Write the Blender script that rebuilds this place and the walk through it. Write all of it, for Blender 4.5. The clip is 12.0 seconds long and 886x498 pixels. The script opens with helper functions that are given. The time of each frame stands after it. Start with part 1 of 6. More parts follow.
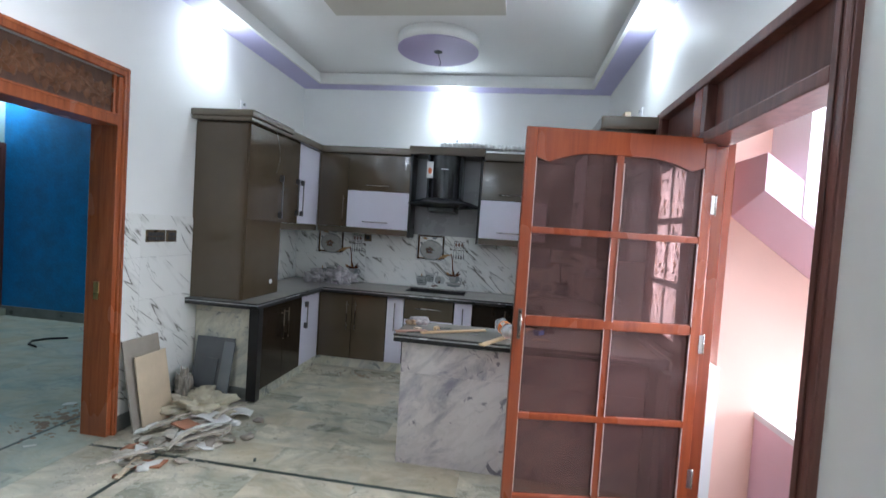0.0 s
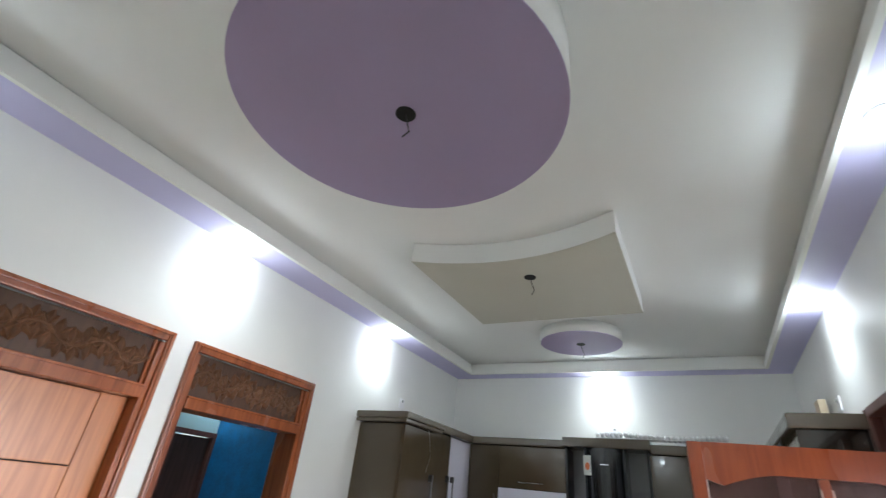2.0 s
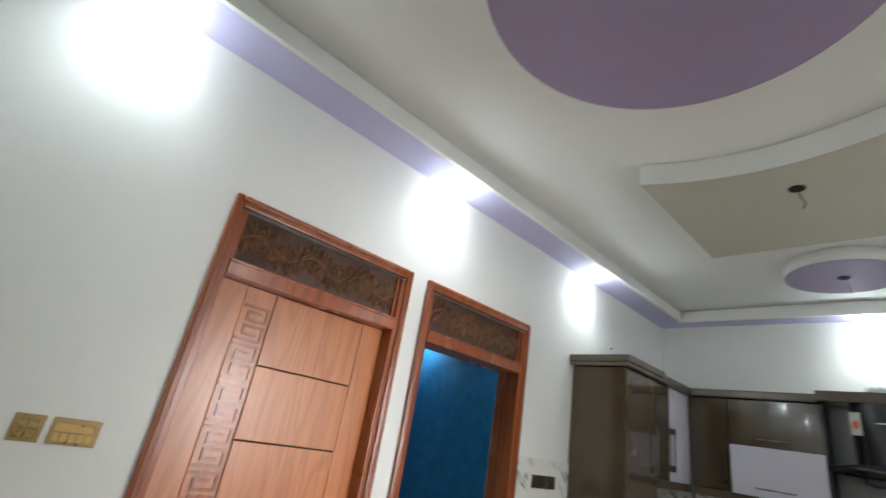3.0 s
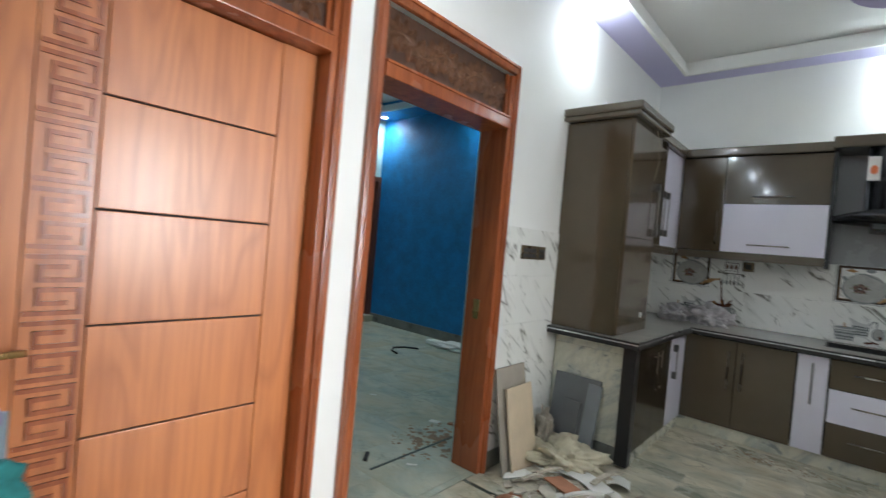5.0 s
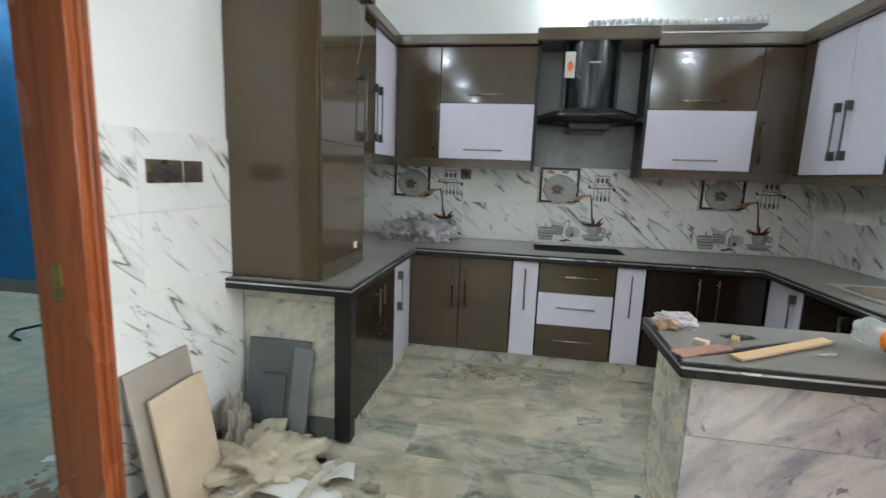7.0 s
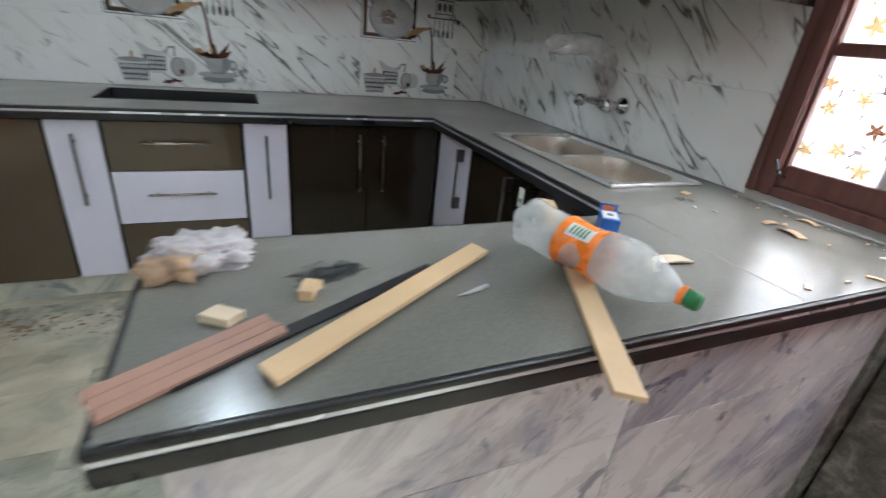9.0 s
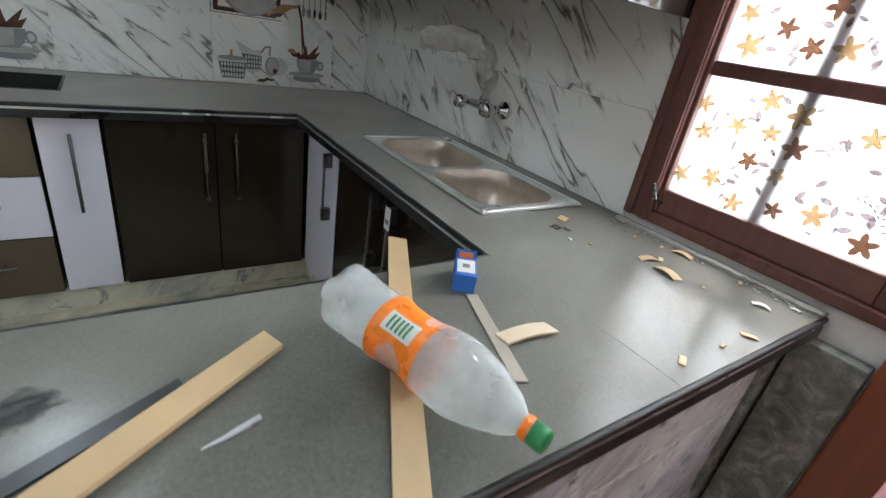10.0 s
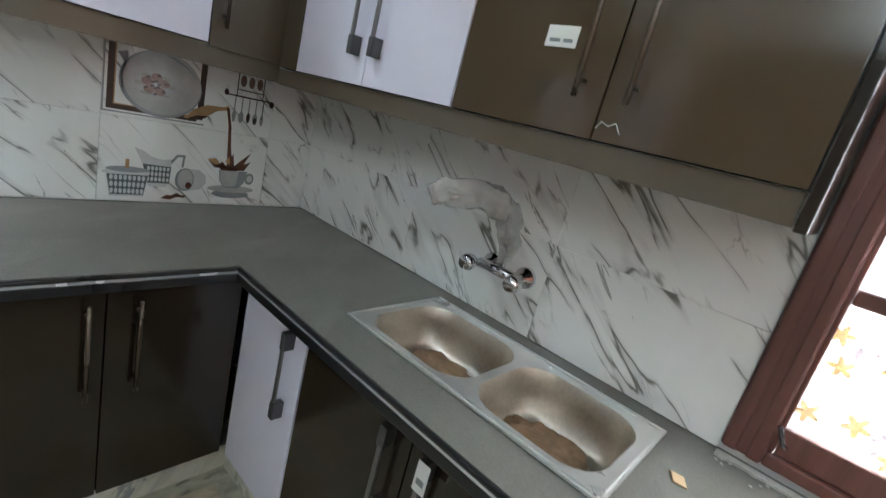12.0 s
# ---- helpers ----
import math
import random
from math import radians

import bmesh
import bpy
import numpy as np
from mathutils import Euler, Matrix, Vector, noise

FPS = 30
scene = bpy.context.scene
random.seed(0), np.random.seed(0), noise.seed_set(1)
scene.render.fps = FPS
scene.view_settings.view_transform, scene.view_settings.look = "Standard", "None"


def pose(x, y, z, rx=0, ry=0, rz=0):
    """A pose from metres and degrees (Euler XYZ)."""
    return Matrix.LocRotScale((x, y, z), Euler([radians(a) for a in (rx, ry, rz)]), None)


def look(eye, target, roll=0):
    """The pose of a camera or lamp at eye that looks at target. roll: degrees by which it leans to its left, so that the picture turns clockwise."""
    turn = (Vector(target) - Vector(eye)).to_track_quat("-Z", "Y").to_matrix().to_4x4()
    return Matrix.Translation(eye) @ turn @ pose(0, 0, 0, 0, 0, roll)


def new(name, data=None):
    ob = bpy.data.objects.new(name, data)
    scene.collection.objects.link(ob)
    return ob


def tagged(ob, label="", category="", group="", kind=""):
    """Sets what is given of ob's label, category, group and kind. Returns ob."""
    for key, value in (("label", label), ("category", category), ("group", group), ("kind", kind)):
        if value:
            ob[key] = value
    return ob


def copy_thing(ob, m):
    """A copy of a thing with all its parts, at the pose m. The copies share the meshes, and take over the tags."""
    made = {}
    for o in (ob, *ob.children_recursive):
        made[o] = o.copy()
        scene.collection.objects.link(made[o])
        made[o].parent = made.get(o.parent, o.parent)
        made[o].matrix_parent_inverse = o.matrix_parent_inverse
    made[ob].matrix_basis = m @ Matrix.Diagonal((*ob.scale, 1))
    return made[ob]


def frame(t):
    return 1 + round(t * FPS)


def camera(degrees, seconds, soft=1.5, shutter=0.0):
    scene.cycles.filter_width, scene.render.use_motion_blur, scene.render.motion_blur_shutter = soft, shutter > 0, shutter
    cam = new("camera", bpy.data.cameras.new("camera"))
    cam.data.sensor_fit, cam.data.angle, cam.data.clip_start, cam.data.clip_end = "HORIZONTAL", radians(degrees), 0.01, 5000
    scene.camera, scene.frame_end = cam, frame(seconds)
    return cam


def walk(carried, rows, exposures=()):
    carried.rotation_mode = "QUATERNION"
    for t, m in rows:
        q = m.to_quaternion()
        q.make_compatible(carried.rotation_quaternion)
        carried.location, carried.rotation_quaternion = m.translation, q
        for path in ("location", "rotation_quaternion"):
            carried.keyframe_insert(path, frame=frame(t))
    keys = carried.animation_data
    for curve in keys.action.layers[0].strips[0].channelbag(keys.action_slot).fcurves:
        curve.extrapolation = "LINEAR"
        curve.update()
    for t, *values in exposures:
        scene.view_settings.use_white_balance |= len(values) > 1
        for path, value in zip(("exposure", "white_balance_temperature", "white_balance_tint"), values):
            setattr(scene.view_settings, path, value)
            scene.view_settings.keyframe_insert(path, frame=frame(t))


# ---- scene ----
cam = camera(87.5, 12.0, soft=1.25, shutter=0.3)
PATH = [
    (0, (0.214, 0.186, 1.539), (-0.071, 2.164, 1.463), 3.8),
    (0.5, (0.274, 0.187, 1.586), (-0.14, 2.136, 1.756), 3.7),
    (1, (0.375, 0.203, 1.651), (-0.135, 2.087, 2.088), 3.2),
    (1.5, (0.366, 0.144, 1.759), (-0.298, 1.866, 2.528), 3.8),
    (2, (0.319, 0.086, 1.763), (-0.556, 1.613, 2.712), 6.4),
    (2.5, (0.118, 0.043, 1.68), (-1.009, 1.47, 2.511), 8.7),
    (2.8, (-0.017, -0.001, 1.566), (-1.348, 1.282, 2.328), 10.2),
    (3, (-0.168, 0.013, 1.564), (-1.573, 1.23, 2.302), 10.1),
    (3.2, (-0.266, 0.07, 1.548), (-1.776, 1.196, 2.219), 10.1),
    (4.8, (-0.799, 0.503, 1.404), (-2.218, 1.913, 1.422), 5.6),
    (5, (-0.795, 0.614, 1.383), (-2.117, 2.115, 1.353), 5.1),
    (5.5, (-0.904, 0.963, 1.428), (-1.974, 2.652, 1.371), 3.7),
    (6, (-0.977, 1.158, 1.419), (-1.772, 2.99, 1.303), 3.3),
    (6.5, (-1.057, 1.368, 1.456), (-1.57, 3.292, 1.264), 2.5),
    (6.7, (-1.041, 1.475, 1.432), (-1.481, 3.412, 1.196), 2.4),
    (8.3, (-0.69, 2.366, 1.309), (-0.354, 4.205, 0.597), 3.2),
    (8.5, (-0.646, 2.46, 1.282), (-0.178, 4.254, 0.533), 4.2),
    (9, (-0.324, 2.684, 1.24), (0.439, 4.333, 0.405), 6.0),
    (9.5, (-0.086, 2.775, 1.266), (0.922, 4.287, 0.43), 7.6),
    (10, (-0.052, 2.867, 1.294), (1.032, 4.313, 0.438), 9.9),
    (10.5, (-0.124, 3.09, 1.356), (1.02, 4.496, 0.513), 10.6),
    (11, (-0.216, 3.304, 1.377), (1.067, 4.62, 0.59), 12.5),
    (11.5, (-0.074, 3.459, 1.398), (1.38, 4.666, 0.744), 13.6),
    (12, (-0.076, 3.603, 1.439), (1.422, 4.822, 0.921), 14.7),
]
# the clip's camera opens up as it turns from the lit ceiling to the kitchen
EXPOSURE = [(0, 1.08, 5950, 13), (1, 0.98, 6200, 12), (2, 0.82, 6500, 11), (3, 0.7, 6750, 10), (4.8, 1.05, 6550, 10), (5.5, 1.1, 6400, 10), (6.5, 1.55, 6450, 9), (8.5, 1.65, 6150, 11), (10, 1.45, 6300, 8), (11, 1.7, 6300, 8), (12, 2.0, 6250, 7)]
walk(cam, [(t, look(eye, target, roll)) for t, eye, target, roll in PATH], EXPOSURE)

# ---- world, sun, large lights, exposure ----
world = bpy.data.worlds.new("world")
scene.world = world
world.use_nodes = True
wn = world.node_tree.nodes
sky = wn.new("ShaderNodeTexSky")
sky.sky_type, sky.sun_disc = "NISHITA", False
sky.sun_elevation, sky.sun_rotation = radians(58), radians(60)
wn["Background"].inputs["Strength"].default_value = 0.12
world.node_tree.links.new(sky.outputs["Color"], wn["Background"].inputs["Color"])


def lamp(name, kind, m, energy, color, **settings):
    data = bpy.data.lights.new(name, kind)
    data.energy, data.color = energy, color
    for key, value in settings.items():
        if key == "size":
            data.size = value
        elif key == "size_y":
            data.shape, data.size_y = "RECTANGLE", value
        elif key == "spread":
            data.spread = radians(value)
        elif key == "angle":
            data.angle = value
        elif key == "spot":
            data.spot_size, data.spot_blend = radians(value), 1.0
        elif key == "soft":
            data.shadow_soft_size = value
    ob = new(name, data)
    ob.matrix_world = m
    return ob


lamp("sun", "SUN", pose(0, 0, 8, 32, 0, 120), 1.5, (1.0, 0.95, 0.88), angle=radians(10))
# daylight falling into the open light well beside the room
lamp("light_well_sky", "AREA", pose(2.5, 0.9, 4.5), 135, (0.88, 0.96, 1.0), size=1.9, size_y=3.6)
# unseen area lamp added in the light well to brighten the closed door
lamp("light_well_end_sky", "AREA", look((3.4, 2.55, 1.6), (-2.4, 1.0, 1.3)), 36, (0.95, 0.97, 1.0), size=0.9, size_y=1.5, spread=95)
# daylight in the kitchen window's opening, behind the patterned glass
lamp("window_sky", "AREA", pose(1.43, 3.31, 1.5, 90, 0, 90), 16, (0.93, 0.97, 1.0), size=0.6, size_y=1.1)

# ---- materials ----


def shader(name):
    m = bpy.data.materials.new(name)
    m.use_nodes = True
    return m, m.node_tree.nodes, m.node_tree.links, m.node_tree.nodes["Principled BSDF"]


def ramp(n, l, src, stops):
    r = n.new("ShaderNodeValToRGB")
    while len(r.color_ramp.elements) < len(stops):
        r.color_ramp.elements.new(0.5)
    for e, (p, c) in zip(r.color_ramp.elements, stops):
        e.position, e.color = p, (*c, 1) if len(c) == 3 else c
    l.new(src, r.inputs["Fac"])
    return r.outputs["Color"]


def coords(n, l, scale=(1, 1, 1), turn=(0, 0, 0), shuffle=0.0):
    """Object coordinates, turned and scaled; shuffle moves each object's pattern by its own random step."""
    tc = n.new("ShaderNodeTexCoord")
    out = tc.outputs["Object"]
    if shuffle:
        info = n.new("ShaderNodeObjectInfo")
        mul = n.new("ShaderNodeVectorMath")
        mul.operation = "MULTIPLY_ADD"
        l.new(info.outputs["Random"], mul.inputs[0])
        mul.inputs[1].default_value = (shuffle, shuffle * 1.7, shuffle * 2.3)
        l.new(out, mul.inputs[2])
        out = mul.outputs["Vector"]
    mp = n.new("ShaderNodeMapping")
    mp.vector_type = "TEXTURE"
    mp.inputs["Rotation"].default_value = [radians(a) for a in turn]
    mp.inputs["Scale"].default_value = [1 / s for s in scale]
    l.new(out, mp.inputs["Vector"])
    return mp.outputs["Vector"]


def noise_tex(n, l, vec, scale, detail=4.0, rough=0.55, distort=0.0):
    t = n.new("ShaderNodeTexNoise")
    t.inputs["Scale"].default_value, t.inputs["Detail"].default_value = scale, detail
    t.inputs["Roughness"].default_value, t.inputs["Distortion"].default_value = rough, distort
    l.new(vec, t.inputs["Vector"])
    return t.outputs["Fac"]


def mix(n, l, fac, a, b, mode="MIX"):
    m = n.new("ShaderNodeMix")
    m.data_type, m.blend_type = "RGBA", mode
    for sock, v in ((m.inputs[0], fac), (m.inputs[6], a), (m.inputs[7], b)):
        if hasattr(v, "is_linked"):
            l.new(v, sock)
        else:
            sock.default_value = v if isinstance(v, (int, float)) else (*v, 1)
    return m.outputs[2]


def bump(n, l, bsdf, height, strength, distance=0.005):
    b = n.new("ShaderNodeBump")
    b.inputs["Strength"].default_value, b.inputs["Distance"].default_value = strength, distance
    l.new(height, b.inputs["Height"])
    l.new(b.outputs["Normal"], bsdf.inputs["Normal"])


def plain(name, c, rough=0.5, metal=0.0, vary=0.12, scale=3.0, fine=60.0, relief=0.1, shuffle=0.0, coat=0.0, worn=0.1):
    """A surface with soft blotches, fine grain and uneven gloss."""
    m, n, l, b = shader(name)
    v = coords(n, l, shuffle=shuffle)
    big, small = noise_tex(n, l, v, scale, 5), noise_tex(n, l, v, fine, 3)
    c1 = [max(0, x * (1 - vary)) for x in c]
    c2 = [min(1, x * (1 + vary)) for x in c]
    col = ramp(n, l, big, [(0.3, c1), (0.7, c2)])
    col = mix(n, l, 0.25 * min(1, vary * 4), col, ramp(n, l, small, [(0.35, c1), (0.65, c2)]))
    l.new(col, b.inputs["Base Color"])
    l.new(ramp(n, l, big, [(0.3, [max(0.02, rough - worn)] * 3), (0.75, [min(1, rough + worn)] * 3)]), b.inputs["Roughness"])
    b.inputs["Metallic"].default_value, b.inputs["Coat Weight"].default_value = metal, coat
    if relief:
        bump(n, l, b, small, relief, 0.002)
    return m


def wood(name, dark, light, rough=0.28, grain=(1, 1, 0.06), scale=24, coat=0.3, shuffle=3.0):
    m, n, l, b = shader(name)
    v = coords(n, l, grain, shuffle=shuffle)
    g = noise_tex(n, l, v, scale, 6, 0.65, 0.6)
    big = noise_tex(n, l, coords(n, l, (1, 1, 0.4), shuffle=shuffle), 2.2, 3)
    col = ramp(n, l, g, [(0.3, dark), (0.5, [(a + c) / 2 for a, c in zip(dark, light)]), (0.72, light)])
    col = mix(n, l, ramp(n, l, big, [(0.35, (0, 0, 0)), (0.7, (0.45, 0.45, 0.45))]), col, dark)
    l.new(col, b.inputs["Base Color"])
    l.new(ramp(n, l, big, [(0.3, [rough - 0.08] * 3), (0.7, [rough + 0.12] * 3)]), b.inputs["Roughness"])
    b.inputs["Coat Weight"].default_value, b.inputs["Coat Roughness"].default_value = coat, 0.3
    bump(n, l, b, g, 0.12, 0.002)
    return m


def veined(name, ground, tint, vein, turn, stretch, scale, width, rough, shuffle):
    """Polished stone: cloudy ground with broken dark strokes along one direction."""
    m, n, l, b = shader(name)
    v0 = coords(n, l, shuffle=shuffle)
    cloud = noise_tex(n, l, v0, 2.4, 4)
    v = coords(n, l, stretch, turn, shuffle)
    ridge = noise_tex(n, l, v, scale, 4.0, 0.42, 0.4)
    lo, hi = 0.5 - width, 0.5 + width
    line = ramp(n, l, ridge, [(lo, (0, 0, 0)), (0.5 - width * 0.15, (1, 1, 1)), (0.5 + width * 0.15, (0.85, 0.85, 0.85)), (hi, (0, 0, 0))])
    gate = ramp(n, l, noise_tex(n, l, coords(n, l, (0.75, 1, 1.5), turn, shuffle * 1.3), 6.5, 2), [(0.43, (0, 0, 0)), (0.54, (1, 1, 1))])
    soft = ramp(n, l, ridge, [(0.42, (0, 0, 0)), (0.495, (0.28, 0.28, 0.28)), (0.54, (0, 0, 0))])
    col = ramp(n, l, cloud, [(0.35, ground), (0.7, tint)])
    col = mix(n, l, mix(n, l, 1.0, soft, gate, "MULTIPLY"), col, vein)
    col = mix(n, l, mix(n, l, 1.0, line, gate, "MULTIPLY"), col, vein)
    hair = noise_tex(n, l, coords(n, l, stretch, [a * 1.25 for a in turn], shuffle * 0.7), scale * 1.5, 5.0, 0.45, 0.5)
    fine_line = ramp(n, l, hair, [(0.488, (0, 0, 0)), (0.499, (0.8, 0.8, 0.8)), (0.503, (0, 0, 0))])
    far = ramp(n, l, noise_tex(n, l, v0, 4.5, 2), [(0.5, (0, 0, 0)), (0.6, (1, 1, 1))])
    col = mix(n, l, mix(n, l, 1.0, fine_line, far, "MULTIPLY"), col, [c * 0.6 for c in vein])
    l.new(col, b.inputs["Base Color"])
    fine = noise_tex(n, l, v0, 40, 3)
    l.new(ramp(n, l, fine, [(0.3, [rough - 0.05] * 3), (0.7, [rough + 0.1] * 3)]), b.inputs["Roughness"])
    return m


def soft_marble(name, ground, tint, patch, blot, turn, rough):
    """Polished slab with smoky patches along one direction and a few dark clots."""
    m, n, l, b = shader(name)
    v0 = coords(n, l, shuffle=7.0)
    v = coords(n, l, (0.7, 1, 1.9), turn, 7.0)
    col = ramp(n, l, noise_tex(n, l, v0, 2.0, 5), [(0.35, ground), (0.65, tint)])
    smoke = noise_tex(n, l, v, 3.2, 7, 0.62, 0.7)
    col = mix(n, l, ramp(n, l, smoke, [(0.48, (0, 0, 0)), (0.6, (0.5, 0.5, 0.5)), (0.75, (0.85, 0.85, 0.85))]), col, patch)
    fine = noise_tex(n, l, v, 9.0, 6, 0.6, 1.1)
    gate = ramp(n, l, smoke, [(0.42, (0, 0, 0)), (0.58, (1, 1, 1))])
    col = mix(n, l, mix(n, l, 1.0, ramp(n, l, fine, [(0.56, (0, 0, 0)), (0.64, (0.55, 0.55, 0.55))]), gate, "MULTIPLY"), col, patch)
    clot = ramp(n, l, noise_tex(n, l, v0, 5.5, 4, 0.6, 1.4), [(0.615, (0, 0, 0)), (0.66, (0.75, 0.75, 0.75))])
    col = mix(n, l, clot, col, blot)
    l.new(col, b.inputs["Base Color"])
    l.new(ramp(n, l, fine, [(0.3, [rough - 0.05] * 3), (0.7, [rough + 0.12] * 3)]), b.inputs["Roughness"])
    return m


def floor_stone(name, pale, green, dark, dust, rough):
    m, n, l, b = shader(name)
    v = coords(n, l, (1, 1.55, 1), (0, 0, 12), 6.0)
    v0 = coords(n, l, shuffle=6.0)
    w = coords(n, l)
    a = noise_tex(n, l, v, 2.6, 6, 0.62, 1.0)
    s = noise_tex(n, l, v, 6.5, 6, 0.6, 1.6)
    col = ramp(n, l, a, [(0.3, green), (0.46, [(x + y) / 2 for x, y in zip(pale, green)]), (0.62, pale)])
    vein = ramp(n, l, s, [(0.54, (0, 0, 0)), (0.65, (0.65, 0.65, 0.65)), (0.74, (0.25, 0.25, 0.25))])
    gate = ramp(n, l, noise_tex(n, l, v0, 3.0, 3), [(0.45, (0, 0, 0)), (0.62, (1, 1, 1))])
    col = mix(n, l, mix(n, l, 1.0, vein, gate, "MULTIPLY"), col, dark)
    dirt = ramp(n, l, noise_tex(n, l, v0, 1.7, 7, 0.7), [(0.42, (0, 0, 0)), (0.68, (0.55, 0.55, 0.55))])
    col = mix(n, l, dirt, col, dust)
    speck = ramp(n, l, noise_tex(n, l, v0, 75, 2), [(0.7, (0, 0, 0)), (0.76, (0.5, 0.5, 0.5))])
    col = mix(n, l, speck, col, dust)
    l.new(col, b.inputs["Base Color"])
    l.new(ramp(n, l, dirt, [(0.0, [rough] * 3), (0.5, [min(1, rough + 0.3)] * 3)]), b.inputs["Roughness"])
    bump(n, l, b, s, 0.04, 0.002)
    return m


def clear(name, tint, dusty, rough=0.05, amount=0.25):
    """Thin see-through sheet: tinted passage, a little dust, and gloss."""
    m, n, l, b = shader(name)
    out = n["Material Output"]
    tr = n.new("ShaderNodeBsdfTransparent")
    tr.inputs["Color"].default_value = (*tint, 1)
    b.inputs["Base Color"].default_value, b.inputs["Roughness"].default_value = (*dusty, 1), rough
    v = noise_tex(n, l, coords(n, l), 9, 5)
    mx = n.new("ShaderNodeMixShader")
    l.new(ramp(n, l, v, [(0.3, [amount * 0.6] * 3), (0.75, [min(1, amount * 1.4)] * 3)]), mx.inputs["Fac"])
    l.new(tr.outputs[0], mx.inputs[1])
    l.new(b.outputs[0], mx.inputs[2])
    l.new(mx.outputs[0], out.inputs["Surface"])
    return m


def frosted(name, c, amount):
    """Milky glass: most light scatters through, the rest passes straight."""
    m, n, l, b = shader(name)
    thru, tr = n.new("ShaderNodeBsdfTranslucent"), n.new("ShaderNodeBsdfTransparent")
    thru.inputs["Color"].default_value, tr.inputs["Color"].default_value = (*c, 1), (*c, 1)
    mx = n.new("ShaderNodeMixShader")
    v = noise_tex(n, l, coords(n, l), 6, 3)
    l.new(ramp(n, l, v, [(0.3, [amount * 0.92] * 3), (0.7, [min(1, amount * 1.08)] * 3)]), mx.inputs["Fac"])
    l.new(tr.outputs[0], mx.inputs[1])
    l.new(thru.outputs[0], mx.inputs[2])
    l.new(mx.outputs[0], n["Material Output"].inputs["Surface"])
    return m


def worktop_stone(name):
    """Grey stone with cloudy wear, dust smears and an uneven polish."""
    m, n, l, b = shader(name)
    v = coords(n, l)
    cloud = noise_tex(n, l, v, 2.1, 3, 0.5)
    fine = noise_tex(n, l, v, 170, 3)
    smear = noise_tex(n, l, coords(n, l, (1, 2.6, 1), (0, 0, 35)), 2.4, 7, 0.6, 0.5)
    col = ramp(n, l, cloud, [(0.34, (0.088, 0.088, 0.074)), (0.5, (0.112, 0.11, 0.093)), (0.66, (0.132, 0.128, 0.108))])
    col = mix(n, l, ramp(n, l, fine, [(0.3, (0, 0, 0)), (0.75, (0.3, 0.3, 0.3))]), col, (0.22, 0.215, 0.19))
    dust = ramp(n, l, smear, [(0.5, (0, 0, 0)), (0.8, (0.2, 0.2, 0.2))])
    col = mix(n, l, dust, col, (0.36, 0.34, 0.3))
    l.new(col, b.inputs["Base Color"])
    gloss = mix(n, l, dust, (0.19, 0.19, 0.19), (0.6, 0.6, 0.6))
    l.new(mix(n, l, ramp(n, l, cloud, [(0.4, (0, 0, 0)), (0.65, (0.5, 0.5, 0.5))]), gloss, (0.25, 0.25, 0.25)), b.inputs["Roughness"])
    b.inputs["Sheen Weight"].default_value, b.inputs["Sheen Roughness"].default_value = 0.3, 0.45
    b.inputs["Sheen Tint"].default_value = (0.9, 0.88, 0.82, 1)
    bump(n, l, b, fine, 0.03, 0.001)
    return m


def rough_cement(name):
    """Trowelled raw cement: lumps, pits and pale smears."""
    m, n, l, b = shader(name)
    v = coords(n, l)
    lump, pit = noise_tex(n, l, v, 16, 7, 0.65, 0.8), noise_tex(n, l, v, 90, 4)
    col = ramp(n, l, lump, [(0.32, (0.12, 0.118, 0.1)), (0.5, (0.23, 0.228, 0.2)), (0.64, (0.4, 0.39, 0.35))])
    col = mix(n, l, ramp(n, l, pit, [(0.4, (0, 0, 0)), (0.7, (0.5, 0.5, 0.5))]), col, (0.12, 0.118, 0.1))
    l.new(col, b.inputs["Base Color"])
    b.inputs["Roughness"].default_value = 0.88
    bump(n, l, b, lump, 0.9, 0.012)
    return m


def glow(name, c, strength):
    m, n, l, b = shader(name)
    b.inputs["Emission Color"].default_value, b.inputs["Emission Strength"].default_value = (*c, 1), strength
    b.inputs["Base Color"].default_value = (*c, 1)
    return m


PAINT = plain("wall_paint", (0.8, 0.805, 0.78), 0.6, vary=0.035, scale=1.2, fine=45, relief=0.06)
CEIL = plain("ceiling_paint", (0.83, 0.83, 0.82), 0.65, vary=0.02, scale=1.0, fine=50, relief=0.05)
LILAC = plain("lilac_paint", (0.58, 0.55, 0.8), 0.55, vary=0.04, scale=1.5, fine=60, relief=0.05)
LILAC_DISC = plain("lilac_disc_paint", (0.42, 0.35, 0.55), 0.6, vary=0.03, scale=2, fine=60, relief=0.05)
BEIGE = plain("beige_panel_paint", (0.55, 0.53, 0.46), 0.6, vary=0.03, scale=2, fine=60, relief=0.05)
BLUE = plain("blue_wall_paint", (0.004, 0.165, 0.41), 0.5, vary=0.3, scale=5, fine=40, relief=0.35)
PALE = plain("pale_green_paint", (0.43, 0.6, 0.59), 0.6, vary=0.05, scale=1.5, relief=0.06)
PEACH = plain("peach_paint", (0.86, 0.56, 0.46), 0.7, vary=0.05, scale=1.5, relief=0.1)
PINK = plain("pink_paint", (0.86, 0.57, 0.66), 0.7, vary=0.05, scale=1.5, relief=0.1)
WHITE_OUT = plain("outside_white_paint", (0.82, 0.8, 0.82), 0.7, vary=0.04, scale=1.5, relief=0.1)
CEMENT = rough_cement("raw_cement")
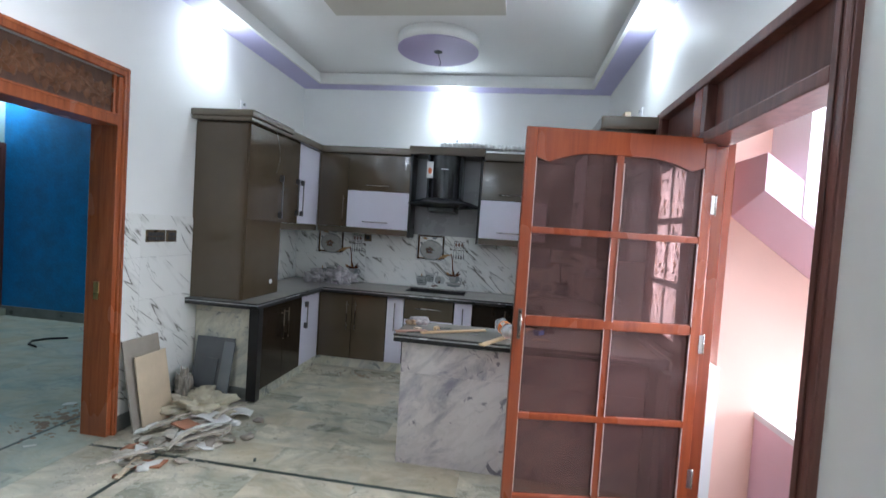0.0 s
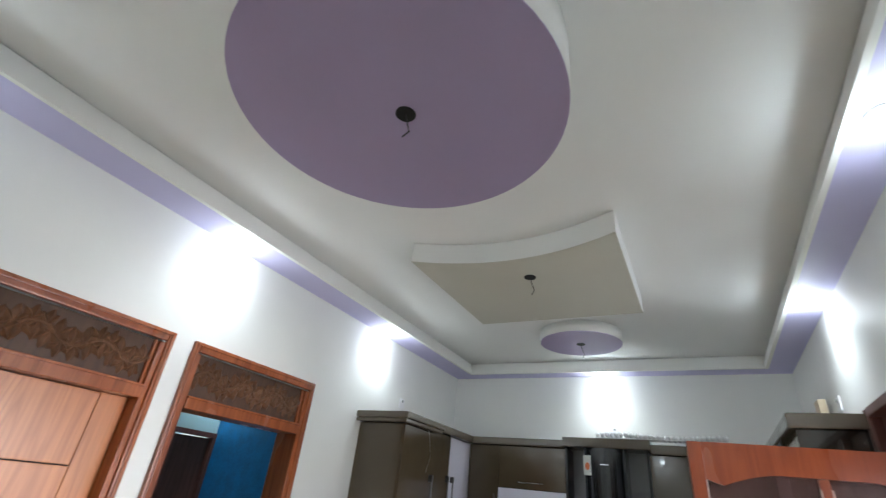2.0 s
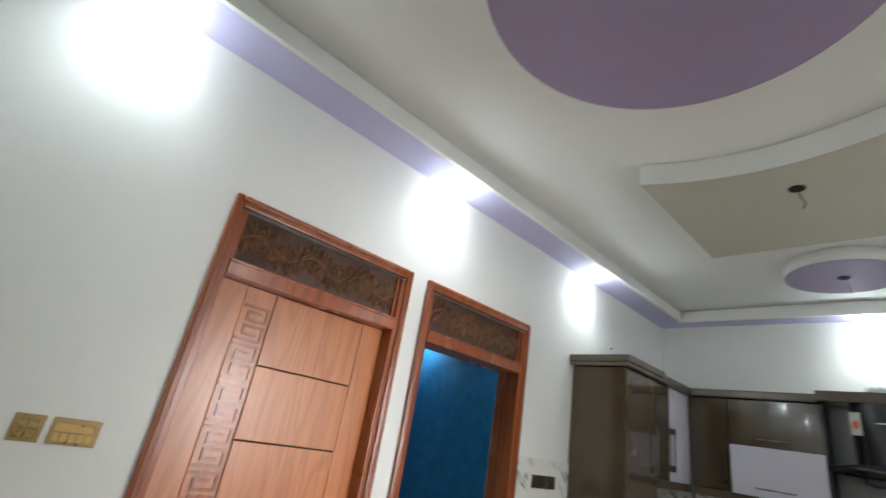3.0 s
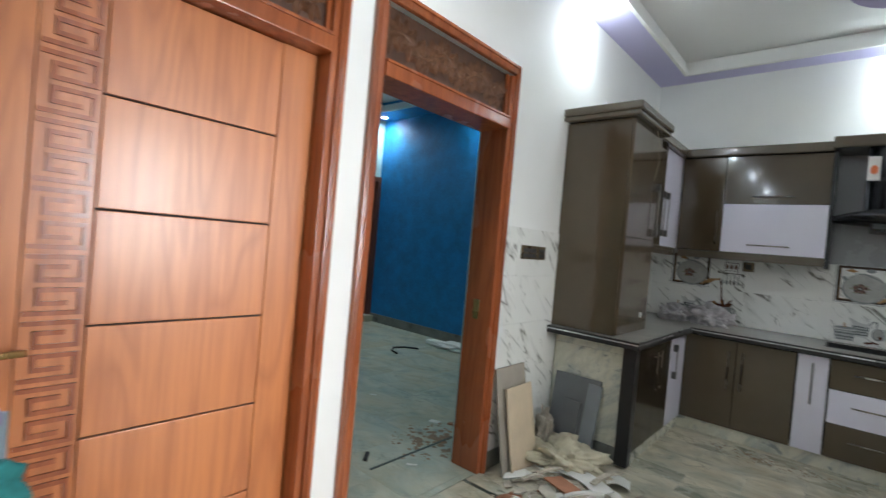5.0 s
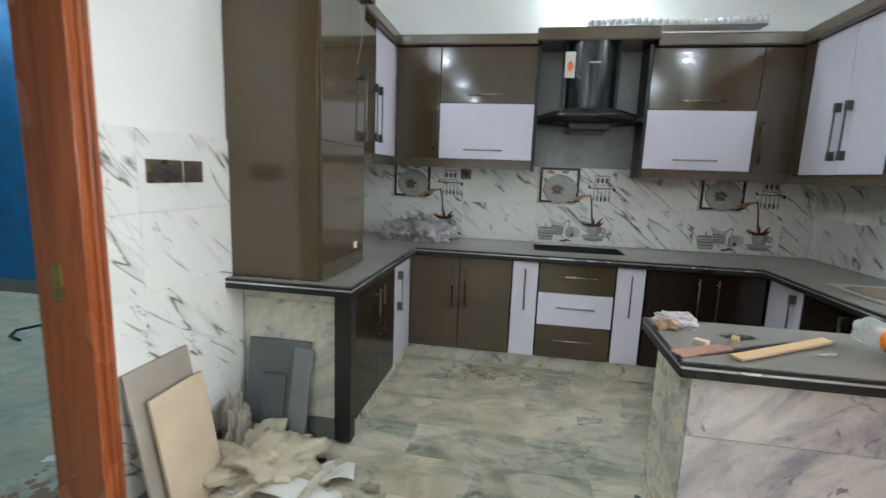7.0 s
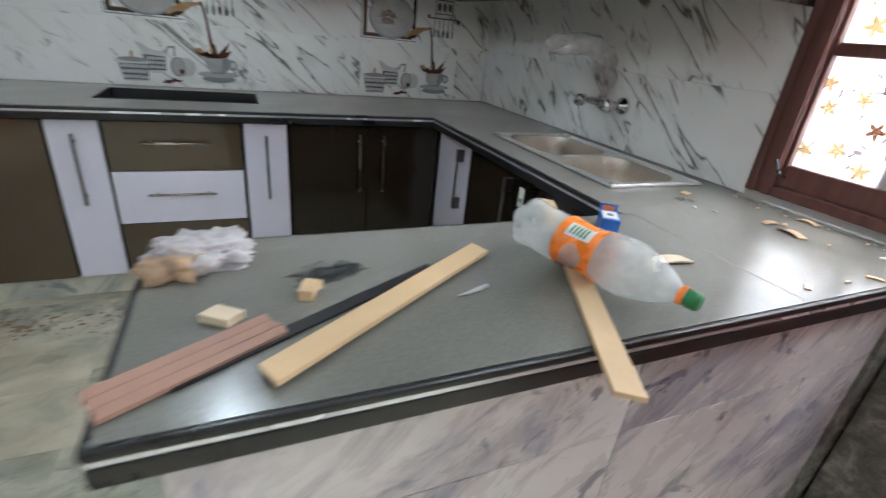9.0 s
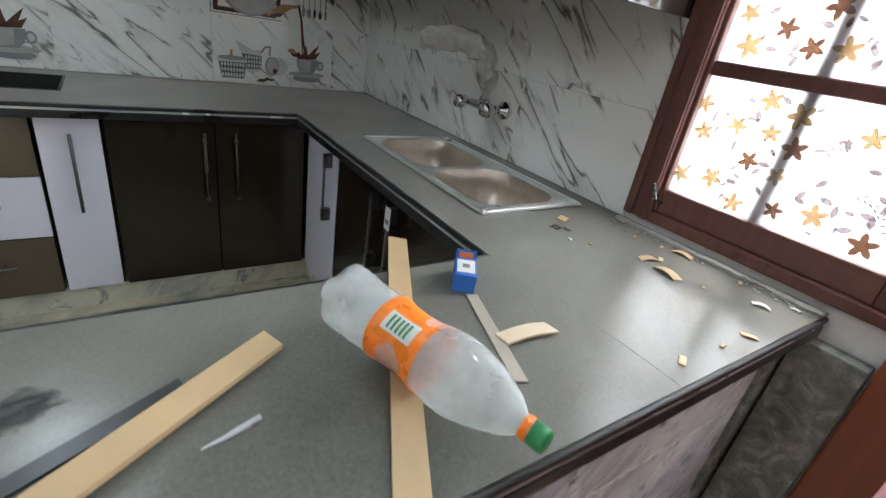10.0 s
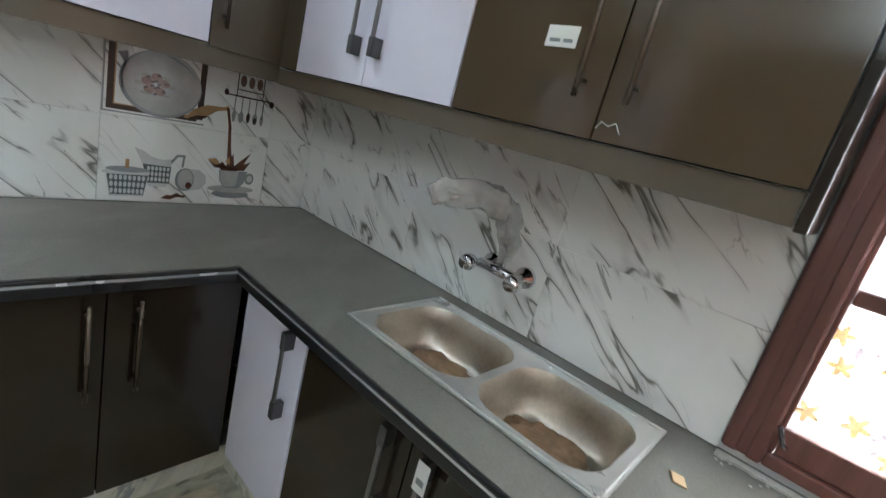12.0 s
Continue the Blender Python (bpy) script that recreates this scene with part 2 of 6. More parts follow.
FRAME = wood("red_brown_frame_wood", (0.2, 0.045, 0.014), (0.46, 0.13, 0.04), 0.24)
FRAME_DARK = wood("dark_window_wood", (0.09, 0.032, 0.024), (0.21, 0.082, 0.062), 0.42, coat=0.1)
LEAF_RED = wood("red_varnished_wood", (0.2, 0.036, 0.011), (0.34, 0.075, 0.022), 0.25)
CARVED = wood("carved_dark_wood", (0.1, 0.046, 0.024), (0.25, 0.115, 0.058), 0.4, scale=30, coat=0.0)
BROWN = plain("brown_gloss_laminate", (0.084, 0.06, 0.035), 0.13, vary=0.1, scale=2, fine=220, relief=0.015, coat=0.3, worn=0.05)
# the same brown laminate, darkened for shaded base doors; carcasses use it too
BROWN_SHADED = plain("shaded_brown_gloss_laminate", (0.021, 0.0135, 0.008), 0.2, vary=0.15, scale=3, fine=220, relief=0.02, coat=0.1, worn=0.05)
WHITE_LAM = plain("white_gloss_laminate", (0.74, 0.72, 0.82), 0.15, vary=0.02, scale=2, fine=120, relief=0.01, worn=0.04)
BLACK_LAM = plain("black_edge_laminate", (0.012, 0.012, 0.013), 0.36, vary=0.2, scale=4, relief=0.02)
CORNICE = plain("bronze_cornice_laminate", (0.13, 0.105, 0.075), 0.2, vary=0.1, scale=3, relief=0.02, coat=0.3)
GREY_LAM = plain("grey_bay_laminate", (0.3, 0.3, 0.31), 0.3, vary=0.06, relief=0.02)
COUNTER = worktop_stone("grey_granite_worktop")
SILVER = plain("silver_strip", (0.75, 0.77, 0.8), 0.25, 0.6, vary=0.05, relief=0)
STEEL = plain("brushed_steel", (0.74, 0.74, 0.72), 0.34, 0.85, vary=0.1, scale=6, fine=140, relief=0.05)
STEEL_DARK = plain("stained_sink_steel", (0.5, 0.45, 0.38), 0.36, 0.9, vary=0.25, scale=6, fine=90, relief=0.05)
CHROME = plain("chrome", (0.72, 0.72, 0.72), 0.12, 1.0, vary=0.05, relief=0)
HANDLE = plain("dark_metal_handle", (0.13, 0.125, 0.125), 0.35, 0.8, vary=0.1, relief=0)
HANDLE_FLAT = plain("grey_metal_grip", (0.22, 0.21, 0.205), 0.35, 0.7, vary=0.1, relief=0)
HANDLE_BAR = plain("satin_metal_bar", (0.5, 0.47, 0.43), 0.25, 0.95, vary=0.08, relief=0)
BRASS = plain("brushed_brass", (0.5, 0.33, 0.13), 0.3, 0.9, vary=0.15, scale=8, fine=90, relief=0.05)
SWITCH = plain("bronze_switch_plate", (0.16, 0.12, 0.075), 0.3, 0.6, vary=0.15, scale=12, relief=0.03)
GOLD_SWITCH = plain("gold_switch_plate", (0.34, 0.24, 0.11), 0.35, 0.6, vary=0.15, scale=12, relief=0.03)
HOOD = plain("black_hood_enamel", (0.008, 0.009, 0.011), 0.24, 0.0, vary=0.2, relief=0.0, coat=0.15)
HOOD_STEEL = plain("dark_mirror_steel", (0.03, 0.032, 0.036), 0.18, 0.6, vary=0.15, relief=0)
TILE = veined("veined_wall_tile", (0.79, 0.8, 0.76), (0.85, 0.85, 0.82), (0.15, 0.145, 0.12), (0, 40, 0), (0.5, 1, 2.8), 3.2, 0.015, 0.13, 9.0)
ISLAND_STONE = soft_marble("pinkish_marble_slab", (0.56, 0.52, 0.51), (0.68, 0.64, 0.62), (0.2, 0.19, 0.25), (0.08, 0.07, 0.11), (0, -40, 0), 0.25)
END_STONE = soft_marble("greenish_marble_slab", (0.56, 0.54, 0.43), (0.64, 0.62, 0.51), (0.25, 0.28, 0.29), (0.2, 0.22, 0.23), (0, -50, 0), 0.25)
FLOOR = floor_stone("green_white_marble_slab", (0.66, 0.61, 0.48), (0.21, 0.23, 0.18), (0.055, 0.068, 0.07), (0.42, 0.32, 0.18), 0.25)
FLOOR_DUSTY = floor_stone("dusty_marble_slab", (0.44, 0.46, 0.37), (0.23, 0.29, 0.25), (0.14, 0.18, 0.18), (0.5, 0.4, 0.25), 0.45)
JOINT = plain("dark_floor_joint", (0.24, 0.23, 0.19), 0.8, vary=0.3, scale=9, relief=0.2)
GROUT = plain("tile_grout", (0.72, 0.72, 0.68), 0.8, vary=0.15, relief=0.1)
SKIRT = plain("grey_marble_skirting", (0.16, 0.165, 0.15), 0.35, vary=0.3, scale=6, relief=0.05)
DARK_STRIP = plain("dark_green_border_stone", (0.045, 0.06, 0.05), 0.35, vary=0.3, scale=8, relief=0.05)
# near-black colour in place of the shade inside holes, grooves and openings
DARK = plain("dark_void", (0.01, 0.01, 0.01), 0.8, vary=0.3, relief=0.0)
BULB = glow("led_lens", (0.95, 0.97, 1.0), 45.0)
HANDLE_BROWN = plain("bronze_bar", (0.14, 0.11, 0.085), 0.3, 0.8, vary=0.1, relief=0)
LAMP_RIM = plain("white_lamp_rim", (0.8, 0.8, 0.82), 0.4, vary=0.02, relief=0)
PAPER = plain("white_paper", (0.75, 0.74, 0.7), 0.6, vary=0.06, scale=9, relief=0.1)
PLASTER = plain("white_broken_plaster", (0.68, 0.67, 0.62), 0.85, vary=0.12, scale=14, relief=0.4)
CREAM = plain("cream_sack_cloth", (0.5, 0.45, 0.33), 0.9, vary=0.15, scale=8, fine=140, relief=0.4)
MDF = plain("raw_mdf_edge", (0.55, 0.38, 0.21), 0.65, vary=0.1, scale=9, fine=120, relief=0.15)
PLY = plain("pale_plywood", (0.62, 0.5, 0.35), 0.6, vary=0.1, scale=6, fine=120, relief=0.15)
TILE_BACK = plain("beige_tile_back", (0.33, 0.29, 0.24), 0.7, vary=0.12, scale=8, relief=0.2)
GREY_PANEL = plain("grey_laminate_board", (0.12, 0.125, 0.13), 0.4, vary=0.12, scale=5, relief=0.05)
BLUE_GREY = plain("blue_grey_laminate_board", (0.2, 0.215, 0.225), 0.4, vary=0.12, scale=5, relief=0.05)
TERRACOTTA = plain("brick_dust_chip", (0.36, 0.16, 0.09), 0.85, vary=0.2, scale=12, relief=0.3)
WORN_EDGE = plain("pale_putty_edge", (0.5, 0.36, 0.32), 0.5, vary=0.3, scale=25, relief=0.2)
PINK_WOOD = plain("reddish_slat", (0.31, 0.17, 0.12), 0.5, vary=0.15, scale=9, relief=0.1)
PET = clear("clear_bottle_plastic", (0.93, 0.95, 0.95), (0.8, 0.82, 0.82), 0.12, 0.4)
BAG = clear("thin_clear_bag", (0.9, 0.89, 0.88), (0.7, 0.68, 0.65), 0.25, 0.36)
DOOR_GLASS = clear("brown_tinted_glass", (0.6, 0.47, 0.45), (0.2, 0.12, 0.11), 0.08, 0.28)
PRINT_GLASS = frosted("white_frosted_glass", (0.62, 0.62, 0.63), 0.75)
ORANGE = plain("orange_label_film", (0.9, 0.22, 0.02), 0.3, vary=0.15, scale=30, relief=0)
GREEN = plain("green_cap_plastic", (0.02, 0.2, 0.06), 0.35, vary=0.05, relief=0)
BOX_BLUE = plain("blue_carton", (0.03, 0.16, 0.55), 0.45, vary=0.08, relief=0.03)
BOX_ORANGE = plain("orange_carton_print", (0.75, 0.18, 0.06), 0.45, vary=0.08, relief=0.03)
GREY_INK = plain("grey_print", (0.26, 0.28, 0.28), 0.18, vary=0.15, scale=14, relief=0)
DARK_INK = plain("dark_brown_print", (0.05, 0.032, 0.022), 0.18, vary=0.3, scale=14, relief=0)
PALE_INK = plain("pale_grey_print", (0.55, 0.56, 0.54), 0.18, vary=0.1, scale=14, relief=0)
POT_INK = plain("pale_warm_print", (0.42, 0.41, 0.39), 0.18, vary=0.15, scale=18, relief=0)
TEA_INK = plain("tea_brown_print", (0.11, 0.045, 0.025), 0.18, vary=0.35, scale=30, relief=0)
GREEN_INK = plain("faded_green_print", (0.3, 0.31, 0.25), 0.18, vary=0.2, scale=30, relief=0)
INK_LINE = plain("slate_print", (0.1, 0.12, 0.12), 0.18, vary=0.15, scale=30, relief=0)
ROSE_INK = plain("faded_rose_print", (0.2, 0.125, 0.1), 0.18, vary=0.3, scale=30, relief=0)
TAN_INK = plain("tan_print", (0.4, 0.24, 0.11), 0.18, vary=0.25, scale=14, relief=0)
FLOWER_A = clear("amber_flower_print", (0.92, 0.86, 0.74), (0.72, 0.65, 0.5), 0.5, 0.3)
FLOWER_LINE = clear("dark_flower_outline_print", (0.62, 0.5, 0.36), (0.5, 0.38, 0.24), 0.5, 0.3)
FLOWER_B = clear("brown_flower_print", (0.62, 0.5, 0.47), (0.46, 0.36, 0.32), 0.5, 0.3)
LEAF_INK = clear("grey_leaf_print", (0.5, 0.45, 0.46), (0.38, 0.33, 0.34), 0.5, 0.3)
CHAIR_PINK = plain("pink_woven_plastic", (0.5, 0.2, 0.26), 0.45, vary=0.1, relief=0.1)
CHAIR_BLUE = plain("blue_woven_plastic", (0.06, 0.14, 0.5), 0.45, vary=0.1, relief=0.1)
CHAIR_MAUVE = plain("mauve_plastic_rail", (0.26, 0.17, 0.32), 0.45, vary=0.1, relief=0.1)
TUBE_GREY = plain("grey_painted_tube", (0.22, 0.27, 0.3), 0.45, vary=0.15, relief=0.1)
TEAL = plain("teal_cloth", (0.02, 0.2, 0.2), 0.8, vary=0.2, scale=20, relief=0.3)
RUBBER = plain("black_rubber", (0.015, 0.015, 0.015), 0.55, vary=0.2, relief=0.05)
EGG = plain("white_clear_plastic_tray", (0.8, 0.8, 0.8), 0.15, vary=0.05, relief=0)
RAG = plain("stained_rag_cloth", (0.4, 0.27, 0.17), 0.9, vary=0.45, scale=22, fine=150, relief=0.4)
MUD = plain("dried_tan_mud", (0.26, 0.16, 0.09), 0.6, vary=0.35, scale=14, relief=0.3)


def veneer(name, dark, light):
    """Broad cathedral grain on a satin door veneer."""
    m, n, l, b = shader(name)
    v = coords(n, l, (1, 1, 0.16), shuffle=5.0)
    flow = noise_tex(n, l, v, 4.5, 2, 0.4, 0.3)
    rings = n.new("ShaderNodeMath")
    rings.operation = "MULTIPLY"
    l.new(flow, rings.inputs[0])
    rings.inputs[1].default_value = 9.0
    saw = n.new("ShaderNodeMath")
    saw.operation = "PINGPONG"
    l.new(rings.outputs[0], saw.inputs[0])
    saw.inputs[1].default_value = 0.5
    grain = noise_tex(n, l, coords(n, l, (1, 1, 0.035), shuffle=5.0), 60, 4, 0.6)
    mid = [(a + c) / 2 for a, c in zip(dark, light)]
    col = ramp(n, l, saw.outputs[0], [(0.0, mid), (0.28, light), (0.5, light)])
    col = mix(n, l, ramp(n, l, grain, [(0.4, (0, 0, 0)), (0.7, (0.5, 0.5, 0.5))]), col, dark)
    l.new(col, b.inputs["Base Color"])
    l.new(ramp(n, l, grain, [(0.3, [0.34] * 3), (0.7, [0.46] * 3)]), b.inputs["Roughness"])
    b.inputs["Coat Weight"].default_value, b.inputs["Coat Roughness"].default_value = 0.5, 0.28
    bump(n, l, b, grain, 0.08, 0.002)
    return m


OAK = veneer("orange_brown_veneer", (0.33, 0.09, 0.025), (0.56, 0.195, 0.062))
BAG_MILKY = clear("milky_bag_plastic", (0.88, 0.86, 0.87), (0.78, 0.74, 0.75), 0.3, 0.55)
END_GLOSS = plain("dark_gloss_end_board", (0.022, 0.018, 0.014), 0.08, vary=0.2, scale=4, relief=0.0, coat=0.6, worn=0.03)
MORTAR = plain("pale_mortar", (0.4, 0.39, 0.35), 0.9, vary=0.3, scale=18, fine=90, relief=0.6)
HEAP = plain("dirty_plaster", (0.46, 0.41, 0.33), 0.85, vary=0.35, scale=16, relief=0.4)
CARD = plain("dusty_card", (0.5, 0.46, 0.38), 0.85, vary=0.2, scale=12, relief=0.3)
# the carving wood at half tone: recess shade put into the ground's colour
CARVED_SHADED = wood("shaded_carving_wood", (0.05, 0.022, 0.012), (0.12, 0.055, 0.028), 0.6, coat=0.0)
PAVING = floor_stone("peach_paving", (0.5, 0.28, 0.2), (0.42, 0.22, 0.16), (0.3, 0.16, 0.12), (0.45, 0.3, 0.2), 0.6)

# ---- building helpers ----


def obj(name, bm, material, parent=None, label="", smooth=False):
    me = bpy.data.meshes.new(name)
    bm.to_mesh(me)
    bm.free()
    if smooth:
        for p in me.polygons:
            p.use_smooth = True
    me.materials.append(material)
    ob = new(name, me)
    if parent:
        ob.parent = parent
    if label:
        ob["label"] = label
    return ob


def part(name, bm, material, parent, label="", smooth=False):
    return obj(name, bm, material, parent, label, smooth)


def thing(name, label, category, m=None, group="", kind=""):
    ob = new(name)
    ob.empty_display_size = 0.1
    if m:
        ob.matrix_world = m
    return tagged(ob, label, category, group, kind)


def box(x0, x1, y0, y1, z0, z1, bevel=0.0, bm=None, m=None):
    bm = bm or bmesh.new()
    made = bmesh.ops.create_cube(bm, size=1)["verts"]
    for v in made:
        v.co = Vector(((x0 + x1) / 2 + v.co.x * (x1 - x0), (y0 + y1) / 2 + v.co.y * (y1 - y0), (z0 + z1) / 2 + v.co.z * (z1 - z0)))
    if bevel:
        edges = {e for v in made for e in v.link_edges}
        got = bmesh.ops.bevel(bm, geom=list(edges), offset=bevel, segments=2, profile=0.6, affect="EDGES")
        made = list({v for f in got["faces"] for v in f.verts} | {v for v in made if v.is_valid})
    if m:
        bmesh.ops.transform(bm, matrix=m, verts=made)
    return bm


def slab(us, vs, solid, place, t0, t1):
    """A sheet of cells with openings: us, vs are cut lines, solid(u, v) tells a cell's middle, place(u, v, t) its corner."""
    bm = bmesh.new()
    cache = {}

    def vert(i, j, t):
        key = (i, j, t)
        if key not in cache:
            cache[key] = bm.verts.new(place(us[i], vs[j], t))
        return cache[key]

    def full(i, j):
        return 0 <= i < len(us) - 1 and 0 <= j < len(vs) - 1 and solid((us[i] + us[i + 1]) / 2, (vs[j] + vs[j + 1]) / 2)

    for i in range(len(us) - 1):
        for j in range(len(vs) - 1):
            if not full(i, j):
                continue
            for t in (t0, t1):
                bm.faces.new([vert(i, j, t), vert(i + 1, j, t), vert(i + 1, j + 1, t), vert(i, j + 1, t)])
            for di, dj, a, b in ((-1, 0, (i, j), (i, j + 1)), (1, 0, (i + 1, j), (i + 1, j + 1)), (0, -1, (i, j), (i + 1, j)), (0, 1, (i, j + 1), (i + 1, j + 1))):
                if not full(i + di, j + dj):
                    bm.faces.new([vert(*a, t0), vert(*b, t0), vert(*b, t1), vert(*a, t1)])
    bmesh.ops.recalc_face_normals(bm, faces=bm.faces)
    return bm


def wall_x(x0, x1, y0, y1, z1, holes=(), z0=0.0):
    ys = sorted({y0, y1, *(h for a in holes for h in a[:2])})
    zs = sorted({z0, z1, *(h for a in holes for h in a[2:])})
    return slab(ys, zs, lambda u, v: not any(a < u < b and c < v < d for a, b, c, d in holes), lambda u, v, t: (t, u, v), x0, x1)


def cyl(r, depth, seg=24, m=None, bm=None, r2=None):
    bm = bm or bmesh.new()
    bmesh.ops.create_cone(bm, cap_ends=True, segments=seg, radius1=r, radius2=r if r2 is None else r2, depth=depth, matrix=m or Matrix())
    return bm


def tube(points, r, seg=8, bm=None):
    """A round rod along a line of points."""
    bm = bm or bmesh.new()
    pts = [Vector(p) for p in points]
    rings = []
    for i, p in enumerate(pts):
        d = (pts[min(i + 1, len(pts) - 1)] - pts[max(i - 1, 0)]).normalized()
        q = d.to_track_quat("Z", "Y")
        rad = r[i] if isinstance(r, (list, tuple)) else r
        rings.append([bm.verts.new(p + q @ Vector((math.cos(a) * rad, math.sin(a) * rad, 0))) for a in (2 * math.pi * k / seg for k in range(seg))])
    for a, b in zip(rings, rings[1:]):
        for k in range(seg):
            bm.faces.new([a[k], a[(k + 1) % seg], b[(k + 1) % seg], b[k]])
    bm.faces.new(rings[0][::-1])
    bm.faces.new(rings[-1])
    return bm


def lathe(profile, seg=32, m=None):
    """A turned shape round z from (radius, height) pairs."""
    bm = bmesh.new()
    rings = [[bm.verts.new((r * math.cos(2 * math.pi * k / seg), r * math.sin(2 * math.pi * k / seg), z)) for k in range(seg)] for r, z in profile]
    for a, b in zip(rings, rings[1:]):
        for k in range(seg):
            bm.faces.new([a[k], a[(k + 1) % seg], b[(k + 1) % seg], b[k]])
    if m:
        bmesh.ops.transform(bm, matrix=m, verts=bm.verts)
    return bm


def prism(outline, t0, t1, place, bm=None):
    """A flat outline of (u, v) pairs given thickness from t0 to t1."""
    bm = bm or bmesh.new()
    a = [bm.verts.new(place(u, v, t0)) for u, v in outline]
    b = [bm.verts.new(place(u, v, t1)) for u, v in outline]
    bm.faces.new(a[::-1])
    bm.faces.new(b)
    n = len(a)
    for i in range(n):
        bm.faces.new([a[i], a[(i + 1) % n], b[(i + 1) % n], b[i]])
    bmesh.ops.recalc_face_normals(bm, faces=bm.faces)
    return bm


def disc(cu, cv, ru, rv, n=16, a0=0.0, a1=360.0):
    return [(cu + ru * math.cos(radians(a0 + (a1 - a0) * k / n)), cv + rv * math.sin(radians(a0 + (a1 - a0) * k / n))) for k in range(n + (a1 - a0 < 360))]


# plan, in metres: the hall's left, right and back faces, the ceilings and the floor
XL, XR, YB, YF = -2.4, 1.2, 5.6, -2.6
CEIL_Z, SOFFIT_Z = 3.3, 3.17
BX0, BY0 = -6.65, 1.2  # blue room
LOWZ = 0.646  # low wall outside the side door

# ---- large structure ----


def structure(name, bm, material, label):
    return tagged(obj(name, bm, material), label, name.split("_")[0], kind="structure")


def build_shell():
    D1, D2 = (0.63, 1.67, 0.0, 2.43), (1.9, 2.94, 0.0, 2.43)
    structure("wall_west", wall_x(XL - 0.2, XL, YF, YB, 3.5, (D1, D2)), PAINT, "off-white painted wall with two framed doorways")
    structure("wall_east", wall_x(XR, XR + 0.22, YF, YB, 3.5, ((1.74, 2.95, 0.0, 2.45), (2.95, 3.64, 0.88, 2.45))), PAINT, "off-white painted wall with a door and window opening")
    structure("wall_north", box(BX0 - 0.2, XR + 0.22, YB, YB + 0.2, 0, 3.5), PAINT, "off-white painted wall behind the kitchen units")
    structure("wall_south", box(XL - 0.2, XR + 0.22, YF - 0.2, YF, 0, 3.5), PAINT, "plain off-white wall closing the hall")
    structure("ceiling", box(XL - 0.2, XR + 0.22, YF - 0.2, YB + 0.2, CEIL_Z, CEIL_Z + 0.2), CEIL, "smooth white plaster ceiling")
    # dropped border: lilac underside, white inner lip
    ins = (XL + 0.278, XR - 0.208, YF + 0.3, YB - 0.208)
    xs, ys = [XL, ins[0], ins[1], XR], [YF, ins[2], ins[3], YB]
    inside = lambda u, v: not (ins[0] < u < ins[1] and ins[2] < v < ins[3])
    structure("ceiling_border", slab(xs, ys, inside, lambda u, v, t: (u, v, t), SOFFIT_Z, CEIL_Z - 0.004), LILAC, "lilac painted dropped ceiling border")
    a = [ins[0] + 0.001, ins[0] + 0.03, ins[1] - 0.03, ins[1] - 0.001]
    b = [ins[2] + 0.001, ins[2] + 0.03, ins[3] - 0.03, ins[3] - 0.001]
    lip = lambda u, v: not (a[1] < u < a[2] and b[1] < v < b[2])
    structure("ceiling_trim", slab(a, b, lip, lambda u, v, t: (u, v, t), SOFFIT_Z - 0.004, SOFFIT_Z + 0.052), CEIL, "white plaster lip of the ceiling border")
    c = [ins[0] + 0.001, ins[0] + 0.006, ins[1] - 0.006, ins[1] - 0.001]
    d = [ins[2] + 0.001, ins[2] + 0.006, ins[3] - 0.006, ins[3] - 0.001]
    rise = lambda u, v: not (c[1] < u < c[2] and d[1] < v < d[2])
    structure("ceiling_rise", slab(c, d, rise, lambda u, v, t: (u, v, t), SOFFIT_Z + 0.0525, CEIL_Z - 0.006), CEIL, "white plaster face above the ceiling lip")
    # blue room behind the second doorway
    structure("wall_blue", box(BX0, XL - 0.2, YB - 0.03, YB - 0.003, 0, 3.3), BLUE, "rough deep blue painted wall")
    structure("wall_room_west", wall_x(BX0 - 0.15, BX0, BY0, YB, 3.4, ((4.84, 5.52, 0.1, 2.28),)), PALE, "pale green-grey wall with a dark door")
    structure("wall_room_south", box(BX0 - 0.15, XL - 0.2, BY0 - 0.15, BY0, 0, 3.4), PALE, "plain pale wall")
    structure("wall_room_east", wall_x(XL - 0.22, XL - 0.204, BY0, YB - 0.03, 3.3, ((1.9, 2.94, 0.0, 2.43),)), PALE, "plain pale wall round the doorway")
    structure("ceiling_room", box(BX0 - 0.15, XL - 0.2, BY0 - 0.15, YB, 3.4, 3.5), CEIL, "white plaster ceiling")
    xs, ys = [BX0, BX0 + 0.4, XL - 0.6, XL - 0.22], [BY0, BY0 + 0.4, YB - 0.43, YB - 0.03]
    structure("ceiling_border_room", slab(xs, ys, lambda u, v: not (xs[1] < u < xs[2] and ys[1] < v < ys[2]), lambda u, v, t: (u, v, t), 3.26, 3.396), BLUE, "blue painted dropped ceiling border")
    us, vs = [xs[1] + 0.001, xs[1] + 0.04, xs[2] - 0.04, xs[2] - 0.001], [ys[1] + 0.001, ys[1] + 0.04, ys[2] - 0.04, ys[2] - 0.001]
    structure("ceiling_trim_room", slab(us, vs, lambda u, v: not (us[1] < u < us[2] and vs[1] < v < vs[2]), lambda u, v, t: (u, v, t), 3.25, 3.34), CEIL, "white plaster lip of the ceiling border")
    structure("baseboard_room", box(BX0, XL - 0.22, YB - 0.045, YB - 0.031, 0, 0.13), SKIRT, "grey marble skirting")
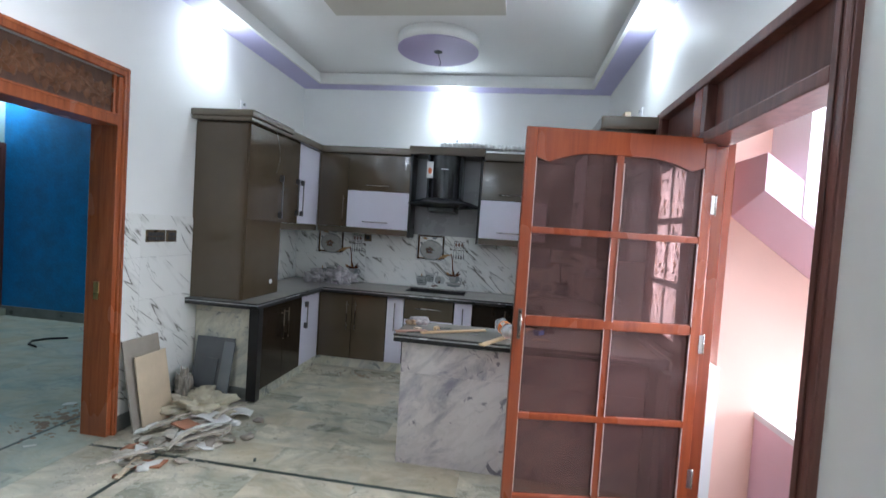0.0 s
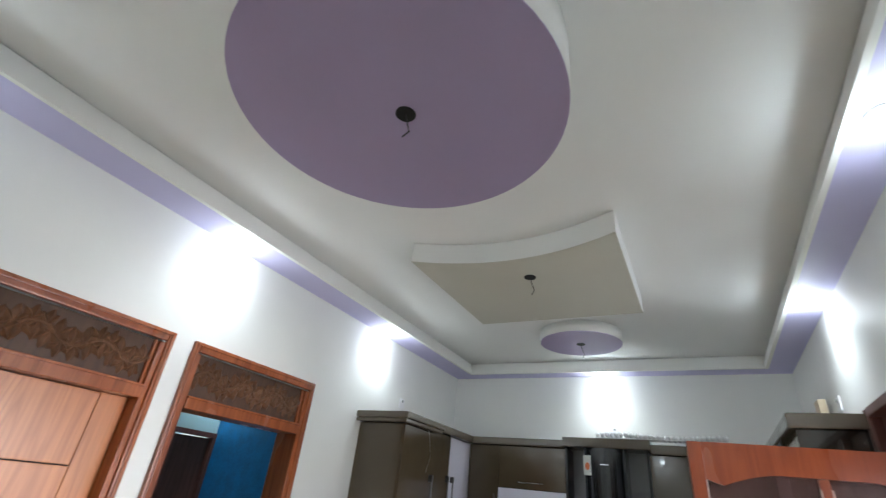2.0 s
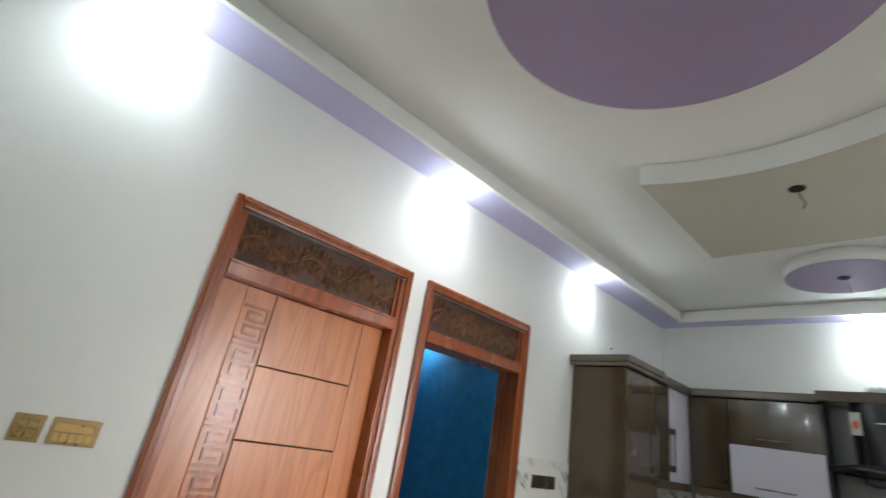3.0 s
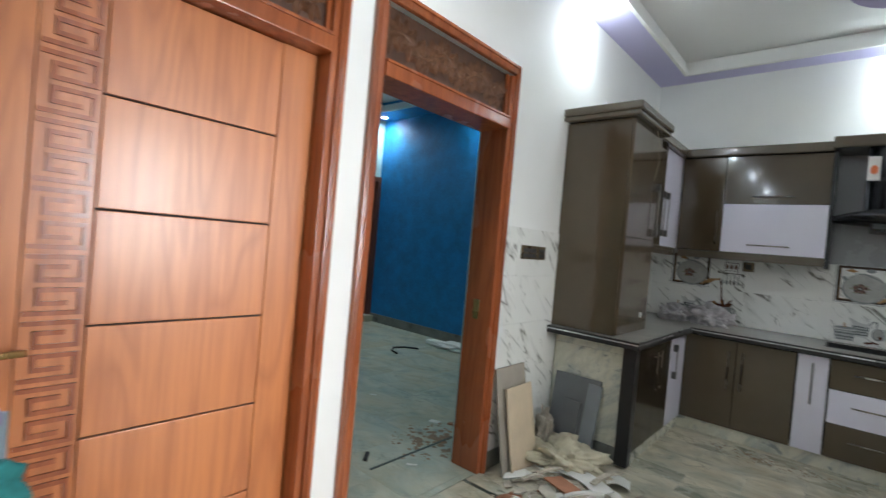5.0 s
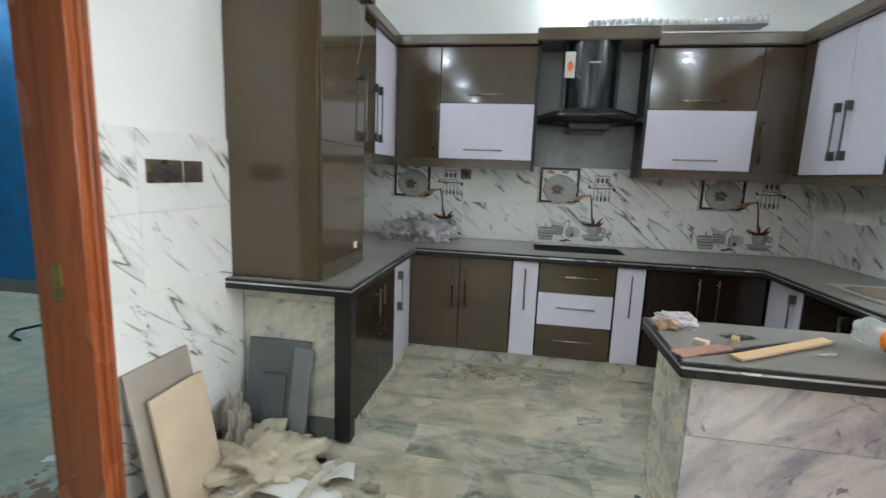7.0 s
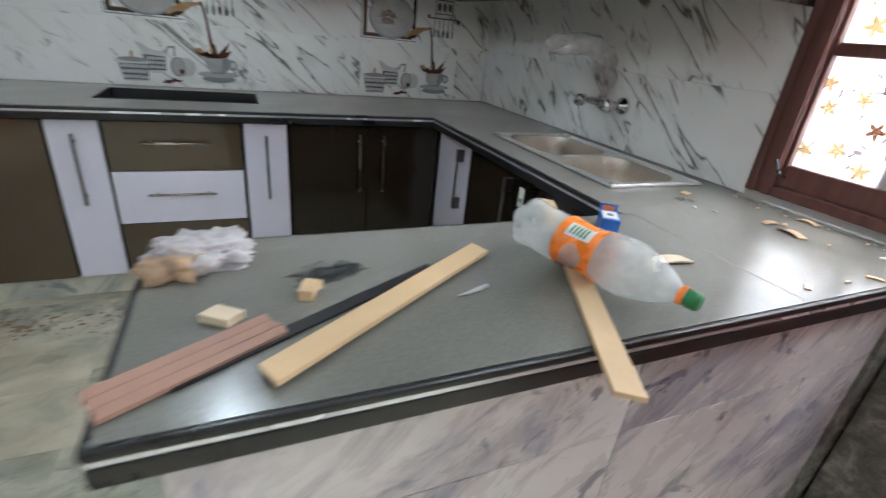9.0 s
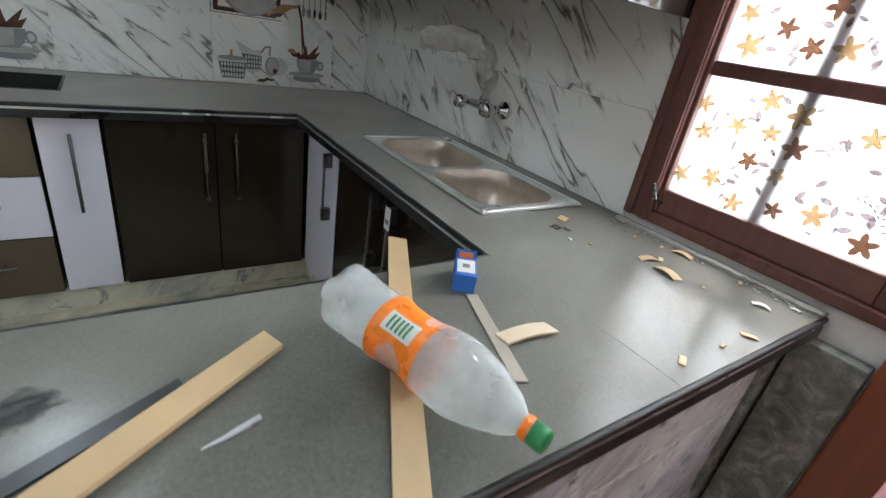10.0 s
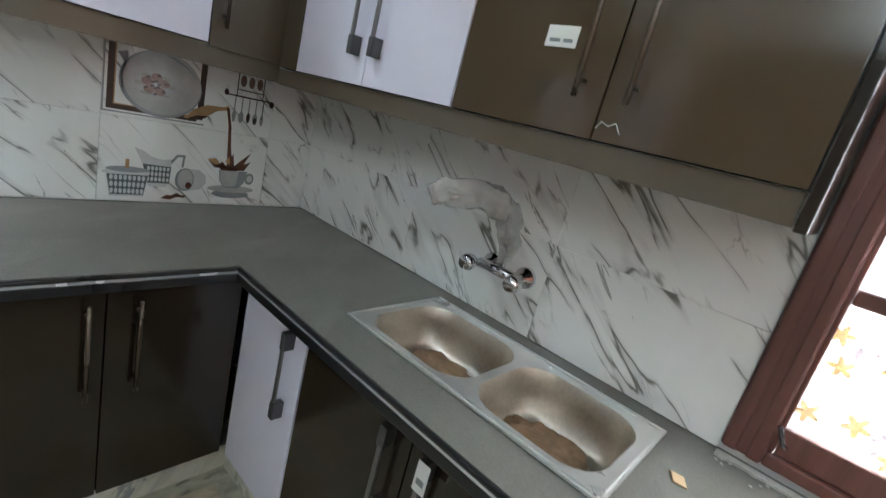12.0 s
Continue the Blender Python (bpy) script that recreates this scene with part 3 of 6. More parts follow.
    # light well outside the side door: painted walls and the underside of a stair
    structure("wall_well_partition", box(XR + 0.22, 3.6, 2.99, 3.09, -0.4, 4.6), PEACH, "bright peach painted outside wall")
    structure("wall_well_north", box(XR + 0.22, 4.2, 6.1, 6.3, -0.4, 4.6), PEACH, "peach painted outside wall")
    structure("wall_well_side", box(3.6, 3.8, -1.0, 6.1, -0.4, 4.6), WHITE_OUT, "sunlit white outside wall")
    structure("wall_well_south", box(XR + 0.22, 3.8, -1.2, -1.0, -0.4, 4.6), WHITE_OUT, "plain white outside wall")
    # stair outside: sloping slab against the peach wall, white balustrade wall on its open side
    drop = lambda x: 1.739 - 0.752 * (x - 1.41)
    along = lambda u, v, t: (u, t, v)
    skew = bmesh.new()
    ends = [[skew.verts.new((x, y, drop(x) + h)) for y, h in ((2.988, 0.0), (2.66, 0.115), (2.66, 0.3), (2.988, 0.3))] for x in (1.425, 2.4)]
    for k in range(4):
        skew.faces.new([ends[0][k], ends[0][(k + 1) % 4], ends[1][(k + 1) % 4], ends[1][k]])
    for e in ends:
        skew.faces.new(e)
    bmesh.ops.recalc_face_normals(skew, faces=skew.faces)
    structure("stair_slab", skew, PINK, "pink painted underside of a stair outside")
    structure("stair_wall", prism([(1.6, drop(1.6) + 0.128), (2.4, drop(2.4) + 0.128), (2.4, 3.3), (1.6, 3.3)], 2.652, 2.987, along), WHITE_OUT, "white painted stair mass outside")
    structure("low_wall_outside", box(1.64, 1.76, 0.4, 2.988, -0.35, LOWZ - 0.036), PINK, "low pink painted outside wall")
    structure("low_wall_coping", slab([1.635, 1.765, 3.0], [0.4, 2.93, 2.988], lambda u, v: u < 1.765 or v > 2.93, lambda u, v, t: (u, v, t), LOWZ - 0.034, LOWZ), WHITE_OUT, "white coping on the low wall")
    structure("low_wall_infill", box(1.766, 3.0, 0.4, 2.929, -0.35, LOWZ - 0.02), SKIRT, "grey cement top inside the low wall")
    structure("ground", box(-60, 60, -60, 60, -0.6, -0.4), JOINT, "bare ground under the house")


build_shell()


def floor_field(name, x0, x1, y0, y1, w, d, material, label, seed, joint=0.0012, limit=300):
    base = structure(name, box(x0, x1, y0, y1, -0.055, -0.004), JOINT, label)
    rnd = random.Random(seed)
    sizes = {}
    y, row = y0, 0
    while y < y1 - 0.02:
        dy = min(d, y1 - y)
        x = x0 - (row % 2) * w / 2
        while x < x1 - 0.02:
            a, b = max(x, x0), min(x + w, x1)
            if b - a > 0.03:
                key = (round(b - a, 3), round(dy, 3))
                if key not in sizes:
                    bm = box(-key[0] / 2 + joint / 2, key[0] / 2 - joint / 2, -key[1] / 2 + joint / 2, key[1] / 2 - joint / 2, -0.02, 0)
                    me = bpy.data.meshes.new("slab")
                    bm.to_mesh(me)
                    bm.free()
                    me.materials.append(material)
                    sizes[key] = me
                o = new("slab", sizes[key])
                o.parent = base
                o.location = ((a + b) / 2, y + dy / 2, rnd.uniform(-0.0006, 0.0006))
            x += w
        y += dy
        row += 1
    return base


def downlights():
    ring = lathe([(0.036, -0.002), (0.04, -0.01), (0.05, -0.012), (0.056, -0.006), (0.058, 0.0)], 28)
    lens = lathe([(0.0005, -0.02), (0.02, -0.018), (0.032, -0.012), (0.036, -0.002)], 28)
    first = thing("downlight", "round white recessed downlight, lit, in the ceiling border", "downlight", group="ceiling downlights")
    part("rim", ring, LAMP_RIM, first, smooth=True)
    part("lens", lens, BULB, first, "glowing lens")
    spots = [(-2.26, 0.0), (-2.26, 1.88), (-2.26, 3.76), (1.08, 3.74), (1.08, 1.88), (1.08, 0.0), (-0.55, 5.41), (-2.26, -1.88), (1.08, -1.88), (-0.55, -2.43)]
    for i, (x, y) in enumerate(spots):
        ob = first if i == 0 else copy_thing(first, pose(x, y, SOFFIT_Z))
        ob.matrix_basis = pose(x, y, SOFFIT_Z)
        lamp("downlight_beam", "SPOT", pose(x, y, SOFFIT_Z - 0.035), DOWN, (0.8, 0.94, 1.0), spot=138, soft=0.08)
        # added point lamp under the fixture, brightens the ceiling and border
        lamp("downlight_spill", "POINT", pose(x, y, SOFFIT_Z - 0.11), SPILL, (0.8, 0.94, 1.0), soft=0.03)
    copy_thing(first, pose(-6.45, 5.38, 3.26))
    lamp("downlight_beam", "SPOT", pose(-6.45, 5.38, 3.23), 28, (0.8, 0.95, 1.0), spot=165, soft=0.05)
    # three unseen downlights, added to light the blue room
    for x, y in ((-4.5, 5.38), (-6.45, 3.3), (-2.85, 3.3)):
        copy_thing(first, pose(x, y, 3.26))
        lamp("downlight_beam", "SPOT", pose(x, y, 3.23), 17, (0.8, 0.95, 1.0), spot=165, soft=0.05)


DOWN, SPILL = 16.5, 2.3
downlights()


def ceiling_panels():
    def ring_hole(parent, x, y, z):
        # flat disc; the hole's darkness is only its colour
        part("cable_hole", cyl(0.04, 0.006, 20, pose(x, y, z - 0.001)), DARK, parent, "dark round cable hole")
        part("wire", tube([(x, y, z), (x + 0.01, y + 0.01, z - 0.05), (x + 0.03, y, z - 0.1), (x + 0.02, y - 0.02, z - 0.14)], 0.003, 6), RUBBER, parent, "loose hanging wire end")

    for x, y, r, z, hx in ((-0.55, 1.145, 0.645, 3.06, -0.52), (-0.568, 4.46, 0.375, 3.195, -0.568)):
        t = thing("ceiling_medallion", "round dropped ceiling panel, lilac underside, white rim", "ceiling panel", group="dropped ceiling panels")
        part("rim", cyl(r, CEIL_Z - z - 0.004, 72, pose(x, y, (CEIL_Z - 0.004 + z) / 2)), CEIL, t, "white edge", True)
        part("face", cyl(r - 0.002, 0.004, 72, pose(x, y, z - 0.003)), LILAC_DISC, t, "lilac face")
        ring_hole(t, hx, y, z - 0.005)
    t = thing("ceiling_medallion", "dropped beige ceiling panel with one curved side", "ceiling panel", group="dropped ceiling panels")
    arc = [(-1.25 + 1.31 * k / 16, 2.42 + 0.165 * (1 - ((k - 8) / 8) ** 2)) for k in range(17)]
    outline = arc + [(0.065, 3.66), (-1.24, 3.66)]
    flat = lambda u, v, w: (u, v, w)
    part("edge", prism(outline, 3.155, CEIL_Z - 0.004, flat), CEIL, t, "white edge")
    part("face", prism(outline, 3.15, 3.154, flat), BEIGE, t, "beige face")
    ring_hole(t, -0.56, 2.85, 3.15)


ceiling_panels()


def moulding(bm, x0, x1, y0, y1, z0, z1):
    return box(x0, x1, y0, y1, z0, z1, 0.006, bm)


def leaf_relief(u, v, a, length, place, bm):
    """A carved leaf: pointed outline with a raised midrib, from its stalk at (u, v) along the angle a."""
    s, c = math.sin(a), math.cos(a)
    at = lambda p, q, h: bm.verts.new(place(u + c * p * length - s * q * length, v + s * p * length + c * q * length, h))
    rib = [at(p, 0, h) for p, h in ((0.02, 0.006), (0.35, 0.024), (0.7, 0.02), (1.0, 0.004))]
    for sign in (-1, 1):
        rim = [at(p, sign * q, 0.001) for p, q in ((0.18, 0.17), (0.5, 0.25), (0.8, 0.14))]
        bm.faces.new([rib[0], rim[0], rib[1]])
        bm.faces.new([rib[1], rim[0], rim[1]])
        bm.faces.new([rib[1], rim[1], rib[2]])
        bm.faces.new([rib[2], rim[1], rim[2]])
        bm.faces.new([rib[2], rim[2], rib[3]])


def hall_door_frame(y0, y1, name, label):
    """A moulded timber frame with a carved panel over the lintel. y0, y1: outer edges."""
    t = thing(name, label, "door frame", group="hall door frames")
    t["kind"] = "structure"
    face, back = XL + 0.03, XL - 0.19
    w = 0.07
    for a, b in ((y0, y0 + w), (y1 - w, y1)):
        bm = box(back, XL + 0.012, a, b, 0, 2.412, 0.004)
        inner, outer = (b - 0.03, a) if a == y0 else (a + 0.03, b)
        lo, hi = min(inner, outer), max(inner, outer)
        box(XL, face, lo, hi, 0, 2.48, 0.008, bm)
        box(XL, face + 0.008, lo + 0.012, lo + 0.022, 0, 2.47, 0.003, bm)
        part("jamb", bm, FRAME, t)
    bm = box(XL, face, y0 + 0.042, y1 - 0.042, 2.42, 2.48, 0.008)
    box(XL, face + 0.008, y0 + 0.03, y1 - 0.03, 2.455, 2.466, 0.003, bm)
    part("head", bm, FRAME, t)
    bm = box(back, face - 0.008, y0 + w, y1 - w, 2.09, 2.165, 0.006)
    box(XL, face, y0 + w, y1 - w, 2.15, 2.163, 0.003, bm)
    part("lintel", bm, FRAME, t)
    part("carved_panel", box(XL - 0.05, XL - 0.03, y0 + w, y1 - w, 2.165, 2.42), CARVED_SHADED, t, "carved panel ground, coloured darker as shaded recess")
    rnd = random.Random(int(y0 * 100))
    bm = bmesh.new()
    n = 60
    ya, yb = y0 + w + 0.03, y1 - w - 0.03
    face_x = lambda u, v, q: (XL - 0.03 + q, u, v)
    wave = [(ya + (yb - ya) * k / n, 2.2925 + 0.035 * math.sin(k / n * 6 * math.pi)) for k in range(n + 1)]
    tube([face_x(u, v, 0.006) for u, v in wave], 0.009, 6, bm)
    for k in range(1, n, 2):
        u, v = wave[k]
        side = 1 if (k // 2) % 2 else -1
        for lean in (-0.75, 0.0, 0.75):
            a = side * math.pi / 2 + lean + rnd.uniform(-0.15, 0.15)
            room = (2.41 - v) if side > 0 else (v - 2.175)
            ll = min(0.1, room * 0.95) * (1.0 if lean == 0 else 0.85)
            if ll > 0.02:
                leaf_relief(u, v, a, ll, face_x, bm)
    bmesh.ops.recalc_face_normals(bm, faces=bm.faces)
    part("carving", bm, CARVED, t, "carved leaf scrolls")
    for a in (0.0, 1.0):
        y = y0 + w + a * (y1 - y0 - 2 * w - 0.018)
        part("panel_bead", box(XL - 0.03, XL - 0.01, y, y + 0.018, 2.165, 2.42, 0.004), FRAME, t)
    return t


hall_door_frame(0.58, 1.725, "door_frame", "moulded red-brown timber door frame with carved panel above a closed door")
d2_frame = hall_door_frame(1.862, 2.98, "door_frame", "moulded red-brown timber frame of an open doorway, carved panel above")
part("lock_strike", box(XL - 0.12, XL - 0.08, 2.902, 2.909, 0.93, 1.05, 0.002), BRASS, d2_frame, "dark brass lock plate")


def flush_door():
    t = thing("door_1", "closed orange-brown veneer door with grooves and a carved key band", "door", kind="structure")
    x = XL - 0.075
    y0, y1, top = 0.652, 1.653, 2.088
    cuts_z = [0.01, 0.36, 0.7, 1.04, 1.39, 1.73, top]
    part("stile", box(x - 0.04, x, y0, 0.8, 0.01, top, 0.003), OAK, t)
    part("stile", box(x - 0.04, x, 1.505, y1, 0.01, top, 0.003), OAK, t)
    part("key_band", box(x - 0.04, x - 0.004, 0.803, 0.955, 0.01, top, 0.002), OAK, t)
    for a, b in zip(cuts_z, cuts_z[1:]):
        part("panel", box(x - 0.04, x, 0.958, 1.502, a + 0.003, b - 0.003, 0.003), OAK, t)
    part("core", box(x - 0.045, x - 0.012, y0, y1, 0.01, top), DARK, t)
    bm = bmesh.new()
    z, unit, k = 0.05, 0.094, 0
    path = [(-0.062, 0), (0.058, 0), (0.058, 0.066), (-0.036, 0.066), (-0.036, 0.028), (0.022, 0.028)]
    while z + unit < top - 0.05:
        flip = (lambda v: v) if k % 2 else (lambda v: 0.066 - v)
        for i, ((ua, va), (ub, vb)) in enumerate(zip(path, path[1:])):
            ya, yb = sorted((0.879 + ua, 0.879 + ub))
            za, zb = sorted((z + flip(va), z + flip(vb)))
            box(x - 0.008, x + 0.0035 + 0.0004 * i, ya - 0.0065, yb + 0.0065, za - 0.0065, zb + 0.0065, 0, bm)
        z += unit
        k += 1
    # strips in darker wood stand in for the shade of key grooves
    part("key_relief", bm, FRAME, t, "square key grooves as raised strips, darkened for shade")
    h = part("handle", box(x, x + 0.012, 0.668, 0.722, 0.83, 1.05, 0.004), BRASS, t, "brass lever handle plate")
    bm = tube([(x + 0.01, 0.695, 0.985), (x + 0.055, 0.695, 0.985), (x + 0.06, 0.72, 0.985), (x + 0.06, 0.82, 0.99)], 0.01, 10)
    part("lever", bm, BRASS, h, "brass lever", True)
    part("square_rose", box(x + 0.012, x + 0.018, 0.675, 0.715, 1.0, 1.045, 0.002), BRASS, h)
    return t


flush_door()


def side_door_set():
    """Window and door share one dark frame with a panelled top light; the glazed leaf stands open into the hall."""
    t = thing("window_1", "dark brown timber frame joining a kitchen window and a side door", "window", kind="structure")
    xa, xb = XR - 0.025, XR + 0.13
    for y0, y1, z0, z1 in ((1.74, 1.83, 0, 2.45), (3.56, 3.645, 0.885, 2.45)):
        bm = box(xa, xb, y0, y1, z0, z1, 0.006)
        box(xa - 0.006, xa, y0 + 0.004, y0 + 0.03, z0, z1, 0.003, bm)
        box(xa - 0.006, xa, y0 + 0.052, y0 + 0.08, z0, z1, 0.003, bm)
        part("post", bm, FRAME_DARK, t)
    part("post", box(xa, xb, 2.86, 2.97, 0, 2.45, 0.006), LEAF_RED, t, "red varnished hinge post")
    bm = box(xa, xb, 1.83, 3.56, 2.09, 2.15, 0.006)
    part("transom", bm, FRAME_DARK, t)
    part("head", box(xa - 0.01, xb, 1.83, 3.56, 2.4, 2.45, 0.006), FRAME_DARK, t)
    part("mullion", box(xa, xb, 2.8, 2.86, 2.15, 2.4, 0.005), FRAME_DARK, t)
    part("top_panel", box(xa + 0.05, xa + 0.07, 1.83, 2.8, 2.15, 2.4), FRAME_DARK, t)
    part("top_panel", box(xa + 0.05, xa + 0.07, 2.86, 3.56, 2.15, 2.4), FRAME_DARK, t)
    part("sill", box(xa, xb, 2.97, 3.56, 0.885, 0.915, 0.004), FRAME_DARK, t)
    for y0, y1 in ((2.972, 3.035), (3.548, 3.562)):
        part("sash_stile", box(xa + 0.012, xa + 0.055, y0, y1, 0.917, 2.088, 0.005), FRAME_DARK, t)
    for z0, z1 in ((0.917, 0.985), (1.29, 1.325), (1.68, 1.715), (2.03, 2.088)):
        part("sash_rail", box(xa + 0.014, xa + 0.053, 3.036, 3.547, z0, z1, 0.005), FRAME_DARK, t)
    for z0, z1 in ((0.985, 1.29), (1.325, 1.68), (1.715, 2.03)):
        pane = part("pane", box(xa + 0.03, xa + 0.034, 3.036, 3.547, z0, z1), PRINT_GLASS, t, "white glass printed with flowers")
        pane.visible_shadow = False
    part("grille_bar", box(xa + 0.042, xa + 0.062, 3.295, 3.335, 0.917, 2.088, 0.004), FRAME_DARK, t, "upright bar outside the glass")
    part("stay", tube([(xa - 0.002, 3.535, 0.95), (xa - 0.03, 3.54, 0.96), (xa - 0.03, 3.56, 1.0)], 0.005, 6), HANDLE, t, "small iron window catch")
    # printed flowers and leaves on the panes
    rnd = random.Random(7)
    xg = xa + 0.0285
    flowers = {FLOWER_A: bmesh.new(), FLOWER_B: bmesh.new(), LEAF_INK: bmesh.new(), FLOWER_LINE: bmesh.new()}

    def bloom(u, v, size, turn, lift, ink):
        star = []
        for p in range(5):
            for q, rr in ((-36, 0.4), (-22, 0.66), (-10, 0.86), (0, 1.0), (10, 0.86), (22, 0.66)):
                a = radians(turn + p * 72 + q)
                star.append((u + size * rr * math.cos(a), v + size * rr * math.sin(a)))
        prism(star, lift, lift + 0.0005, place, flowers[ink])

    def leaf(u, v, a, ll, fat=0.32):
        s, c = math.sin(a), math.cos(a)
        shape = [(ll, 0), (0.35 * ll, fat * ll), (-0.4 * ll, fat * ll), (-ll, 0), (-0.4 * ll, -fat * ll), (0.35 * ll, -fat * ll)]
        prism([(u + c * p - s * q, v + s * p + c * q) for p, q in shape], 0.0, 0.0006, place, flowers[LEAF_INK])

    place = lambda u, v, w: (xg - w, u, v)
    for z0, z1 in ((0.985, 1.29), (1.325, 1.68), (1.715, 2.03)):
        spots = []
        for k in range(420):
            u, v = rnd.uniform(3.045, 3.54), rnd.uniform(z0 + 0.02, z1 - 0.02)
            if any((u - a) ** 2 + (v - b) ** 2 < 0.0037 for a, b in spots):
                continue
            spots.append((u, v))
            n = len(spots)
            size, turn = rnd.uniform(0.023, 0.033), rnd.uniform(0, 72)
            if n % 4 == 0:
                # a twig with small leaves on both sides
                a = rnd.uniform(0, 6.28)
                path = [(u + 0.012 * k2 * math.cos(a + 0.12 * k2), v + 0.012 * k2 * math.sin(a + 0.12 * k2)) for k2 in range(6)]
                if all(z0 + 0.01 < q < z1 - 0.01 and 3.045 < p < 3.54 for p, q in path):
                    tube([place(p, q, 0.0004) for p, q in path], 0.0006, 4, flowers[LEAF_INK])
                    for k2, (p, q) in enumerate(path[1:]):
                        for side in (-1, 1):
                            b = a + 0.12 * k2 + side * 0.8
                            leaf(p + 0.008 * math.cos(b), q + 0.008 * math.sin(b), b, 0.0062)
                continue
            bloom(u, v, size, turn, 0.0, FLOWER_LINE)
            bloom(u, v, size * 0.9, turn, 0.0008, FLOWER_A if n % 3 else FLOWER_B)
        for k in range(90):
            u, v = rnd.uniform(3.05, 3.53), rnd.uniform(z0 + 0.02, z1 - 0.02)
            if all((u - a) ** 2 + (v - b) ** 2 > 0.0009 for a, b in spots):
                leaf(u, v, rnd.uniform(0, 6.28), rnd.uniform(0.009, 0.017), 0.4)
    for ink, bm in flowers.items():
        tagged(part("flower_print", bm, ink, t, "printed flowers and leaves"), kind="stuff").visible_shadow = False
    return t


side_door_set()


def glazed_leaf():
    t = thing("door_2", "open red varnished door with eight brown glass panes", "door", kind="structure")
    # hinge at the origin, leaf along local -x, thickness in y
    W, H, T = 1.005, 2.115, 0.036
    top = 0.12
    for a, b in ((-W, -W + 0.06), (-0.06, 0.0)):
        part("stile", box(a, b, -T, 0, 0.01, H, 0.006), LEAF_RED, t)
    part("muntin", box(-W / 2 - 0.02, -W / 2 + 0.02, -T + 0.004, -0.004, 0.16, H - top, 0.006), LEAF_RED, t)
    rows = [0.16, 0.59, 1.1, 1.58, H - top - 0.02]
    part("bottom_rail", box(-W + 0.06, -0.06, -T, 0, 0.01, 0.16, 0.006), LEAF_RED, t)
    for z, w in ((0.59, 0.035), (1.1, 0.055), (1.58, 0.035)):
        part("rail", box(-W + 0.06, -0.06, -T + 0.002, -0.002, z - w / 2, z + w / 2, 0.006), LEAF_RED, t)
    n = 40
    low = []
    for k in range(n + 1):
        u = -W + 0.06 + (W - 0.12) * k / n
        f = abs(u + W / 2) / (W / 2 - 0.06)
        drop = 0.015 + 0.085 * max(0.0, (f - 0.35) / 0.65) ** 1.6 - (0.05 * max(0.0, (f - 0.86) / 0.14))
        low.append((u, H - top + 0.015 - drop))
    outline = low + [(-0.06, H), (-W + 0.06, H)]
    part("top_rail", prism(outline, -T + 0.001, -0.001, lambda u, v, w: (u, w, v)), LEAF_RED, t, "arched top rail")
    for a, b in ((-W + 0.055, -W / 2 - 0.015), (-W / 2 + 0.015, -0.055)):
        for z0, z1 in zip(rows, rows[1:]):
            pane = part("pane", box(a, b, -T / 2 - 0.002, -T / 2 + 0.002, z0 + 0.005, z1 + (0.1 if z1 > 1.9 else -0.005)), DOOR_GLASS, t, "brown tinted dusty glass")
            pane.visible_shadow = False
            bm = bmesh.new()
            for u0, u1 in ((a + 0.003, a + 0.008), (b - 0.008, b - 0.003)):
                box(u0, u1, -T - 0.001, -T + 0.008, z0 + 0.02, z1 - 0.02, 0, bm)
            part("glazing_bead", bm, WORN_EDGE, t, "pale worn glazing edge")
    h = part("handle", box(-W + 0.022, -W + 0.042, -T - 0.004, -T, 1.0, 1.16, 0.002), HANDLE, t, "dark metal pull handle")
    part("grip", tube([(-W + 0.032, -T, 1.015), (-W + 0.032, -T - 0.03, 1.03), (-W + 0.032, -T - 0.034, 1.08), (-W + 0.032, -T - 0.03, 1.13), (-W + 0.032, -T, 1.145)], 0.006, 8), HANDLE_BAR, h, smooth=True)
    for z in (0.25, 0.98, 1.72):
        part("hinge", box(-0.012, 0.014, -T - 0.004, -T + 0.012, z, z + 0.1, 0.002), HANDLE_BAR, t, "dull steel butt hinge")
        part("hinge_pin", tube([(0.014, -T - 0.004, z - 0.004), (0.014, -T - 0.004, z + 0.104)], 0.005, 8), HANDLE_BAR, t, smooth=True)
    t.matrix_world = pose(1.245, 2.84, 0, 0, 0, 9.5)
    return t


glazed_leaf()

# ---- kitchen units ----


def bar_handle(parent, kind, a, b, c, flat=False):
    """A bar on two feet, at the local front y = 0. v: upright from a to b at u = c; h: level from a to b at height c."""
    off, w = 0.03, 0.006
    up = kind == "v"
    at = (lambda s, n: (c, n, s)) if up else (lambda s, n: (s, n, c))
    if flat:
        g = 0.055
        for s0, s1 in ((a, a + g), (b - g, b)):
            bm = box(*((c - 0.012, c + 0.012) if up else (s0, s1)), -0.035, 0, *((s0, s1) if up else (c - 0.012, c + 0.012)), 0.002)
            part("handle_end", bm, HANDLE, parent, "dark metal handle end")
        bm = box(*((c - 0.007, c + 0.007) if up else (a + g, b - g)), -0.034, -0.026, *((a + g, b - g) if up else (c - 0.007, c + 0.007)), 0.002)
        part("handle_grip", bm, HANDLE_FLAT, parent, "grey metal grip")
        return
    bm = tube([at(a, -off), at((a + b) / 2, -off), at(b, -off)], w, 8)
    for s in (a + 0.035, b - 0.035):
        tube([at(s, -off), at(s, 0.0)], 0.005, 8, bm)
    part("handle", bm, HANDLE_BROWN if up and parent.data.materials[0] is not WHITE_LAM else HANDLE if up else HANDLE_BAR, parent, "slim metal bar handle", True)


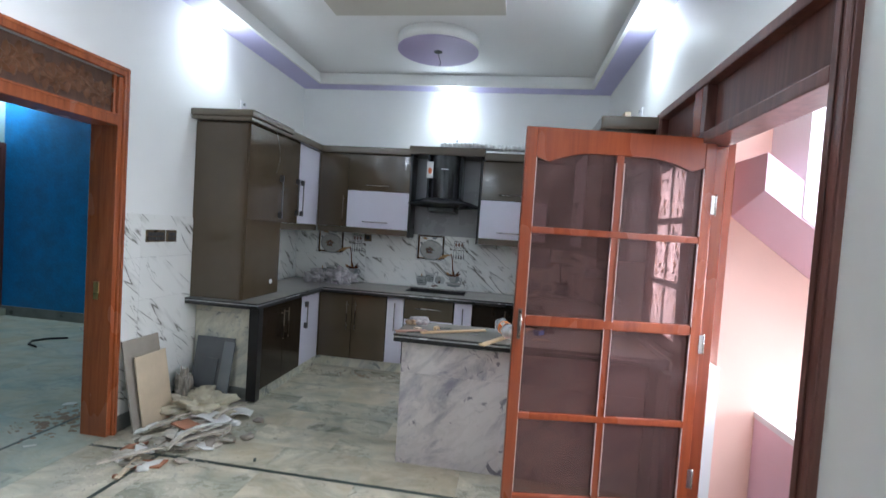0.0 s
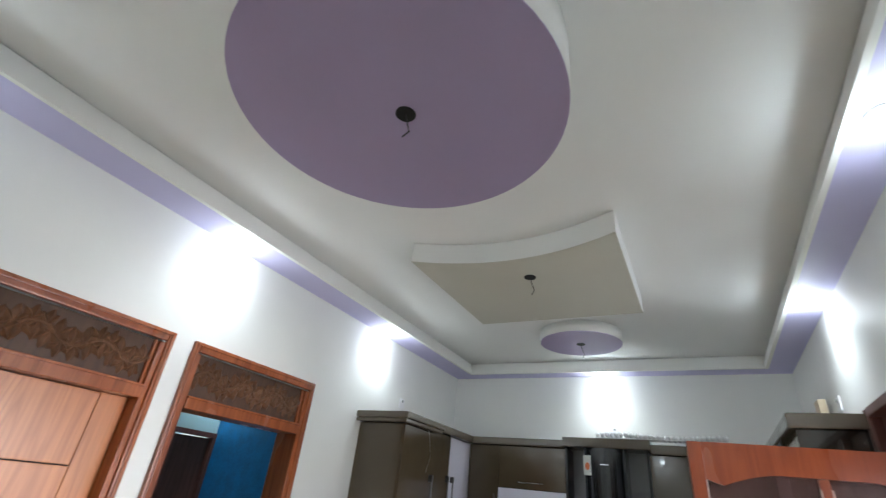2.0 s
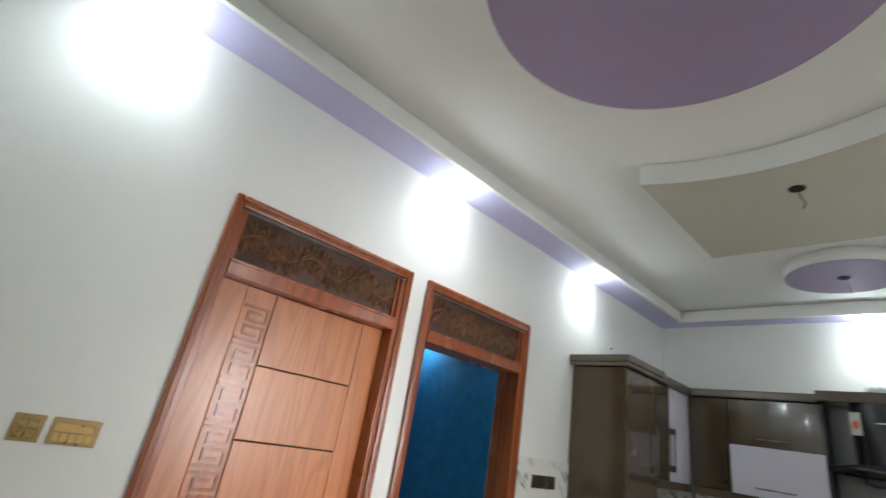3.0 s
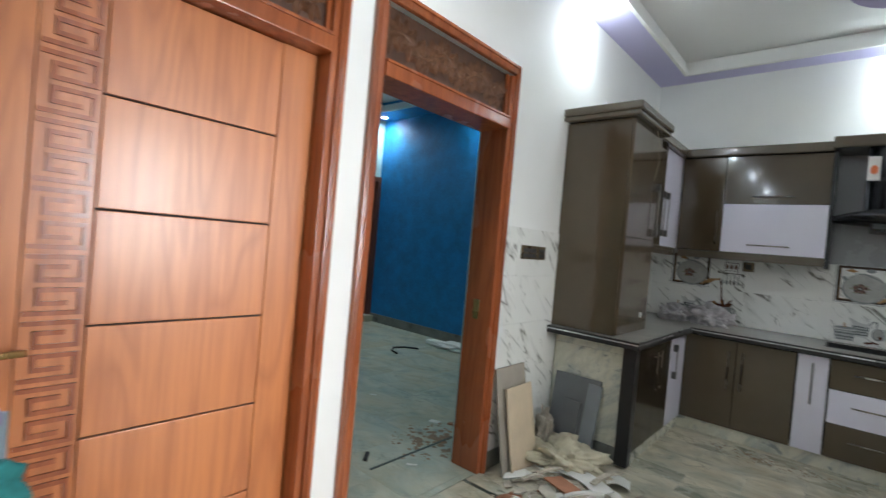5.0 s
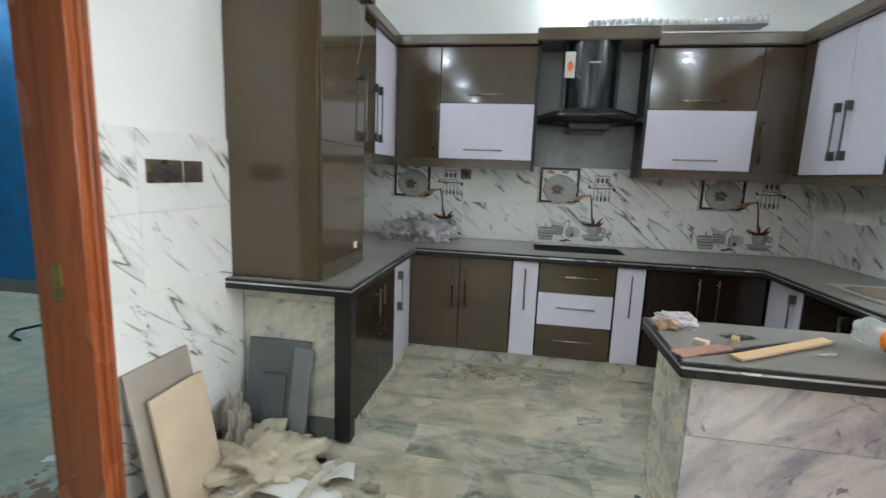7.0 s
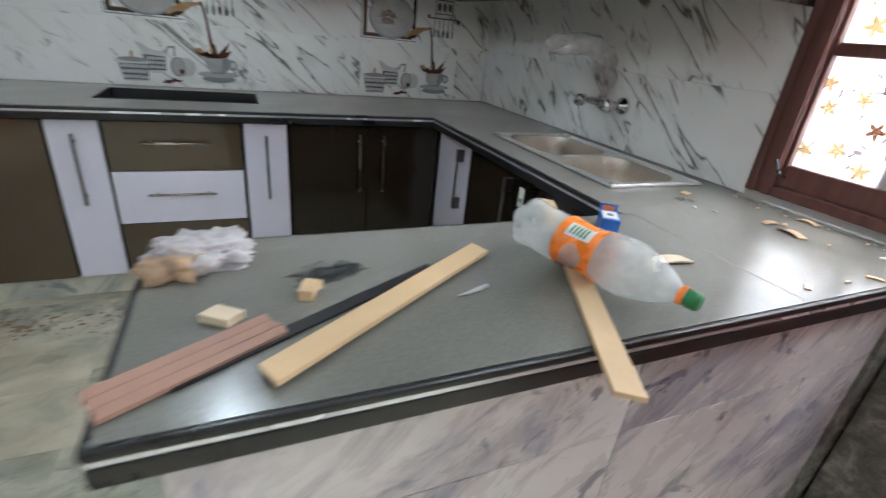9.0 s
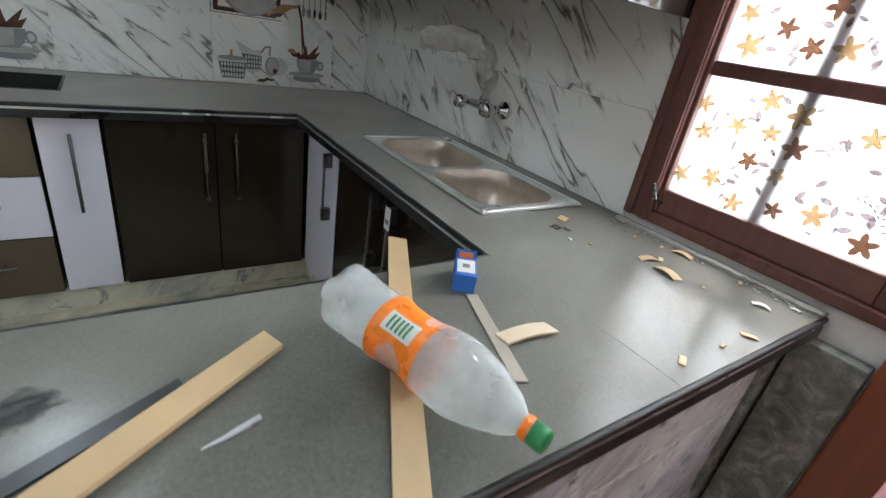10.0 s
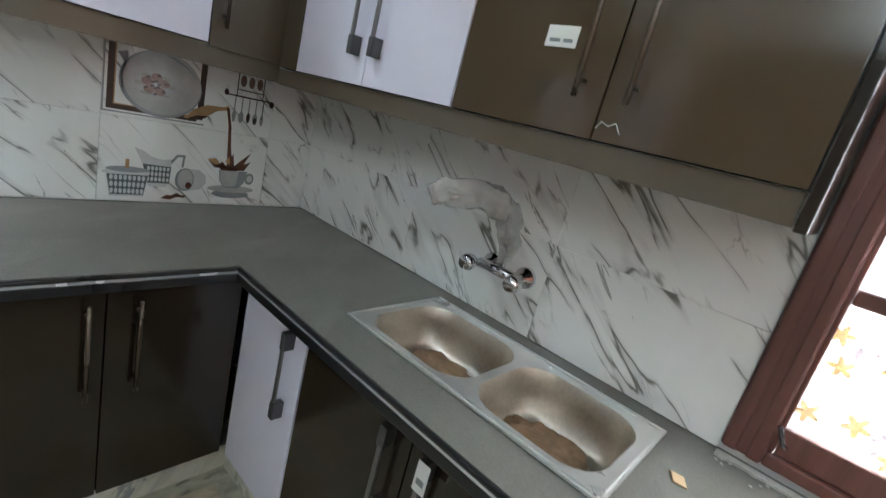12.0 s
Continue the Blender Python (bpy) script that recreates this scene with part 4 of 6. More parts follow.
def cabinet(name, label, m, width, z0, z1, depth, fronts, side=BROWN_SHADED, group="", category="cabinet"):
    """A unit with its front at local y = 0, from local x = 0 to width. fronts: (u0, u1, z0, z1, material, handle)."""
    t = thing(name, label, category, m, group)
    th = 0.018
    bm = box(0.001, th, 0.02, depth, z0, z1)
    box(width - th, width - 0.001, 0.02, depth, z0, z1, 0, bm)
    box(th, width - th, 0.02, depth, z0, z0 + th, 0, bm)
    box(th, width - th, depth - 0.01, depth, z0 + th, z1, 0, bm)
    box(th, width - th, 0.022, 0.04, z1 - 0.05, z1, 0, bm)
    part("body", bm, side, t, "dark carcass")
    for u0, u1, a, b, material, handle in fronts:
        kind = "drawer_front" if handle and handle[0] == "h" and z1 < 1 else "door"
        d = part(kind, box(u0 + 0.002, u1 - 0.002, 0.0, 0.018, a + 0.002, b - 0.002, 0.0015), material, t, "white gloss front" if material is WHITE_LAM else "")
        if handle:
            bar_handle(d, *handle)
    return t


def base_units():
    g = "base cabinets"
    zb, zt = 0.1, 0.8
    d = 0.6
    Y = 4.962
    W2, B2 = "white gloss narrow base cabinet with a long bar handle", "brown gloss two-door base cabinet under the worktop"
    cabinet("base_cabinet", B2, pose(-1.8, Y, 0), 0.757, zb, zt, d, [(0, 0.378, zb, zt, BROWN, ("v", 0.42, 0.72, 0.33)), (0.378, 0.757, zb, zt, BROWN, ("v", 0.42, 0.72, 0.425))], group=g)
    cabinet("base_cabinet", W2, pose(-1.04, Y, 0), 0.19, zb, zt, d, [(0.004, 0.186, zb, zt, WHITE_LAM, ("v", 0.45, 0.75, 0.095))], group=g)
    cuts = [0.1, 0.345, 0.585, 0.8]
    cabinet("drawer_unit", "three-drawer base unit, brown and white gloss fronts", pose(-0.848, Y, 0), 0.524, zb, zt - 0.12, d, [(0.002, 0.522, a, b, c, ("h", 0.13, 0.4, (a + b) / 2 + 0.02)) for a, b, c in zip(cuts, cuts[1:], (BROWN, WHITE_LAM, BROWN))], group=g)
    cabinet("base_cabinet", W2, pose(-0.32, Y, 0), 0.196, zb, zt, d, [(0.004, 0.192, zb, zt, WHITE_LAM, ("v", 0.45, 0.75, 0.1))], group=g)
    cabinet("base_cabinet", B2, pose(-0.118, Y, 0), 0.748, zb, zt, d, [(0.004, 0.374, zb, zt, BROWN_SHADED, ("v", 0.47, 0.76, 0.33)), (0.374, 0.748, zb, zt, BROWN_SHADED, ("v", 0.47, 0.76, 0.45))], group=g)
    # left leg
    cabinet("base_cabinet", "white gloss base cabinet in the inner corner", pose(-1.79, 4.522, 0, 0, 0, 90), 0.42, zb, zt, 0.58, [(0.003, 0.416, zb, zt, WHITE_LAM, ("v", 0.47, 0.74, 0.08, True))], group=g)
    cabinet("base_cabinet", "shade-darkened brown gloss two-door base cabinet beside the end panel", pose(-1.79, 3.79, 0, 0, 0, 90), 0.73, zb, zt, 0.58, [(0, 0.365, zb, zt, BROWN_SHADED, ("v", 0.47, 0.74, 0.32)), (0.365, 0.73, zb, zt, BROWN_SHADED, ("v", 0.47, 0.74, 0.41))], group=g)
    # right leg
    cabinet("base_cabinet", "white gloss base cabinet in the inner corner", pose(0.64, 4.945, 0, 0, 0, -90), 0.375, zb, zt, 0.54, [(0.003, 0.372, zb, zt, WHITE_LAM, ("v", 0.47, 0.76, 0.3, True))], group=g)
    sink_unit = cabinet("sink_cabinet", "shade-darkened brown gloss two-door sink cabinet with a paper tag", pose(0.64, 4.568, 0, 0, 0, -90), 0.855, zb, zt, 0.54, [(0, 0.44, zb, zt, BROWN_SHADED, ("v", 0.48, 0.76, 0.375, True)), (0.44, 0.855, zb, zt, BROWN_SHADED, ("v", 0.48, 0.76, 0.505, True))], group=g)
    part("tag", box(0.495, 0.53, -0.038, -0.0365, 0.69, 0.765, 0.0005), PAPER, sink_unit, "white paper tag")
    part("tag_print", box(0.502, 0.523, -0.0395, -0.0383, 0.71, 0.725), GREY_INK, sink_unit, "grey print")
    cabinet("base_cabinet", "shade-darkened brown gloss narrow base cabinet beside the peninsula", pose(0.64, 3.71, 0, 0, 0, -90), 0.2, zb, zt, 0.54, [(0, 0.2, zb, zt, BROWN_SHADED, ("v", 0.48, 0.76, 0.06, True))], group=g)
    t = thing("corner_post", "black gloss post at the end of the base cabinets", "cabinet post")
    part("post", box(-1.872, -1.786, 3.722, 3.788, 0.02, 0.8, 0.002), BLACK_LAM, t)
    t = thing("end_panel", "green-grey marble end panel below the worktop", "stone panel")
    for z0, z1 in ((0.115, 0.735), (0.737, 0.8)):
        part("stone_slab", box(XL + 0.013, -1.874, 3.765, 3.788, z0, z1, 0.001), END_STONE, t)
    structure("plinth_end", box(XL, -1.874, 3.757, 3.788, 0, 0.112, 0.002), SKIRT, "grey marble skirting")
    structure("plinth_back", box(-1.84, 0.7, 4.985, 5.0, 0, 0.098), END_STONE, "marble plinth below the cabinets")
    structure("plinth_left", box(-1.83, -1.815, 3.79, 4.985, 0, 0.098), END_STONE, "marble plinth below the cabinets")
    structure("plinth_right", box(0.665, 0.68, 3.5, 4.985, 0, 0.098), END_STONE, "marble plinth below the cabinets")


base_units()


def worktop():
    xs = [XL, -1.755, -0.89, -0.48, -0.24, 0.585, 0.735, 1.09, XR]
    ys = [3.09, 3.545, 3.63, 3.765, 4.505, 4.915, 5.135, 5.45, YB - 0.012]

    def solid(x, y):
        if (-0.89 < x < -0.24 and 5.135 < y < 5.45) or (0.735 < x < 1.09 and 3.765 < y < 4.505):
            return False
        return (x < -1.755 and y > 3.63) or y > 4.915 or (x > 0.585 and y > 3.545) or (x > -0.48 and y < 3.545)

    t = thing("worktop", "grey granite worktop with black edge and silver line, dusty", "worktop")
    part("stone", slab(xs, ys, solid, lambda u, v, w: (u, v, w), 0.815, 0.86), COUNTER, t, "grey stone top")
    runs = [(XL, 3.63, -1.755, 3.63), (-1.755, 3.63, -1.755, 4.915), (-1.755, 4.915, 0.585, 4.915), (0.585, 4.915, 0.585, 3.545), (0.585, 3.545, -0.48, 3.545), (-0.48, 3.545, -0.48, 3.09), (-0.48, 3.09, XR - 0.03, 3.09)]
    for x0, y0, x1, y1 in runs:
        run = Vector((x1 - x0, y1 - y0, 0))
        d = run.normalized()
        turn = Matrix(((d.x, -d.y * 1.0, 0, x0), (d.y, d.x, 0, y0), (0, 0, 1, 0), (0, 0, 0, 1)))
        n = run.length
        # local +y is to the left of the run: the worktop side
        part("edge", box(-0.008, n + 0.008, -0.01, 0.001, 0.846, 0.859, 0.004, m=turn), BLACK_LAM, t, "black rounded edge")
        part("edge_line", box(-0.004, n + 0.004, -0.007, 0.001, 0.838, 0.846, m=turn), SILVER, t, "silver line")
        part("edge", box(-0.006, n + 0.006, -0.009, 0.03, 0.81, 0.838, 0.003, m=turn), BLACK_LAM, t, "black lower edge")
    return t


worktop()


def peninsula():
    t = thing("peninsula", "kitchen peninsula base clad in pinkish veined marble slabs", "counter base")
    part("body", box(-0.425, XR - 0.002, 3.14, 3.49, 0, 0.8, 0.004), CEMENT, t, "rough grey cement core")
    part("end_slab", box(-0.437, -0.426, 3.13, 3.49, 0, 0.8, 0.002), END_STONE, t, "greenish marble end")
    for x0, x1, z0, z1 in ((-0.437, 0.28, 0.0, 0.6), (-0.437, 0.28, 0.602, 0.8), (0.282, 1.09, 0.0, 0.6), (0.282, 1.09, 0.602, 0.8)):
        bm = box(-(x1 - x0) / 2, (x1 - x0) / 2, 0, 0.012, 0, z1 - z0, 0.001)
        o = part("stone_slab", bm, ISLAND_STONE, t)
        o.location = ((x0 + x1) / 2, 3.127, z0)
    part("plaster_edge", prism([(1.085, 0.0), (XR - 0.004, 0), (XR - 0.004, 0.82), (1.1, 0.8), (1.092, 0.4)], 3.118, 3.142, lambda u, v, w: (u, w, v)), CEMENT, t, "unfinished cement joint at the wall")
    bm = box(1.15, XR - 0.002, 2.975, 3.11, 0, 0.8, 0.004)
    part("cement_fill", bm, CEMENT, t, "rough cement beside the door frame")


peninsula()


def upper_units():
    g = "wall cabinets"
    Y, d = 5.336, 0.25
    cabinet("wall_cabinet", "brown gloss single-door wall cabinet in the corner", pose(-2.04, Y, 0), 0.358, 1.52, 2.36, d, [(0, 0.358, 1.52, 2.36, BROWN, ("v", 1.58, 1.88, 0.32))], group=g)
    cabinet("wall_cabinet", "wall cabinet with brown and white gloss lift-up flaps", pose(-1.682, Y, 0), 0.728, 1.52, 2.36, d, [(0, 0.728, 1.945, 2.36, BROWN, ("h", 0.22, 0.5, 2.005)), (0, 0.728, 1.52, 1.945, WHITE_LAM, ("h", 0.2, 0.5, 1.59))], group=g)
    cabinet("wall_cabinet", "wall cabinet with brown and white gloss lift-up flaps", pose(-0.143, Y, 0), 0.728, 1.49, 2.34, d, [(0, 0.728, 1.915, 2.34, BROWN, ("h", 0.2, 0.5, 1.975)), (0, 0.728, 1.49, 1.915, WHITE_LAM, ("h", 0.2, 0.5, 1.56))], group=g)
    cabinet("wall_cabinet", "brown gloss single-door wall cabinet in the corner", pose(0.585, Y, 0), 0.26, 1.48, 2.34, d, [(0, 0.26, 1.48, 2.34, BROWN, ("v", 1.55, 1.85, 0.04))], group=g)
    cabinet("wall_cabinet", "brown gloss wall cabinet beside the tall cabinet", pose(-2.04, 4.252, 0, 0, 0, 90), 0.578, 1.52, 2.36, 0.34, [(0, 0.578, 1.52, 2.36, BROWN, ("v", 1.6, 1.98, 0.53, True))], group=g)
    cabinet("wall_cabinet", "white gloss single-door wall cabinet in the corner", pose(-2.04, 4.832, 0, 0, 0, 90), 0.5, 1.52, 2.36, 0.34, [(0, 0.5, 1.52, 2.36, WHITE_LAM, ("v", 1.6, 1.98, 0.06, True))], group=g)
    cabinet("wall_cabinet", "white gloss two-door wall cabinet over the sink", pose(0.836, 5.33, 0, 0, 0, -90), 0.888, 1.475, 2.34, 0.35, [(0, 0.12, 1.475, 2.34, BROWN, None), (0.12, 0.508, 1.475, 2.34, WHITE_LAM, ("v", 1.56, 1.9, 0.46, True)), (0.508, 0.888, 1.475, 2.34, WHITE_LAM, ("v", 1.56, 1.9, 0.56, True))], group=g)
    w = cabinet("wall_cabinet", "brown gloss two-door wall cabinet with a small white sticker", pose(0.836, 4.44, 0, 0, 0, -90), 0.77, 1.475, 2.34, 0.35, [(0, 0.395, 1.475, 2.34, BROWN, ("v", 1.55, 1.9, 0.345)), (0.395, 0.77, 1.475, 2.34, BROWN, ("v", 1.55, 1.9, 0.455))], group=g)
    part("sticker", box(0.225, 0.3, -0.0015, -0.0003, 1.645, 1.688), PAPER, w, "small white sticker")
    bm = box(0.235, 0.26, -0.0028, -0.0016, 1.655, 1.662)
    box(0.268, 0.29, -0.0028, -0.0016, 1.655, 1.662, 0, bm)
    part("sticker_print", bm, GREY_INK, w, "grey print")
    part("wire", tube([(0.4, -0.003, 1.5), (0.41, -0.006, 1.515), (0.425, -0.006, 1.508), (0.44, -0.006, 1.516), (0.452, -0.003, 1.497)], 0.0013, 6), PAPER, w, "stray white wire end", True)
    # light pelmets, end panels and cornices
    t = thing("cornice", "bronze laminate cornice along the wall cabinets", "cornice")
    part("length", box(XL + 0.003, -1.99, 4.3, 5.29, 2.364, 2.44, 0.012), CORNICE, t)
    part("length", box(XL + 0.003, -0.955, 5.29, YB - 0.003, 2.364, 2.44, 0.012), CORNICE, t)
    part("length", box(-0.965, -0.12, 5.24, YB - 0.003, 2.375, 2.465, 0.012), CORNICE, t)
    part("length", box(-0.125, XR - 0.003, 5.29, YB - 0.003, 2.344, 2.43, 0.012), CORNICE, t)
    part("length", box(0.79, XR - 0.003, 3.6, 5.285, 2.344, 2.43, 0.012), CORNICE, t)
    t = thing("pelmet", "dark bronze laminate pelmet below the wall cabinets", "pelmet")
    part("length", box(-2.03, -0.956, 5.35, 5.368, 1.452, 1.518), CORNICE, t)
    part("length", box(-0.141, 0.85, 5.35, 5.368, 1.42, 1.488), CORNICE, t)
    part("length", box(-2.07, -2.052, 4.255, 5.35, 1.452, 1.518), CORNICE, t)
    part("length", box(0.85, 0.868, 3.672, 5.35, 1.415, 1.473), CORNICE, t)
    part("end_board", box(0.832, XR - 0.003, 3.648, 3.668, 1.41, 2.342, 0.002), END_GLOSS, t, "dark end board")
    part("end_board", box(-0.954, -0.93, 5.33, YB - 0.014, 1.44, 2.364, 0.002), BLACK_LAM, t, "black end board")
    part("end_board", box(-0.168, -0.144, 5.33, YB - 0.014, 1.42, 2.364, 0.002), BLACK_LAM, t, "black end board")
    t = thing("hood_bay_panel", "grey laminate panel lining the bay behind the hood", "wall panel")
    part("panel", box(-0.929, -0.169, YB - 0.02, YB - 0.002, 1.485, 2.374), GREY_LAM, t)


upper_units()


def tall_cabinet():
    t = thing("tall_cabinet", "tall brown gloss cabinet standing on the worktop", "cabinet", pose(-1.915, 3.68, 0, 0, 0, 90))
    w, d = 0.57, 0.482
    part("body", box(0, w, 0.02, d, 0.864, 2.31, 0.003), BROWN, t)
    part("foot_strip", box(0, w, 0.021, d, 0.861, 0.864), BLACK_LAM, t)
    up = part("door", box(0.002, w - 0.002, 0, 0.018, 1.532, 2.305, 0.002), BROWN, t)
    bar_handle(up, "v", 1.56, 1.95, w - 0.05, True)
    part("door", box(0.002, w - 0.002, 0, 0.018, 0.87, 1.528, 0.002), BROWN, t)
    part("latch", box(w - 0.16, w - 0.115, -0.004, 0, 0.965, 1.0, 0.001), PAPER, t, "small white sticker")
    bm = box(-0.065, w + 0.05, -0.045, d, 2.314, 2.345, 0.008)
    box(-0.078, w + 0.06, -0.06, d, 2.345, 2.4, 0.012, bm)
    part("cornice", bm, CORNICE, t, "stepped bronze cornice")
    part("wire", tube([(0.4, -0.012, 2.31), (0.42, -0.03, 2.2), (0.44, -0.03, 2.08), (0.42, -0.012, 1.96)], 0.0013, 6), TILE_BACK, t, "loose pale wire", True)


tall_cabinet()


def hood():
    t = thing("cooker_hood", "black glass chimney cooker hood with a sticker", "cooker hood")
    cx = -0.56
    arc = disc(cx, 5.4, 0.19, 0.17, 20, 180, 360)
    outline = arc + [(cx + 0.19, YB - 0.021), (cx - 0.19, YB - 0.021)]
    part("chimney", prism(outline, 1.9, 2.372, lambda u, v, w: (u, v, w)), HOOD, t, "black rounded chimney")
    for s in (-1, 1):
        part("chimney_strip", box(cx + s * 0.185 - 0.012, cx + s * 0.185 + 0.012, 5.32, YB - 0.022, 1.9, 2.37, 0.002), HOOD_STEEL, t, "dark steel side strip")
    bm = bmesh.new()
    n = 24
    top, low = [], []
    for k in range(n + 1):
        f = -1 + 2 * k / n
        y = 5.13 + 0.13 * f * f
        z = 1.84 + 0.06 * (1 - f * f)
        w = 0.018 + 0.085 * (1 - f * f)
        top.append((bm.verts.new((cx + 0.385 * f, y, z)), bm.verts.new((cx + 0.385 * f, YB - 0.022, z))))
        low.append((bm.verts.new((cx + 0.385 * f, y, z - w)), bm.verts.new((cx + 0.385 * f, YB - 0.022, z - w))))
    for k in range(n):
        bm.faces.new([top[k][0], top[k + 1][0], top[k + 1][1], top[k][1]])
        bm.faces.new([low[k][0], low[k][1], low[k + 1][1], low[k + 1][0]])
        bm.faces.new([top[k][0], low[k][0], low[k + 1][0], top[k + 1][0]])
    bm.faces.new([top[0][0], top[0][1], low[0][1], low[0][0]])
    bm.faces.new([top[n][0], low[n][0], low[n][1], top[n][1]])
    part("canopy", bm, HOOD, t, "curved black glass canopy", True)
    part("motor_box", box(cx - 0.15, cx + 0.15, 5.2, YB - 0.022, 1.745, 1.87, 0.012), HOOD, t)
    part("filter", box(cx - 0.12, cx + 0.12, 5.22, 5.52, 1.738, 1.744), HOOD_STEEL, t, "steel mesh filter")
    s = part("sticker", box(cx - 0.197, cx - 0.125, 5.263, 5.268, 2.12, 2.3, 0.001, m=None), PAPER, t, "white sticker with a red mark")
    part("sticker_mark", prism(disc(cx - 0.16, 2.2, 0.022, 0.035, 12), 5.2615, 5.2628, lambda u, v, w: (u, w, v)), BOX_ORANGE, s, "red mark")
    part("badge", box(cx - 0.03, cx + 0.05, 5.2295, 5.2305, 2.215, 2.225), SILVER, t, "small silver badge")


hood()


def sink():
    t = thing("double_sink", "double-bowl stainless steel sink set in the worktop, stained", "sink")
    x0, x1, y0, y1, z = 0.715, 1.11, 3.745, 4.525, 0.868
    bowls = ((0.742, 1.06, 4.132, 4.488), (0.742, 1.06, 3.778, 4.104))
    xs = [x0, 0.742, 1.06, x1]
    ys = [y0, 3.778, 4.104, 4.132, 4.488, y1]
    bm = slab(xs, ys, lambda u, v: not any(a < u < b and c < v < d for a, b, c, d in bowls), lambda u, v, w: (u, v, w), z - 0.006, z)
    part("rim", bm, STEEL, t, "bright steel rim")
    bm = bmesh.new()
    for a, b, c, d in ((x0 + 0.006, x1 - 0.006, y0 + 0.006, y0 + 0.014), (x0 + 0.006, x1 - 0.006, y1 - 0.014, y1 - 0.006), (x0 + 0.006, x0 + 0.014, y0 + 0.014, y1 - 0.014), (x1 - 0.02, x1 - 0.006, y0 + 0.014, y1 - 0.014)):
        box(a, b, c, d, z - 0.001, z + 0.004, 0.0015, bm)
    part("raised_edge", bm, STEEL, t)
    for a, b, c, d in bowls:
        bm = bmesh.new()
        levels = [(0.0, z), (0.004, z - 0.006), (0.01, z - 0.05), (0.015, z - 0.12), (0.04, z - 0.14)]
        rings = []
        for inset, h in levels:
            r = 0.09
            pts = []
            for cu, cv, s in ((b - r, d - r, 0), (a + r, d - r, 90), (a + r, c + r, 180), (b - r, c + r, 270)):
                for k in range(7):
                    q = radians(s + 15 * k)
                    pts.append((cu + (r - inset) * math.cos(q), cv + (r - inset) * math.sin(q), h))
            rings.append([bm.verts.new(p) for p in pts])
        n = len(rings[0])
        for p, q in zip(rings, rings[1:]):
            for k in range(n):
                bm.faces.new([p[k], q[k], q[(k + 1) % n], p[(k + 1) % n]])
        bm.faces.new(rings[-1])
        bmesh.ops.recalc_face_normals(bm, faces=bm.faces)
        bowl = part("bowl", bm, STEEL_DARK, t, "stained steel bowl", True)
        for cu, cv, s in ((b, d, 0), (a, d, 90), (a, c, 180), (b, c, 270)):
            web = bmesh.new()
            ox, oy = cu - 0.09 * (1 if cu == b else -1), cv - 0.09 * (1 if cv == d else -1)
            arc = [web.verts.new((ox + 0.09 * math.cos(radians(s + 15 * k)), oy + 0.09 * math.sin(radians(s + 15 * k)), z - 0.0004)) for k in range(7)]
            tip = web.verts.new((cu, cv, z - 0.0004))
            for k in range(6):
                web.faces.new([tip, arc[k], arc[k + 1]])
            part("rim_corner", web, STEEL, bowl, "steel rim corner")
        part("drain", lathe([(0.002, 0.003), (0.025, 0.002), (0.034, 0.006), (0.04, 0.001)], 20, pose((a + b) / 2 + 0.02, (c + d) / 2 - 0.08, z - 0.1385)), DARK, bowl, "dark drain ring", True)
    for a, b, c, d in bowls:
        q = tagged(blob("rust_sludge", ((a + b) / 2 + 0.045, (c + d) / 2 + 0.01, z - 0.1395), (0.07, 0.1, 0.022), MUD, 5 + int(c * 10), 0.5), "thin rusty brown dried mud in the sink bowl", "mud", group="mud in the sink")


def blob(name, at, size, material, seed, rough=0.35, sub=4, freq=1.6, flat=True):
    """A crumpled lump, flattened below, resting at the height of at."""
    bm = bmesh.new()
    bmesh.ops.create_icosphere(bm, subdivisions=sub, radius=1)
    for v in bm.verts:
        p = v.co.copy()
        q = p * freq + Vector((seed * 3.1, seed * 1.7, seed * 0.9))
        k = 1 + rough * (noise.noise(q) + 0.6 * abs(noise.noise(q * 2.3)) - 0.5 * abs(noise.noise(q * 4.7)))
        v.co = Vector((p.x * k * size[0], p.y * k * size[1], p.z * k * size[2]))
        if flat and v.co.z < -0.55 * size[2]:
            v.co.z = -0.55 * size[2]
    low = min(v.co.z for v in bm.verts)
    ob = obj(name, bm, material, smooth=True)
    ob.location = (at[0], at[1], at[2] - low)
    return ob


sink()


